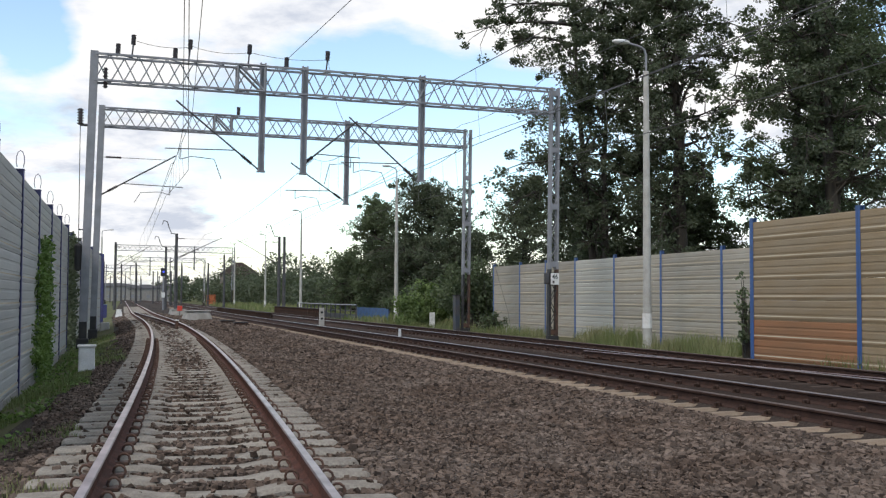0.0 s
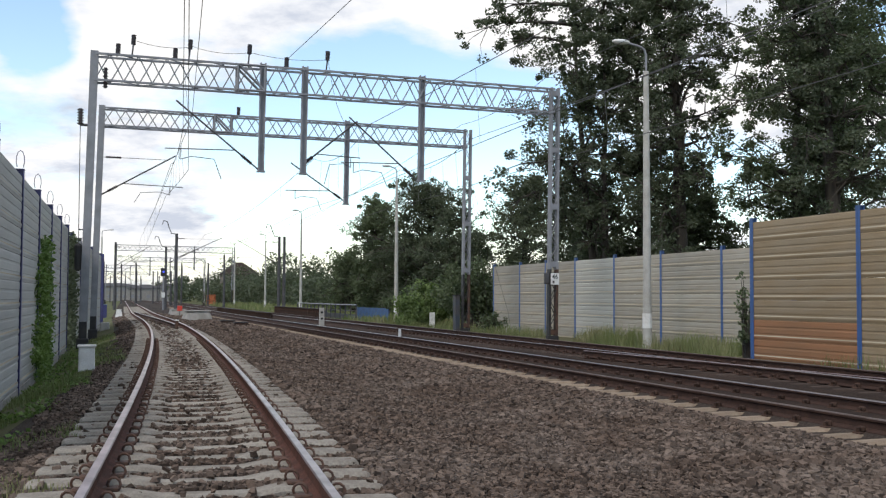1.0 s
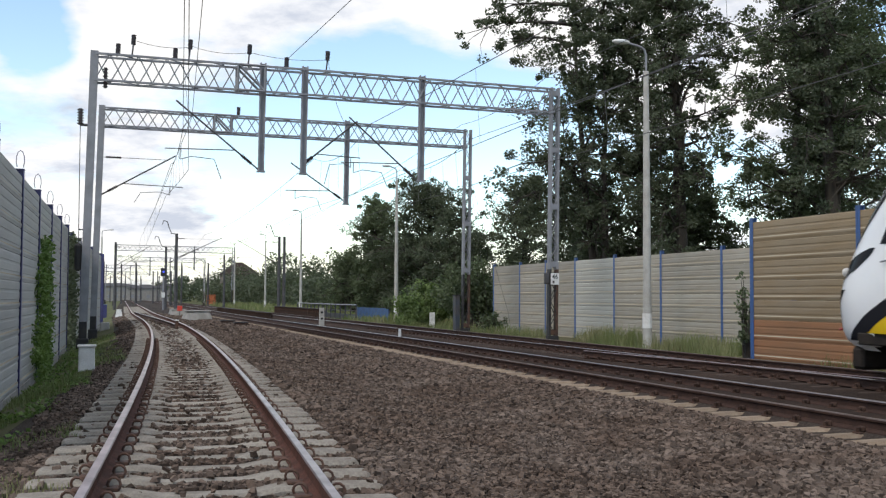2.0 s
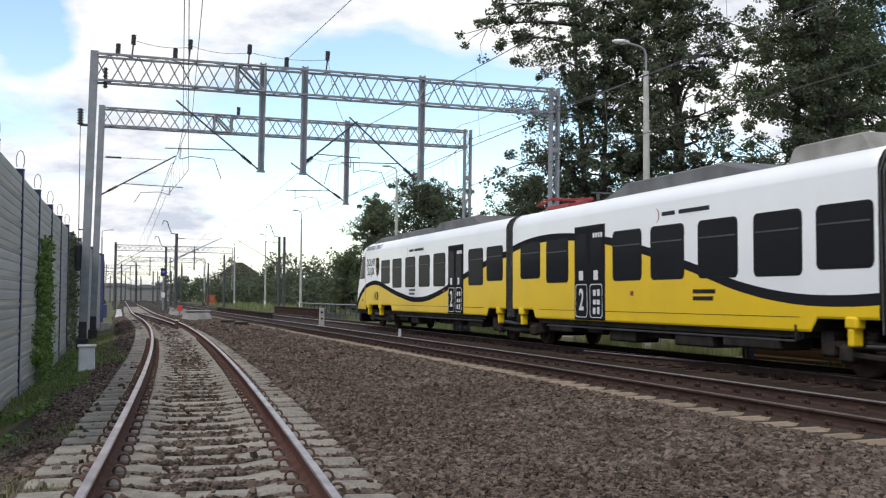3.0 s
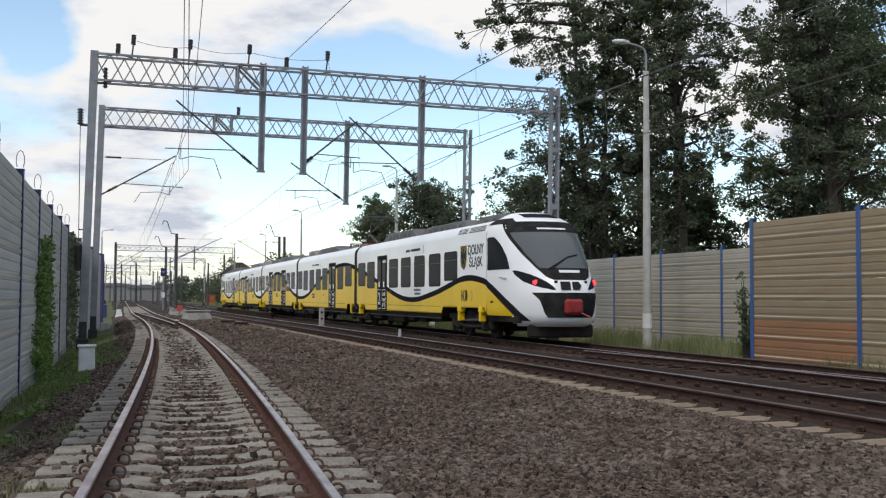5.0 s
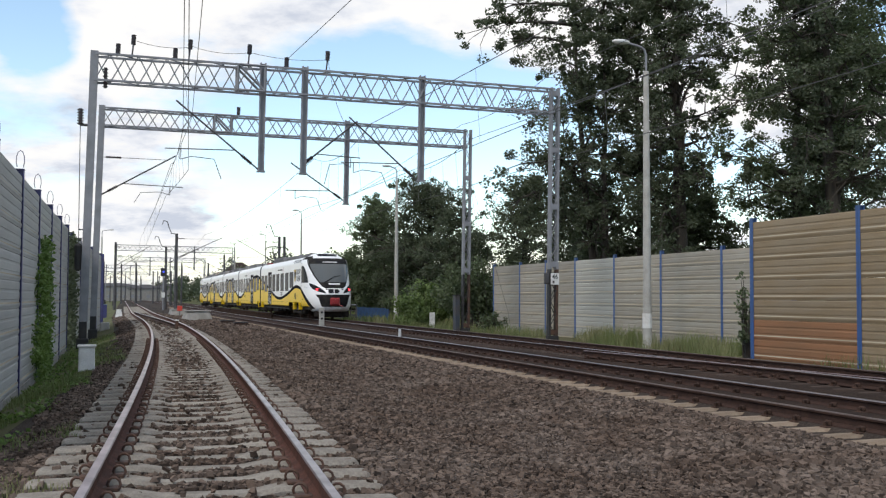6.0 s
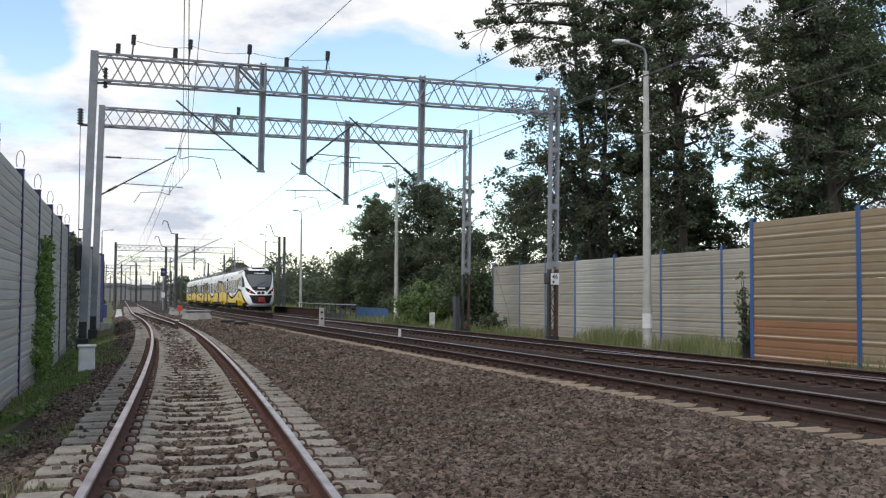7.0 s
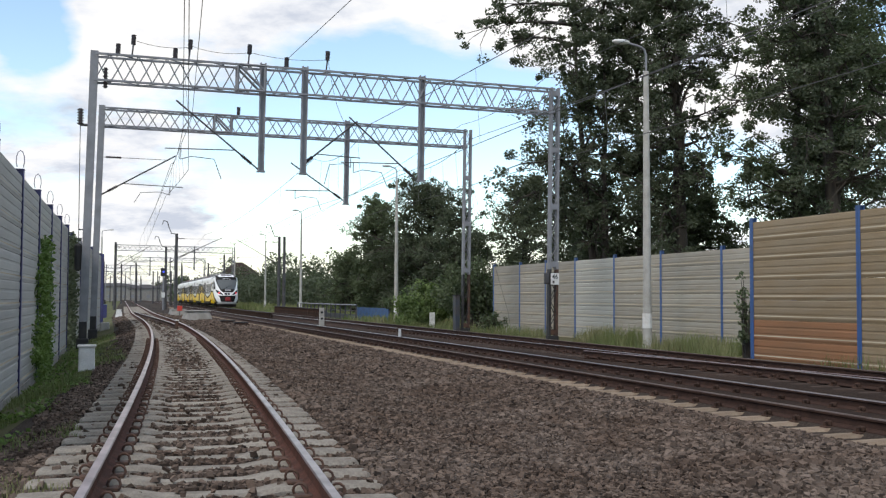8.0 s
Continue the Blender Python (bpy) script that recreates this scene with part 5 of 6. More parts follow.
    for side in (-1, 1):
        for a, b, z in ((-1.97, -0.58, 1.93), (-3.75, -2.37, 1.81), (-7.72, -6.34, 1.81), (-9.63, -8.25, 1.81), (-11.58, -10.2, 1.81), (-13.58, -12.2, 1.81), (-15.5, -14.08, 2.0)):
            add_window(car, a, b, z, 2.97, side)
        add_door(car, -5.96, -4.3, side)
        side_text(car, "DOLNY", 0.46, -17.43, 2.96, "t_dark_mark", side, 0.98, "dark block lettering")
        side_text(car, "ŚLĄSK", 0.46, -17.43, 2.54, "t_dark_mark", side, 0.98, "dark block lettering")
        # shield with a dark bird-like charge, as plain shapes
        sh = [(0.32, 0.36), (-0.32, 0.36), (-0.32, -0.12), (-0.22, -0.32), (0.0, -0.42), (0.22, -0.32), (0.32, -0.12)]
        for grow, dx, mat, nm in ((1.06, 0.003, "t_dark_mark", "shield_edge"), (1.0, 0.009, "t_yellow", "shield")):
            bm = bmesh.new()
            bm.faces.new([bm.verts.new((side * (WID + dx), -16.20 + y * grow * 0.95, 2.76 + z * grow)) for y, z in sh])
            bmesh.ops.solidify(bm, geom=list(bm.faces), thickness=0.002)
            part(nm, bm, M[mat], car, "yellow heraldic shield shape" if nm == "shield" else "")
        bm = bmesh.new()
        for pts in ([(-0.06, 0.26), (0.06, 0.26), (0.10, -0.1), (0.0, -0.34), (-0.10, -0.1)], [(0.07, 0.06), (0.20, 0.25), (0.28, 0.20), (0.25, -0.02), (0.27, -0.15), (0.16, -0.08), (0.09, -0.02)], [(-0.07, 0.06), (-0.20, 0.25), (-0.28, 0.20), (-0.25, -0.02), (-0.27, -0.15), (-0.16, -0.08), (-0.09, -0.02)], [(0.03, -0.12), (0.15, -0.20), (0.12, -0.25), (0.02, -0.17)], [(-0.03, -0.12), (-0.15, -0.20), (-0.12, -0.25), (-0.02, -0.17)]):
            bm.faces.new([bm.verts.new((side * (WID + 0.014), -16.20 + y, 2.76 + z)) for y, z in pts])
        part("charge", bm, M["t_dark_mark"], car, "dark charge on the shield")
        mark_blocks(car, -16.32, 1.43, 0.38, side)
        logo_arc(car, -16.95, 1.42, 0.18, side)
        side_bars(car, -10.0 - side * 0.72, 3.30, 0.58, 0.095, 1, "t_dark_mark", side)
        side_bars(car, -10.0 + side * 0.34, 3.30, 1.24, 0.095, 1, "t_dark_mark", side)
        logo_arc(car, -11.35, 3.24, 0.17, side)
        side_bars(car, -10.6, 1.70, 0.9, 0.085, 2, "t_roof", side)
        side_bars(car, -18.95, 1.38, 0.26, 0.07, 2, "t_under", side)
        bm = bmesh.new()
        xs = sorted((side * WID, side * (WID + 0.006)))
        box(bm, (xs[0], -6.55, 1.55), (xs[1], -6.42, 1.65))
        part("emergency_sticker", bm, M["t_red"], car, "small red sticker")
        for y0, y1 in ((-15.9, -15.6), (-16.55, -16.0), (-18.3, -16.75)):
            # louvred grille lying on the roof shoulder
            bm = bmesh.new()
            for k in range(4):
                z0 = 3.56 + k * 0.05
                x0 = 1.41 - k * 0.028
                xs = sorted((side * (x0 - 0.03), side * (x0 + 0.012)))
                box(bm, (xs[0], y0, z0), (xs[1], y1, z0 + 0.026))
            part("grille", bm, M["t_roof"], car, "grey roof-edge louvre grille")
    add_under(car, -13.6, -2.3, 11)
    roof_box(car, -9.2, -3.6, 4.24, 1.0, 0.8, vents=6)
    roof_box(car, -15.4, -9.6, 4.16, 0.95, 0.5, vents=6)
    roof_box(car, -18.7, -15.6, 4.16, 0.85, 0.6, "t_roof", vents=2)
    add_bogie(car, -16.35, (-15.75, -17.9))
    bm = bmesh.new()
    box(bm, (-1.2, -18.6, 0.62), (1.2, -14.0, 0.80), bev=0.02)
    part("underframe", bm, M["t_under"], car)
    return car


CAR_E = end_car()
CAR_D = middle_car("d", True)
CAR_C = middle_car("c")
CAR_B = middle_car("d")
CAR_A = copy_thing(CAR_E, pose(0, 0, 0))
for o in CAR_A.children_recursive:
    if o.name.startswith("tail_light"):
        o.data = o.data.copy()
        o.data.materials[0] = M["lamp_head"]
        tagged(o, "unlit pale lamp lens")
tagged(CAR_A, "white and yellow leading rail car with a charcoal wave")
tagged(CAR_C, "white and yellow centre rail car with two doors a side")

# ---- wires ----


def sagging(bm, a, b, sag, r, n=10, sides=4):
    a, b = Vector(a), Vector(b)
    sweep(bm, [a.lerp(b, k / n) - Vector((0, 0, sag * 4 * (k / n) * (1 - k / n))) for k in range(n + 1)], r, sides)


def catenary(label, pts, z_contact, z_mess, sag, r=0.011, stagger=0.2, droppers=6):
    """Contact wire, messenger wire and droppers over one track; pts are (s, p) supports."""
    c = thing("overhead_wire", label, "overhead wire", "overhead wires")
    bm = bmesh.new()
    for k, (a, b) in enumerate(zip(pts, pts[1:])):
        sg = stagger if k % 2 else -stagger
        sagging(bm, at(a[0], a[1] + sg, z_contact), at(b[0], b[1] - sg, z_contact), 0.05, r * 0.9)
    part("contact_wire", bm, M["wire"], c)
    bm = bmesh.new()
    for a, b in zip(pts, pts[1:]):
        sagging(bm, at(a[0], a[1], z_mess), at(b[0], b[1], z_mess), sag, r)
    part("messenger_wire", bm, M["wire"], c)
    for k, (a, b) in enumerate(zip(pts, pts[1:])):
        sg = stagger if k % 2 else -stagger
        if a[0] > 130:
            continue
        for j in range(1, droppers):
            f = j / droppers
            top = at(a[0], a[1], z_mess).lerp(at(b[0], b[1], z_mess), f) - Vector((0, 0, sag * 4 * f * (1 - f)))
            low = at(a[0], a[1] + sg, z_contact).lerp(at(b[0], b[1] - sg, z_contact), f) - Vector((0, 0, 0.2 * f * (1 - f)))
            bm = bmesh.new()
            bar(bm, low, top, 0.005, 3)
            part("dropper", bm, M["wire_far"], c)
    return c


catenary("copper contact and messenger wires over the near track", [(-30, -2.1), (37.2, 2.55), (47.2, 2.75), (104, 3.0), (171, 3.0), (240, 3.0)], 5.62, 7.05, 0.35)
catenary("copper contact and messenger wires over the middle track", [(-32, 9.3), (37.2, 9.2), (47.2, 9.1), (108, 9.3), (171, 9.3), (240, 9.3)], 5.3, 7.55, 0.57)
catenary("copper contact and messenger wires over the train's track", [(-30, 13.3), (37.2, 13.1), (47.2, 13.2), (112, 13.2), (171, 13.2), (240, 13.2)], 5.5, 7.2, 0.45)


def single_wire(label, pts, sag, r=0.011):
    w = thing("feeder_wire", label, "overhead wire", "overhead wires")
    bm = bmesh.new()
    for a, b in zip(pts, pts[1:]):
        sagging(bm, a, b, sag, r)
    part("strand", bm, M["wire"], w)
    return w


single_wire("feeder wire leaving the portal top towards the tracks behind", [at(37.2, 6.15, 9.75), at(-25, 10.6, 11.2)], 0.2)
single_wire("second near-track catenary strand", [at(-30, -1.55, 7.4), at(37.2, 2.85, 7.5), at(104, 3.2, 7.6)], 0.3)
single_wire("earth wire along the mast tops", [at(-30, 16.6, 9.9), at(37.5, 16.5, 9.95), at(47.6, 16.4, 9.6), at(112, 17.4, 8.0), at(180, 18.0, 7.6)], 0.3)
single_wire("slack jumper cable along the portal insulators", [at(37.2, 0.95, 10.0), at(37.2, 2.85, 9.95), at(37.2, 4.85, 9.9), at(37.2, 7.65, 9.85), at(42.0, 9.0, 9.2), at(47.2, 10.6, 9.2)], 0.12, 0.010)
single_wire("diagonal stay wires of the farther portal mast", [at(47.4, 16.8, 6.6), at(50.5, 19.0, -0.5)], 0.0, 0.009)
single_wire("second stay wire of the farther portal mast", [at(47.4, 16.8, 6.9), at(49.6, 19.6, 0.5), at(49.4, 19.7, -0.5)], 0.0, 0.009)

# tension weight and insulator on the portal's plain mast
bm = bmesh.new()
T = thing("wire_tensioner", "hanging tension wire with insulator beside the portal mast", "tensioner")
q = at(37.2, -0.83, 0)
insulator(bm, (q.x, q.y, 7.0), (q.x, q.y, 7.55), 0.11, 6)
part("insulator", bm, M["insulator"], T)
bm = bmesh.new()
bar(bm, (q.x, q.y, 7.0), (q.x + 0.02, q.y, 3.0), 0.014, 5)
bar(bm, (q.x, q.y, 7.0), at(37.2, -0.42, 7.0), 0.05, 6)
bar(bm, (q.x, q.y, 3.45), at(37.2, -0.42, 3.45), 0.025, 6)
part("tension_wire", bm, M["steel_dark"], T)
bm = bmesh.new()
turned(bm, [(0.02, 2.05), (0.12, 2.1), (0.13, 2.9), (0.02, 3.0)], (q.x + 0.02, q.y, 0), 12)
part("weight", bm, M["black"], T)
bm = bmesh.new()
insulator(bm, at(37.2, -0.05, 8.3), at(37.2, -0.05, 9.0), 0.09, 6)
part("insulator", bm, M["insulator"], T)

# sign with the mast number on the right-hand mast of the near portal
SIGN = thing("mast_plate", "small white number plate fixed to the rusty portal mast", "sign", m=G1.matrix_basis @ Matrix.Translation((17.0 + 0.03, -0.145, 2.14)))
bm = bmesh.new()
box(bm, (-0.17, -0.01, -0.22), (0.17, 0.01, 0.22), bev=0.004)
part("plate", bm, M["white"], SIGN)
writing("lettering", "46", 0.24, pose(0, -0.012, 0.07, 90, 0, 0), M["black"], SIGN, 0.001)
bm = bmesh.new()
box(bm, (-0.10, -0.013, -0.17), (-0.02, -0.01, -0.08))
part("print_bar", bm, M["black"], SIGN)
bm = bmesh.new()
box(bm, (-0.40, 0.02, -0.2), (-0.22, 0.16, 0.22), bev=0.02)
part("junction_box", bm, M["steel_dark"], SIGN)

# ---- lamp posts ----


def lamp_post(s, p, h, reach, turn):
    o = thing("lamp_post", "tall tapered concrete lamp post with a curved bracket", "lamp post", "lamp posts along the line", m=Matrix.Translation(at(s, p, -0.55)) @ Matrix.Rotation(radians(turn), 4, "Z"))
    bm = bmesh.new()
    turned(bm, [(0.165, -0.2), (0.16, 0.0), (0.125, h * 0.45), (0.09, h - 0.35), (0.085, h - 0.33)], sides=14)
    part("pole", bm, M["concrete_pole"], o, smooth=True)
    bm = bmesh.new()
    turned(bm, [(0.162, 0.75), (0.160, 1.25)], sides=14)
    part("painted_band", bm, M["white"], o, "paler painted band")
    bm = bmesh.new()
    sweep(bm, [(0, 0, h - 0.6), (0, 0, h + 0.25), (-0.06, 0, h + 0.42), (-0.22, 0, h + 0.52), (-reach, 0, h + 0.60)], 0.04, 8)
    part("bracket", bm, M["steel"], o)
    bm = bmesh.new()
    bmesh.ops.create_uvsphere(bm, u_segments=14, v_segments=8, radius=1.0, matrix=Matrix.Translation((-reach - 0.28, 0, h + 0.63)) @ Matrix.Diagonal((0.34, 0.14, 0.09, 1)))
    part("lamp_head", bm, M["lamp_head"], o, smooth=True)
    return o


for s, p, h, reach in ((31.8, 17.66, 9.9, 0.68), (69.5, 19.2, 10.2, 0.45), (108.2, 19.1, 10.2, 0.4), (147.5, 20.5, 10.0, 0.4), (174.2, 18.9, 10.0, 0.4), (255.0, 20.0, 10.0, 0.4)):
    lamp_post(s, p, h, reach, TURN)
lamp_post(146.0, -1.4, 10.0, 0.9, TURN + 180)
lamp_post(196.0, -4.0, 10.0, 0.7, TURN + 180)

# ---- single masts farther along ----


def single_mast(label, s, p, h, arm, reach, horn=True, twin=False):
    o = thing("catenary_mast", label, "catenary mast", "catenary masts", m=Matrix.Translation(at(s, p, -0.5)) @ Matrix.Rotation(THETA, 4, "Z"))
    for k, dx in enumerate((0.0, 0.55) if twin else (0.0,)):
        bm = bmesh.new()
        bar(bm, (dx, 0, -0.2), (dx, 0, h), 0.19, 10, r2=0.14)
        part("pole", bm, M["steel_dark"], o)
    if horn:
        bm = bmesh.new()
        sweep(bm, [(0, 0, h - 0.05), (-0.5, 0, h + 0.0), (-0.75, 0, h + 0.6), (-0.95, 0, h + 1.2), (-1.3, 0, h + 1.3), (-1.4, 0, h + 0.9)], 0.045, 6)
        part("horn", bm, M["steel_dark"], o)
    if arm:
        cantilever(o, 0.0, arm[0], arm[1], reach, arm[1] - 1.3, y=0.0)
    return o


single_mast("dark steel mast between the tracks with a curved horn", 109.0, 6.5, 8.1, (5.6, 7.6), 4.2)
single_mast("dark steel mast with a curved horn and wire arm", 136.0, 6.5, 8.0, (5.8, 7.6), 3.6)
single_mast("dark steel mast beside the verge with a wire arm", 139.0, 0.4, 8.6, (5.6, 8.0), 4.0, horn=False)
single_mast("twin dark steel masts with wire arms", 112.0, 17.35, 8.2, (5.2, 7.6), -4.2, twin=True)
single_mast("dark steel mast beside the straight track", 163.0, 16.2, 8.2, (5.6, 7.6), -4.2, horn=False)
single_mast("dark steel mast farther along the line", 205.0, 17.0, 8.2, (5.6, 7.6), -4.2, horn=False)
single_mast("thin dark mast near the points", 180.0, 9.0, 6.0, None, 0, horn=False)

for k, (s, p) in enumerate(((188, 3.5), (200, -2.0), (214, 12.5), (236, 1.0), (250, 8.0), (262, 4.5), (275, -4.0), (300, 10.5), (312, 2.0), (330, 6.5), (345, -2.5), (365, 13.0), (380, 4.0), (400, -1.0), (415, 8.0))):
    single_mast("thin far mast over the station tracks", s, p, 7.6 + 0.4 * (k % 4), (5.2, 7.0) if k % 2 else None, 3.0 if k % 3 else -3.0, horn=k % 4 == 0)

for s, pl, pr, zz, posts in ((171.0, 0.1, 18.2, 9.4, [(9.0, 5.6), (12.0, 5.6)]), (222.0, -0.5, 17.4, 9.4, [(7.0, 5.6), (11.0, 5.5)]), (282.0, -3.0, 16.0, 9.4, [(6.0, 5.5)]), (350.0, -6.0, 17.0, 9.4, [(8.0, 5.5)])):
    portal("far grey lattice portal over the station tracks", s, pl, pr, zz, 1.0, posts, [], [(0.2, 5.5, 7.6, 3.4, 5.4), (posts[0][0], 5.7, 7.6, -2.4, 5.4, False)], span_pitch=0.8)

# ---- signal ----
SG = thing("light_signal", "dark signal head with a blue light on a slim post", "signal", m=Matrix.Translation(at(128.0, 5.94, -0.5)) @ Matrix.Rotation(THETA, 4, "Z"))
bm = bmesh.new()
bar(bm, (0, 0, -0.2), (0, 0, 4.2), 0.09, 10)
part("post", bm, M["steel"], SG)
bm = bmesh.new()
box(bm, (-0.32, -0.1, 4.1), (0.32, 0.12, 5.1), bev=0.06)
part("head", bm, M["black"], SG)
bm = bmesh.new()
bar(bm, (0, -0.16, 4.65), (0, -0.09, 4.65), 0.13, 14)
part("lens", bm, M["signal_blue"], SG, "blue lens")
bm = bmesh.new()
box(bm, (-0.2, -0.1, 1.6), (0.2, -0.06, 2.2), bev=0.01)
part("plate", bm, M["white"], SG)

# ---- bridge girders, railings, fences ----


def girder(label, s0, s1, p, z0, z1, rib):
    o = thing("bridge_girder", label, "bridge girder", "bridge girders")
    st = list(np.linspace(s0, s1, 9))
    bm = bmesh.new()
    sec = [(-0.18, z0), (0.18, z0), (0.18, z0 + 0.04), (0.015, z0 + 0.05), (0.015, z1 - 0.05), (0.18, z1 - 0.04), (0.18, z1), (-0.18, z1), (-0.18, z1 - 0.04), (-0.015, z1 - 0.05), (-0.015, z0 + 0.05), (-0.18, z0 + 0.04)]
    extruded(bm, sec, [lambda x, z, s=s: at(s, p + x, z) for s in st])
    part("beam", bm, M["girder"], o)
    s = s0 + 0.4
    bm = bmesh.new()
    box(bm, (-0.17, -0.03, z0 + 0.05), (0.17, 0.03, z1 - 0.05))
    me = mesh_of("stiffener", bm, M["rust"])
    while s < s1:
        r = new("stiffener", me)
        r.parent, r.matrix_basis = o, Matrix.Translation(at(s, p)) @ Matrix.Rotation(THETA, 4, "Z")
        s += rib
    return o


girder("long dark ribbed bridge girder between the main tracks", 74, 116, 11.3, -0.42, 0.10, 1.1)
girder("dark ribbed bridge girder beside the train's track", 80, 106, 16.2, -0.5, 0.30, 1.1)


def railing(s0, s1, p, z0, z1, n):
    o = thing("bridge_railing", "grey steel bridge railing with dark lower panels", "railing")
    for z in (z1, (z0 + z1) / 2):
        bm = bmesh.new()
        bar(bm, at(s0, p, z), at(s1, p, z), 0.05 if z == z1 else 0.03, 6)
        part("rail", bm, M["steel"] if z == z1 else M["bridge"], o)
    for k in range(n + 1):
        s = s0 + (s1 - s0) * k / n
        bm = bmesh.new()
        a = at(s, p, z0)
        box(bm, (a.x - 0.05, a.y - 0.05, z0 - 0.4), (a.x + 0.05, a.y + 0.05, z1))
        part("post", bm, M["bridge"], o)
        if k < n:
            b = at(s + (s1 - s0) / n * 0.5, p, z0)
            bm = bmesh.new()
            w = (s1 - s0) / n * 0.46
            box(bm, (-0.012, -w, z0 - 0.2), (0.012, w, z0 + (z1 - z0) * (0.42 if k > n * 0.4 else 0.2)))
            pl = part("panel", bm, M["bridge"], o)
            pl.matrix_basis = Matrix.Translation((b.x, b.y, 0)) @ Matrix.Rotation(THETA, 4, "Z")
    return o


railing(79, 107, 18.6, -0.3, 0.62, 14)

FENCE = thing("sheet_fence", "low blue sheet fence beside the bushes", "fence")
for k in range(5):
    bm = bmesh.new()
    box(bm, (-0.015, -0.98, -0.7), (0.015, 0.98, 0.42), bev=0.004)
    b = part("sheet", bm, M["blue_sheet"], FENCE)
    b.matrix_basis = Matrix.Translation(at(74 + 2 * k, 19.6)) @ Matrix.Rotation(THETA, 4, "Z")
    bm = bmesh.new()
    bar(bm, (0.05, -1.0, -0.8), (0.05, -1.0, 0.5), 0.035, 6)
    b = part("post", bm, M["navy"], FENCE)
    b.matrix_basis = Matrix.Translation(at(74 + 2 * k, 19.6)) @ Matrix.Rotation(THETA, 4, "Z")

# ---- small trackside things ----


def block_thing(name, label, category, s, p, z0, w, d, h, mat, taper=0.85, cap=None, turn=0.0):
    """A small moulded block, narrower at the top, with a lid."""
    o = thing(name, label, category, m=Matrix.Translation(at(s, p, z0)) @ Matrix.Rotation(THETA + radians(turn), 4, "Z"))
    bm = bmesh.new()
    vs = box(bm, (-w / 2, -d / 2, -0.15), (w / 2, d / 2, h), bev=min(w, d) * 0.06)
    for v in vs:
        if v.co.z > h * 0.5:
            v.co.x *= taper
            v.co.y *= taper
    part("body", bm, M[mat], o)
    if cap:
        bm = bmesh.new()
        box(bm, (-w * taper / 2 - 0.03, -d * taper / 2 - 0.03, h), (w * taper / 2 + 0.03, d * taper / 2 + 0.03, h + 0.05), bev=0.015)
        part("lid", bm, M[cap], o)
    return o


block_thing("cable_cabinet", "small white cable cabinet in the verge grass", "cabinet", 23.4, -0.30, -0.47, 0.34, 0.28, 0.60, "white", 0.95, "white")
block_thing("relay_box", "blue trackside relay box beside the return wall", "cabinet", 94.88, -0.178, -0.6, 0.55, 0.5, 1.05, "navy", 0.97, "blue")
block_thing("concrete_block", "pale concrete block beside the ballast", "concrete block", 58.5, 0.12, -0.6, 0.5, 0.6, 0.42, "concrete_pole", 0.95)
block_thing("equipment_cover", "white pitched equipment cover on the ballast", "cover", 80.3, 1.1, -0.45, 0.62, 0.6, 0.66, "white", 0.55, "white")
block_thing("bridge_parapet", "grey sloping concrete parapet between the tracks", "parapet", 72.9, 6.1, -0.5, 2.0, 3.0, 0.72, "concrete", 0.8, "concrete")
block_thing("bridge_parapet", "low grey concrete parapet beside the near track", "parapet", 92.0, 5.9, -0.5, 1.5, 4.0, 0.60, "concrete", 0.8, "concrete")
block_thing("point_machine", "dark point machine box beside the main track", "point machine", 57.0, 7.1, -0.45, 0.8, 0.5, 0.26, "rust", 0.9, "black")
block_thing("point_machine", "dark point machine box near the parapet", "point machine", 62.5, 7.0, -0.45, 0.9, 0.5, 0.24, "rust", 0.9, "black")
block_thing("marker_stub", "short white marker stub between the main tracks", "marker", 40.5, 11.35, -0.36, 0.11, 0.10, 0.30, "white", 0.8)
block_thing("verge_marker", "white marker post in the verge grass", "marker", 58.0, 18.2, -0.5, 0.32, 0.12, 0.85, "white", 0.9)
block_thing("electrical_cabinet", "slim dark steel cabinet beside the portal mast", "cabinet", 47.0, 15.95, -0.45, 0.22, 0.4, 1.75, "bridge", 1.0, "black")
MP = block_thing("kilometre_post", "white kilometre post with dark marks between the main tracks", "marker", 56.0, 11.3, -0.36, 0.28, 0.16, 1.0, "concrete_pole", 0.92)
for zz in (0.75, 0.42):
    bm = bmesh.new()
    box(bm, (-0.07, -0.09, zz - 0.06), (0.05, -0.075, zz + 0.05))
    part("mark", bm, M["black"], MP)
RS = thing("stop_board", "red square stop board on a post", "sign", m=Matrix.Translation(at(88.0, 5.85, -0.45)) @ Matrix.Rotation(THETA, 4, "Z"))
bm = bmesh.new()
box(bm, (-0.2, -0.02, 0.5), (0.2, 0.02, 0.92), bev=0.01)
part("board", bm, M["red"], RS)
bm = bmesh.new()
bar(bm, (0, 0.05, -0.2), (0, 0.05, 0.9), 0.03, 6)
part("post", bm, M["steel_dark"], RS)
OB = thing("safety_netting", "orange safety netting on posts beside the grass", "netting", m=Matrix.Translation(at(250.0, 20.7, -0.9)) @ Matrix.Rotation(THETA, 4, "Z"))
for k in range(2):
    bm = bmesh.new()
    for j in range(13):
        bar(bm, (-0.5 + k, 0, 0.15 + j * 0.2), (0.45 + k, 0, 0.15 + j * 0.2), 0.035, 4)
    for j in range(5):
        bar(bm, (-0.5 + k + j * 0.23, 0, 0.1), (-0.5 + k + j * 0.23, 0, 2.65), 0.04, 4)
    part("net", bm, M["orange"], OB)
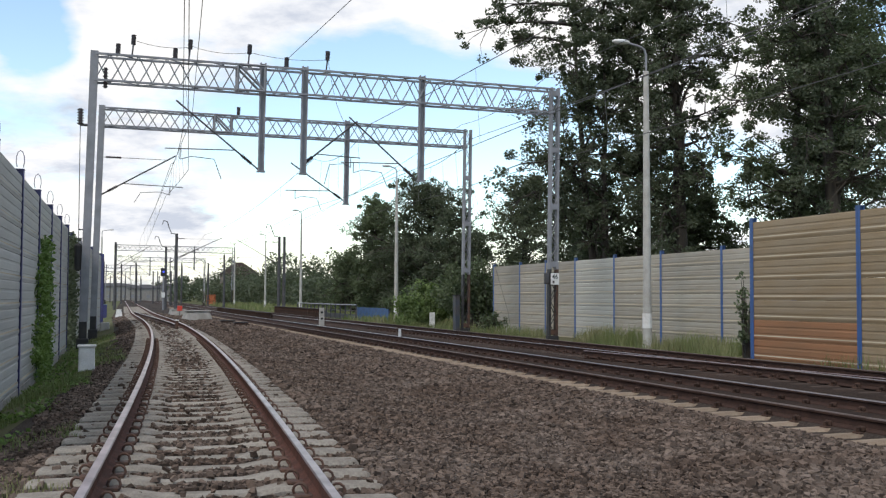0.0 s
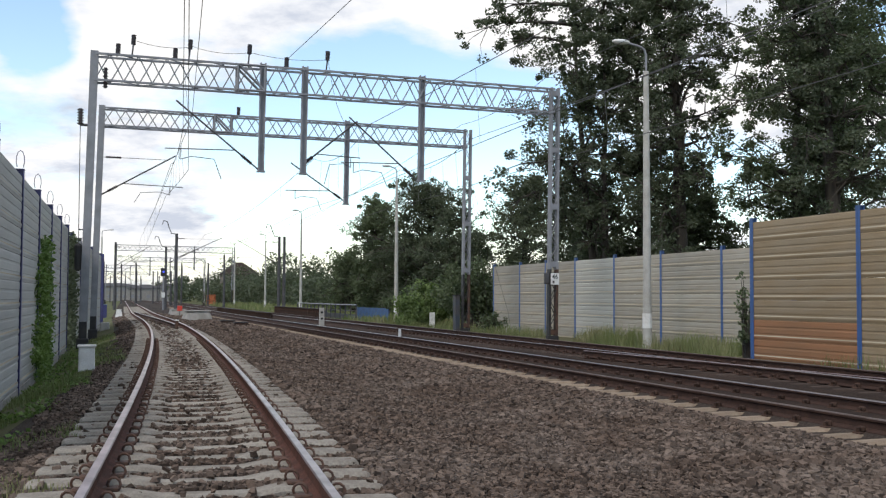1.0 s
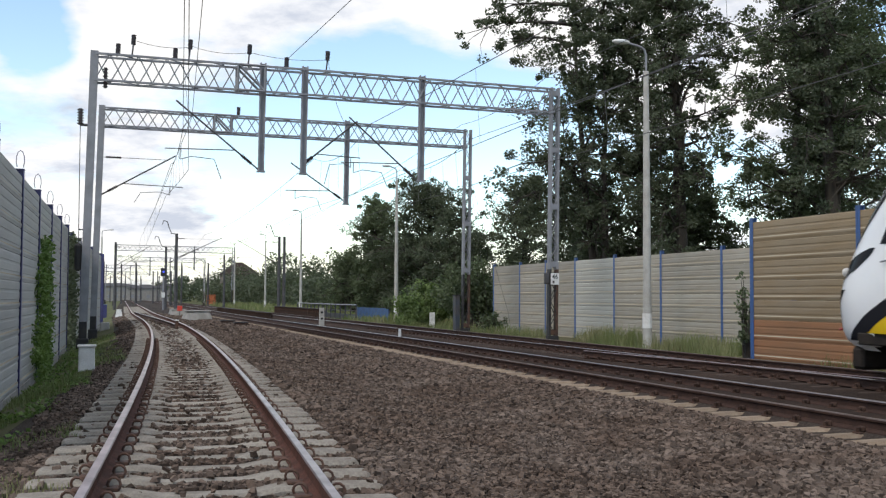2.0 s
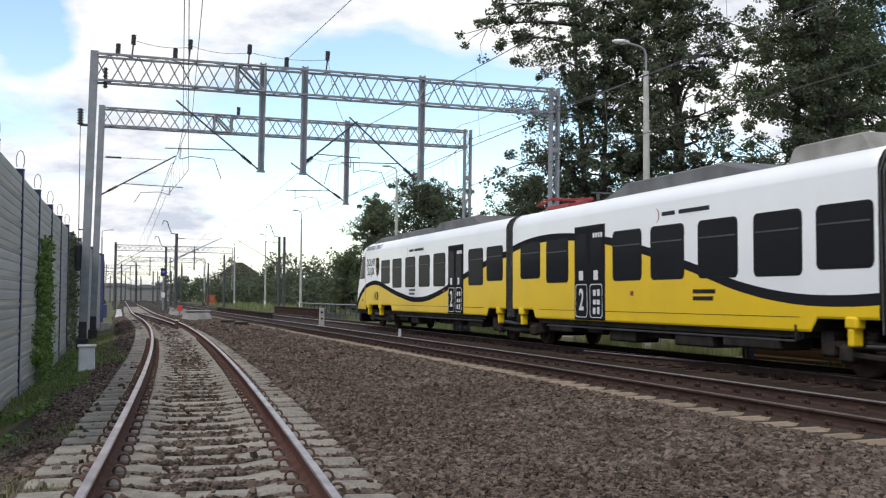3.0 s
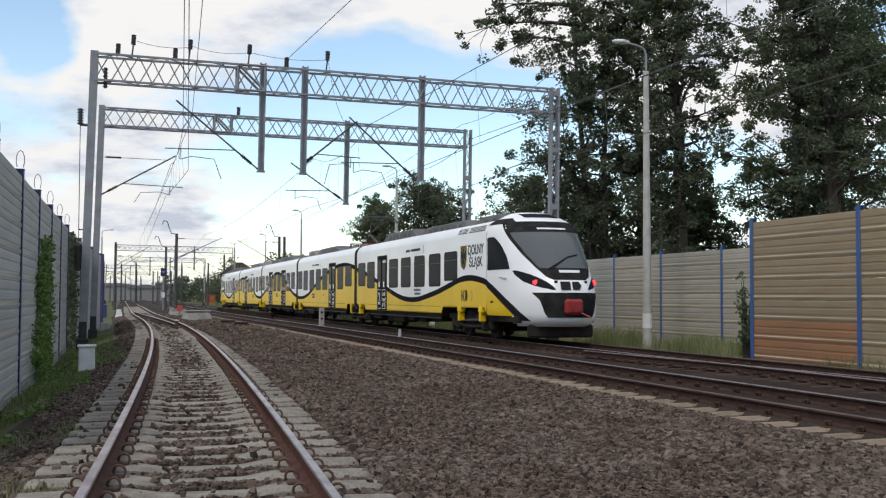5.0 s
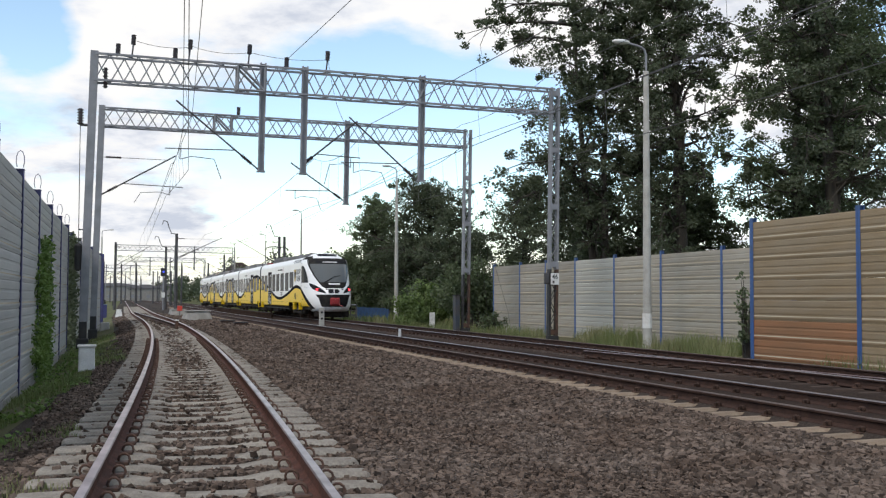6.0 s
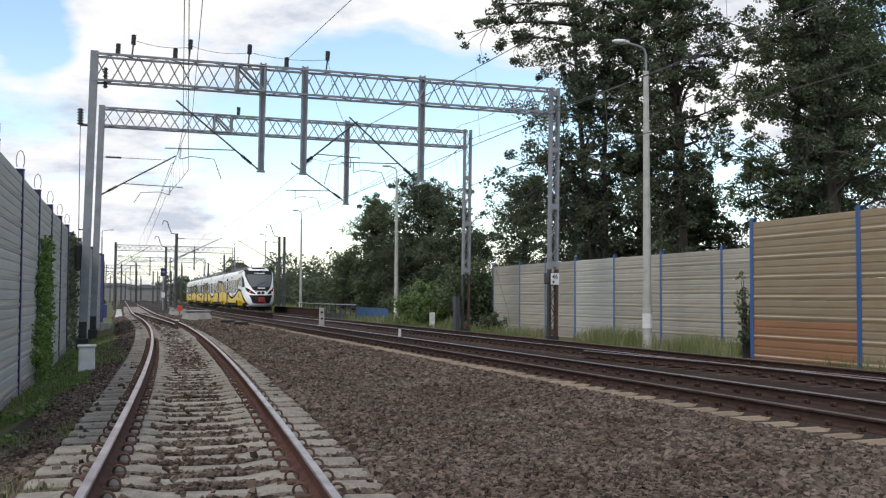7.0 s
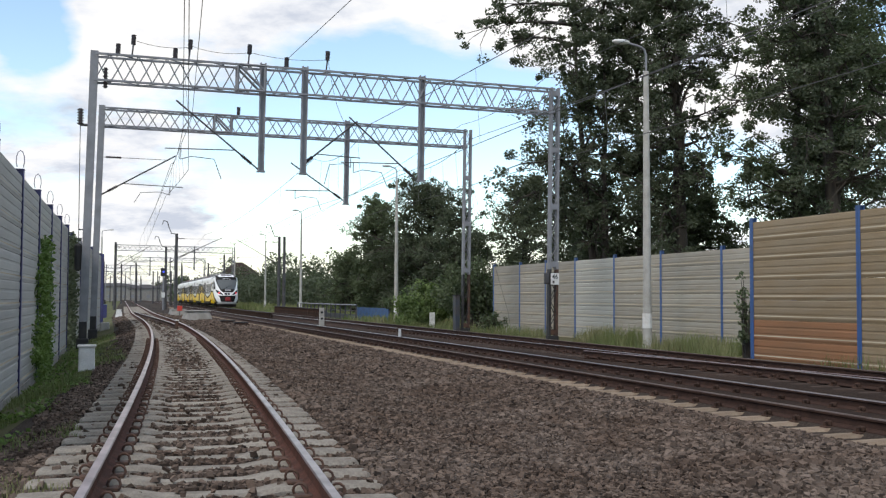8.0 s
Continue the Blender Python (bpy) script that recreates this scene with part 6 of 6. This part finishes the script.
for k in range(3):
    bm = bmesh.new()
    bar(bm, (-0.52 + k, 0.03, -0.3), (-0.52 + k, 0.03, 2.8), 0.04, 6)
    part("post", bm, M["steel_dark"], OB)

# the slanting check rail of the points in the near track
SW = thing("switch_blade", "rusty check rail slanting between the near rails", "switch blade")
SW["kind"] = "structure"
bm = bmesh.new()
st = []
for k in range(9):
    s = 47.5 + 5.0 * k
    st.append(lambda x, z, s=s, k=k: at(s, near_p(s) + 0.42 - 0.115 * k + x, z))
extruded(bm, RAIL, st, RAIL_MATS)
part("blade", bm, [M["rail_side"], M["rail_top"]], SW)
block_thing("switch_lantern", "low dark switch lever beside the blade", "switch lever", 47.2, 3.1, -0.25, 0.16, 0.3, 0.40, "rust", 0.7, "white")

# ---- far buildings ----


def far_house(label, s, p, w, d, h, roof, wall_mat, roof_mat, turn=0.0):
    o = thing("house", label, "house", "far houses", m=Matrix.Translation(at(s, p, -0.6)) @ Matrix.Rotation(THETA + radians(turn), 4, "Z"))
    bm = bmesh.new()
    box(bm, (-w / 2, -d / 2, -0.3), (w / 2, d / 2, h))
    part("wall", bm, M[wall_mat], o)
    bm = bmesh.new()
    v = [bm.verts.new(c) for c in ((-w / 2 - 0.4, -d / 2 - 0.4, h), (w / 2 + 0.4, -d / 2 - 0.4, h), (w / 2 + 0.4, d / 2 + 0.4, h), (-w / 2 - 0.4, d / 2 + 0.4, h), (-w * 0.1, 0, h + roof), (w * 0.1, 0, h + roof))]
    for f in ((0, 1, 5, 4), (1, 2, 5), (2, 3, 4, 5), (3, 0, 4), (3, 2, 1, 0)):
        bm.faces.new([v[k] for k in f])
    part("roof", bm, M[roof_mat], o, "dark hipped roof")
    for k in range(int(w // 3)):
        for z in np.arange(1.2, h - 1.2, 2.8):
            bm = bmesh.new()
            x = -w / 2 + 1.2 + k * 3
            box(bm, (x, -d / 2 - 0.05, z), (x + 1.2, -d / 2 + 0.02, z + 1.3))
            # panes in pale steel grey: distance haze put into their colour
            part("window", bm, M["steel"], o)
    return o


far_house("tall beige house with a dark hipped roof behind the trees", 275, 30.2, 9, 8, 7.6, 3.2, "render_wall", "girder")
far_house("long grey station building in the distance", 430, 10.0, 14, 8, 5.0, 1.6, "concrete", "steel_dark")
far_house("pale station building in the distance", 390, 16.0, 9, 7, 5.0, 1.5, "concrete", "steel_dark")
far_house("pale distant platform building", 460, -2.0, 26, 8, 6.0, 1.5, "concrete", "steel_dark")

# ---- vegetation ----


def leaf_material(name, base, other):
    m = material(name, base, 0.6, second=other, scale=0.5, per_island=0.35, fine_amount=0.0, spec=0.25)
    n, l = m.node_tree.nodes, m.node_tree.links
    b = n["Principled BSDF"]
    tr = n.new("ShaderNodeBsdfTranslucent")
    tr.inputs["Color"].default_value = (base[0] * 1.4, base[1] * 1.6, base[2] * 1.0, 1)
    mx = n.new("ShaderNodeMixShader")
    mx.inputs[0].default_value = 0.28
    l.new(b.outputs[0], mx.inputs[1])
    l.new(tr.outputs[0], mx.inputs[2])
    l.new(mx.outputs[0], n["Material Output"].inputs[0])
    return m


LEAF = leaf_material("dark_leaf", (0.074, 0.088, 0.058), (0.100, 0.116, 0.076))
LEAF_B = leaf_material("mid_green_leaf", (0.088, 0.110, 0.064), (0.122, 0.148, 0.084))
LEAF_L = leaf_material("bright_leaf", (0.13, 0.175, 0.065), (0.10, 0.14, 0.055))
IVY = leaf_material("ivy_leaf", (0.105, 0.165, 0.046), (0.145, 0.21, 0.06))
GRASS = leaf_material("grass_blade", (0.125, 0.165, 0.060), (0.25, 0.225, 0.13))
BARK = material("dark_bark", (0.070, 0.058, 0.046), 0.95, second=(0.032, 0.027, 0.023), scale=3, bump=0.8, bump_scale=14, stretch=(1, 1, 0.25))


def leaves(name, centres, radii, counts, size, mat, parent, seed, flat=1.0):
    """Leaf blades scattered about clump centres; each is a folded pair of triangles pairs."""
    rng = np.random.default_rng(seed)
    c = np.repeat(np.asarray(centres, float), counts, axis=0)
    r = np.repeat(np.asarray(radii, float), counts)
    n = len(c)
    d = rng.normal(size=(n, 3))
    d /= np.linalg.norm(d, axis=1)[:, None]
    d[:, 2] *= flat
    pos = c + d * (r * rng.uniform(0.15, 1.0, n) ** 0.6)[:, None]
    u = rng.normal(size=(n, 3))
    u[:, 2] *= 0.6
    u /= np.linalg.norm(u, axis=1)[:, None]
    w = np.cross(u, rng.normal(size=(n, 3)))
    w /= np.linalg.norm(w, axis=1)[:, None]
    k = np.cross(u, w)
    L = (size * rng.uniform(0.7, 1.35, n))[:, None]
    a, b = pos - u * L * 0.5, pos + u * L * 0.5
    e, f = pos + w * L * 0.36 + k * L * 0.08, pos - w * L * 0.36 + k * L * 0.08
    v = np.stack([a, f, b, e], 1).reshape(-1, 3)
    faces = np.arange(4 * n).reshape(-1, 4)
    ob = from_arrays(name, v, faces, mat, parent)
    return ob


def tree(label, s, p, height, radius, trunk_r, n_limbs, leaf_n, leaf_size, mat, seed, bare=0.18, stems=1, top_narrow=0.55, clump=0.9, z0=-0.6, droop=0.0, extra=()):
    rng = random.Random(seed)
    base = at(s, p, z0)
    o = thing("tree", label, "tree", "trees beside the line", m=Matrix.Translation(base))
    bm = bmesh.new()
    centres, rads = [], []
    limbs = bmesh.new()
    for st in range(stems):
        lean = Vector((rng.uniform(-1, 1), rng.uniform(-1, 1), 0)) * (0.35 if stems == 1 else 1.3)
        off = Vector((rng.uniform(-1, 1), rng.uniform(-1, 1), 0)) * (0.0 if stems == 1 else 1.2)
        trunk = []
        hh = height * rng.uniform(0.85, 1.0)
        for k in range(9):
            f = k / 8
            trunk.append(off + lean * f * 1.8 + Vector((rng.uniform(-1, 1) * 0.25 * f, rng.uniform(-1, 1) * 0.25 * f, hh * f)))
        tr = trunk_r / math.sqrt(stems)
        sweep(bm, trunk, [tr * (1.25 if k == 0 else 1 - 0.88 * k / 8) for k in range(9)], 9)
        for j in range(n_limbs // stems):
            f = bare + (1 - bare) * ((j + rng.random()) / (n_limbs / stems)) ** 0.9
            f = min(f, 0.985)
            i = min(7, int(f * 8))
            q = trunk[i].lerp(trunk[i + 1], f * 8 - i)
            env = radius * (0.55 + 0.45 * math.sin(math.pi * min(1, (f - bare) / (1 - bare) * 0.8 + 0.18))) * (1 - (1 - top_narrow) * max(0, (f - 0.6) / 0.4))
            ln = env * rng.uniform(0.55, 1.1)
            ang = rng.uniform(0, 2 * math.pi)
            out = Vector((math.cos(ang), math.sin(ang), 0))
            rise = rng.uniform(0.15, 1.05) - droop
            pts = [q]
            for k in range(1, 5):
                g = k / 4
                pts.append(q + out * ln * g + Vector((rng.uniform(-0.25, 0.25), rng.uniform(-0.25, 0.25), ln * (rise * g - 0.18 * g * g + rng.uniform(-0.05, 0.05)))))
            r0 = max(0.03, tr * 0.42 * (1 - 0.75 * f))
            sweep(limbs, pts, [r0, r0 * 0.75, r0 * 0.5, r0 * 0.3, 0.012], 5)
            for k in range(2, 5):
                for _ in range(3):
                    tw = pts[k] + Vector((rng.gauss(0, 1), rng.gauss(0, 1), rng.gauss(0, 0.9))) * (0.15 * ln + 0.35)
                    sweep(limbs, [pts[k - 1].lerp(pts[k], 0.6), (pts[k] + tw) / 2 + Vector((0, 0, 0.08)), tw], [r0 * 0.28 + 0.008, r0 * 0.18 + 0.006, 0.006], 4)
                    centres.append(tw)
                    rads.append(clump * rng.uniform(0.35, 1.15))
    for zz, ang, ln, rise in extra:
        # a long single bough; ang is measured from the line's right-hand side
        out = ACROSS * math.cos(radians(ang)) + ALONG * math.sin(radians(ang))
        f = zz / height
        i = min(7, int(f * 8))
        q = trunk[i].lerp(trunk[i + 1], f * 8 - i)
        pts = [q + out * ln * g + Vector((rng.uniform(-0.2, 0.2), rng.uniform(-0.2, 0.2), ln * (rise * g - 0.5 * max(0, g - 0.5) ** 2))) for g in (0, 0.25, 0.5, 0.75, 1.0)]
        sweep(limbs, pts, [0.12, 0.09, 0.06, 0.04, 0.012], 5)
        for k in range(2, 5):
            for _ in range(5):
                tw = pts[k] + Vector((rng.gauss(0, 0.45), rng.gauss(0, 0.45), rng.gauss(-0.25, 0.5)))
                sweep(limbs, [pts[k - 1].lerp(pts[k], 0.6), (pts[k] + tw) / 2, tw], [0.03, 0.018, 0.006], 4)
                centres.append(tw)
                rads.append(clump * rng.uniform(0.4, 0.8))
    part("trunk", bm, BARK, o, "dark furrowed trunk", True)
    part("branchwork", limbs, BARK, o, "spreading dark limbs", True)
    per = max(4, leaf_n // len(centres))
    cnt = [max(2, int(per * rng.uniform(0.35, 1.6))) for _ in centres]
    cr = leaves("crown", [tuple(c) for c in centres], rads, cnt, leaf_size, mat, o, seed, 0.75)
    tagged(cr, "open crown of small leaves", kind="stuff")
    return o


# tall trees behind the barriers
tree("tall dark tree with long boughs over the barrier", 50.7, 25.1, 20.5, 3.5, 0.36, 66, 47000, 0.158, LEAF, 12, bare=0.14, stems=2, clump=0.62, top_narrow=0.85, extra=((17.2, 178, 5.6, 0.0), (18.3, 168, 4.2, 0.0), (16.2, 185, 3.8, 0.05), (9.6, 180, 4.6, -0.03), (8.6, 185, 4.2, -0.22)))
tree("slender dark tree beside the poplar", 50.3, 27.6, 20, 2.3, 0.30, 38, 24000, 0.158, LEAF, 41, bare=0.14, clump=0.60, top_narrow=0.7)
tree("tall dark poplar with a straight trunk", 45.8, 27.3, 22, 2.4, 0.44, 56, 38000, 0.150, LEAF, 11, bare=0.14, clump=0.58, top_narrow=0.55, extra=((15.0, -20, 3.0, 0.12), (16.5, 10, 4.2, 0.3)))
tree("tall grey-green tree behind the tan barrier", 40.6, 30.6, 20.5, 2.9, 0.34, 48, 38000, 0.146, LEAF_B, 13, bare=0.22, clump=0.60, top_narrow=0.8, extra=((8.5, 175, 3.6, 0.35), (12.0, 180, 3.4, 0.2)))
tree("tall dark tree with a thick trunk behind the tan barrier", 38.4, 30.7, 21.5, 2.6, 0.46, 48, 38000, 0.146, LEAF, 14, bare=0.12, clump=0.60, top_narrow=0.8)
tree("tall grey-green tree farther along the tan barrier", 40.6, 35.6, 21, 2.8, 0.34, 42, 30000, 0.152, LEAF_B, 42, bare=0.10, clump=0.66, top_narrow=0.8)
tree("broad dark tree at the wood's corner", 50.0, 40.0, 20, 3.6, 0.6, 36, 24000, 0.170, LEAF, 24, bare=0.16, clump=0.75, top_narrow=0.8)
tree("low dark tree behind the grey barrier", 65.0, 26.6, 9.2, 2.2, 0.3, 40, 18000, 0.160, LEAF, 15, bare=0.1, clump=0.65)
tree("low dark undergrowth tree behind the grey barrier", 56.0, 27.5, 8.0, 2.9, 0.3, 44, 25000, 0.160, LEAF, 25, bare=0.05, clump=0.7)
tree("low dark undergrowth tree below the poplar", 49.5, 30.2, 8.0, 2.7, 0.3, 44, 27000, 0.160, LEAF, 26, bare=0.05, clump=0.7)
tree("dark round tree beyond the portals", 86.0, 26.6, 12.0, 3.8, 0.45, 60, 41600, 0.176, LEAF, 16, bare=0.06, clump=0.8)
tree("green round tree beside the blue fence", 92.0, 23.7, 10.4, 2.7, 0.4, 56, 33000, 0.176, LEAF_B, 17, bare=0.04, clump=0.75)
tree("lower green tree at the wood's edge", 98.0, 22.4, 5.6, 2.2, 0.3, 44, 24000, 0.176, LEAF_B, 18, bare=0.03, clump=0.7)
tree("low dark tree between the round trees", 90.0, 25.6, 7.2, 3.2, 0.3, 44, 22000, 0.176, LEAF, 27, bare=0.02, clump=0.8)
tree("dark low tree filling the gap beside the mast", 76.0, 26.5, 6.6, 3.6, 0.3, 44, 24000, 0.176, LEAF, 19, bare=0.02, clump=0.8)


def bush(label, s, p, h, r, n, size, mat, seed, z0=-0.6):
    rng = random.Random(seed)
    o = thing("bush", label, "bush", "bushes", m=Matrix.Translation(at(s, p, z0)))
    bm = bmesh.new()
    cs, rs = [], []
    for k in range(26):
        a, l = rng.uniform(0, 2 * math.pi), r * rng.random() ** 0.5
        tip = Vector((math.cos(a) * l, math.sin(a) * l, h * rng.uniform(0.35, 1.0) * (1 - 0.45 * (l / r) ** 2)))
        sweep(bm, [(0.1 * math.cos(a), 0.1 * math.sin(a), -0.1), tip * 0.5 + Vector((0, 0, 0.15 * h)), tip], [0.03, 0.02, 0.006], 4)
        for f in (0.55, 0.8, 1.0):
            cs.append(tuple(tip * f + Vector((0, 0, (1 - f) * 0.15 * h))))
            rs.append(r * rng.uniform(0.16, 0.34))
    part("stem", bm, BARK, o)
    cr = leaves("foliage", cs, rs, [n // len(cs)] * len(cs), size, mat, o, seed, 0.8)
    tagged(cr, kind="stuff")
    return o


bush("light green bush beside the portal mast", 61.0, 19.0, 3.3, 2.1, 6000, 0.17, LEAF_L, 31)
bush("light green low bush in the verge", 60.0, 17.8, 1.3, 1.1, 2600, 0.15, LEAF_L, 32)
bush("dark green bush behind the slim cabinet", 57.0, 20.5, 4.4, 2.4, 6000, 0.18, LEAF_B, 33)
bush("dark green bush at the barrier's end", 59.0, 24.0, 4.6, 3.0, 7000, 0.2, LEAF, 34)
bush("green bush beside the concrete lamp post", 70.5, 20.6, 2.6, 2.0, 4000, 0.18, LEAF_B, 35)
bush("thin shrub at the foot of the barrier", 49.0, 18.6, 1.3, 0.8, 1200, 0.1, LEAF_B, 36)
bush("leafy climber at the tan barrier's end post", 23.7, 16.1, 2.4, 0.5, 900, 0.09, LEAF_B, 37, -0.4)
for k in range(9):
    bush("leafy low weeds at the foot of the grey barrier", 10.5 + 1.7 * k, -0.85 + 0.22 * (k % 3) + 0.02 * k, 0.36 + 0.10 * (k % 2), 0.62, 1000, 0.07, IVY, 40 + k, -0.72)
for k in range(6):
    bush("low weeds on the verge by the ballast edge", 14.0 + 4.6 * k, -0.45 + 0.16 * (k % 3), 0.26, 0.85, 1300, 0.06, IVY, 60 + k, -0.72)


def ivy_on(label, s0, s1, p, z0, z1, n, size, mat, seed, thick=0.14):
    rng = np.random.default_rng(seed)
    o = thing("ivy", label, "climber", "climbers on the barrier", m=Matrix.Translation(at((s0 + s1) / 2, p, z0)))
    cs, rs = [], []
    for k in range(150):
        f = rng.random()
        half = (s1 - s0) / 2 * (1 - 0.75 * f ** 1.5)
        q = ALONG * rng.uniform(-half, half) + ACROSS * rng.uniform(0, thick)
        cs.append((q.x, q.y, f * (z1 - z0)))
        rs.append(0.22)
    cr = leaves("foliage", cs, rs, [n // 150] * 150, size, mat, o, seed)
    tagged(cr, kind="stuff")
    bm = bmesh.new()
    for k in range(5):
        a = ALONG * rng.uniform(-0.5, 0.5) * (s1 - s0) * 0.5
        sweep(bm, [a + Vector((0, 0, -0.1)), a * 0.7 + Vector((0, 0, (z1 - z0) * 0.4)), a * 0.2 + Vector((0, 0, (z1 - z0) * 0.9))], 0.012, 4)
    part("stem", bm, BARK, o)
    return o


ivy_on("green ivy climbing the grey barrier", 23.4, 29.4, -1.40, -0.7, 2.5, 4200, 0.1, IVY, 71, 0.1)
ivy_on("dark ivy hanging over the barrier's end", 37.6, 40.5, -1.15, -0.7, 3.3, 3000, 0.12, LEAF, 72, 0.2)


def build_grass():
    """Blades of verge grass: long by the barriers, short on the left."""
    rng = np.random.default_rng(5)
    zones = [(26, 62, 16.3, 19.6, 7500, 0.46, 0.013), (62, 120, 16.0, 22.0, 9000, 0.6, 0.04), (16, 20, 15.35, 15.7, 160, 0.45, 0.010), (27, 40, 17.2, 19.7, 3600, 0.62, 0.012), (8, 24, -1.5, -0.2, 9000, 0.16, 0.012), (24, 48, -1.2, 0.5, 7000, 0.18, 0.014), (120, 200, 17, 30, 7000, 0.8, 0.1)]
    V, F, n0 = [], [], 0
    for s0, s1, p0, p1, n, h, w in zones:
        s, p = rng.uniform(s0, s1, n), rng.uniform(p0, p1, n)
        for a, b in zip(s, p):
            k = noise.noise(Vector((a * 0.45, b * 0.6, 0.3)))
            if k < -0.05 or (75 < a < 110 and b < 19.3):
                continue
            hh = h * (0.45 + 0.9 * max(0, k) + 0.5 * rng.random())
            q = at(a, b, ground_z(a, b) - 0.05)
            t = rng.uniform(0, 2 * math.pi)
            lx, ly = rng.normal(0, 0.22 * hh, 2)
            dx, dy = w * math.cos(t), w * math.sin(t)
            V += [(q.x - dx, q.y - dy, q.z), (q.x + dx, q.y + dy, q.z), (q.x + lx * 0.5 + dx * 0.6, q.y + ly * 0.5 + dy * 0.6, q.z + hh * 0.6), (q.x + lx * 0.5 - dx * 0.6, q.y + ly * 0.5 - dy * 0.6, q.z + hh * 0.6), (q.x + lx, q.y + ly, q.z + hh)]
            F += [(n0, n0 + 1, n0 + 2, n0 + 3), (n0 + 3, n0 + 2, n0 + 4)]
            n0 += 5
    g = from_arrays("verge_grass", V, F, GRASS)
    tagged(g, "rough green and straw verge grass along the barriers", "grass", kind="stuff")


build_grass()


def far_woods():
    rng = random.Random(9)
    o = thing("distant_wood", "dark green distant wood behind the line", "wood", kind="stuff")
    cs, rs = [], []
    for k in range(260):
        f = rng.random()
        s = 125 + 190 * f
        p = 24 + 5 * rng.random() + 16 * (1 - f) * rng.random()
        h = (3.6 + 9.0 * max(0.0, noise.noise(Vector((s * 0.11, p * 0.15, 0))) + 0.15)) * rng.uniform(0.8, 1.15) * (0.58 + 0.42 * min(1.0, f * 1.6))
        for _ in range(5):
            q = at(s + rng.uniform(-2, 2), p + rng.uniform(-1.5, 1.5), h * rng.random() ** 0.7)
            cs.append(tuple(q))
            rs.append(rng.uniform(1.0, 2.2))
    cr = leaves("foliage", cs, rs, [60] * len(cs), 0.42, LEAF, o, 91)
    cs, rs = [], []
    for k in range(200):
        s = 330 + 160 * rng.random()
        p = 14 + 50 * rng.random()
        q = at(s, p, 7.0 * rng.random())
        cs.append(tuple(q))
        rs.append(rng.uniform(1.5, 3.0))
    cr = leaves("foliage", cs, rs, [50] * len(cs), 1.0, LEAF, o, 92)


far_woods()

# ---- movement ----


def train_s(t):
    """Where the rear seam of the last car is along the line at t seconds; the train is braking gently."""
    return 18.22 + 34.16 * (t - 4.6) - 0.47 * (t - 4.6) ** 2


def motions():
    times = [k * 0.25 for k in range(33)]

    def ride(car, dy_a, dy_b, back):
        # the car hangs between two points of the line
        rows = []
        for t in times:
            s = train_s(t) + 18.5
            a, b = at(s + dy_a, TRACK_B, TRAIN_Z), at(s + dy_b, TRACK_B, TRAIN_Z)
            d = (b - a).normalized()
            if back:
                m = Matrix.Translation(a) @ Matrix.Rotation(math.atan2(-d.x, d.y) + math.pi, 4, "Z")
            else:
                m = Matrix.Translation(a) @ Matrix.Rotation(math.atan2(-d.x, d.y), 4, "Z")
            rows.append((t, m))
        walk(car, rows)

    # rear driving car: its joint is the origin, its body reaches back
    rows = []
    for t in times:
        s = train_s(t) + 18.5
        a, b = at(s - 16.35, TRACK_B, TRAIN_Z), at(s, TRACK_B, TRAIN_Z)
        d = (b - a).normalized()
        rows.append((t, Matrix.Translation(b) @ Matrix.Rotation(math.atan2(-d.x, d.y), 4, "Z")))
    walk(CAR_E, rows)
    ride(CAR_D, 0.0, PITCH, False)
    ride(CAR_C, PITCH, 2 * PITCH, False)
    ride(CAR_B, 3 * PITCH, 2 * PITCH, False)
    ride(CAR_A, 3 * PITCH, 3 * PITCH + 16.35, True)


motions()
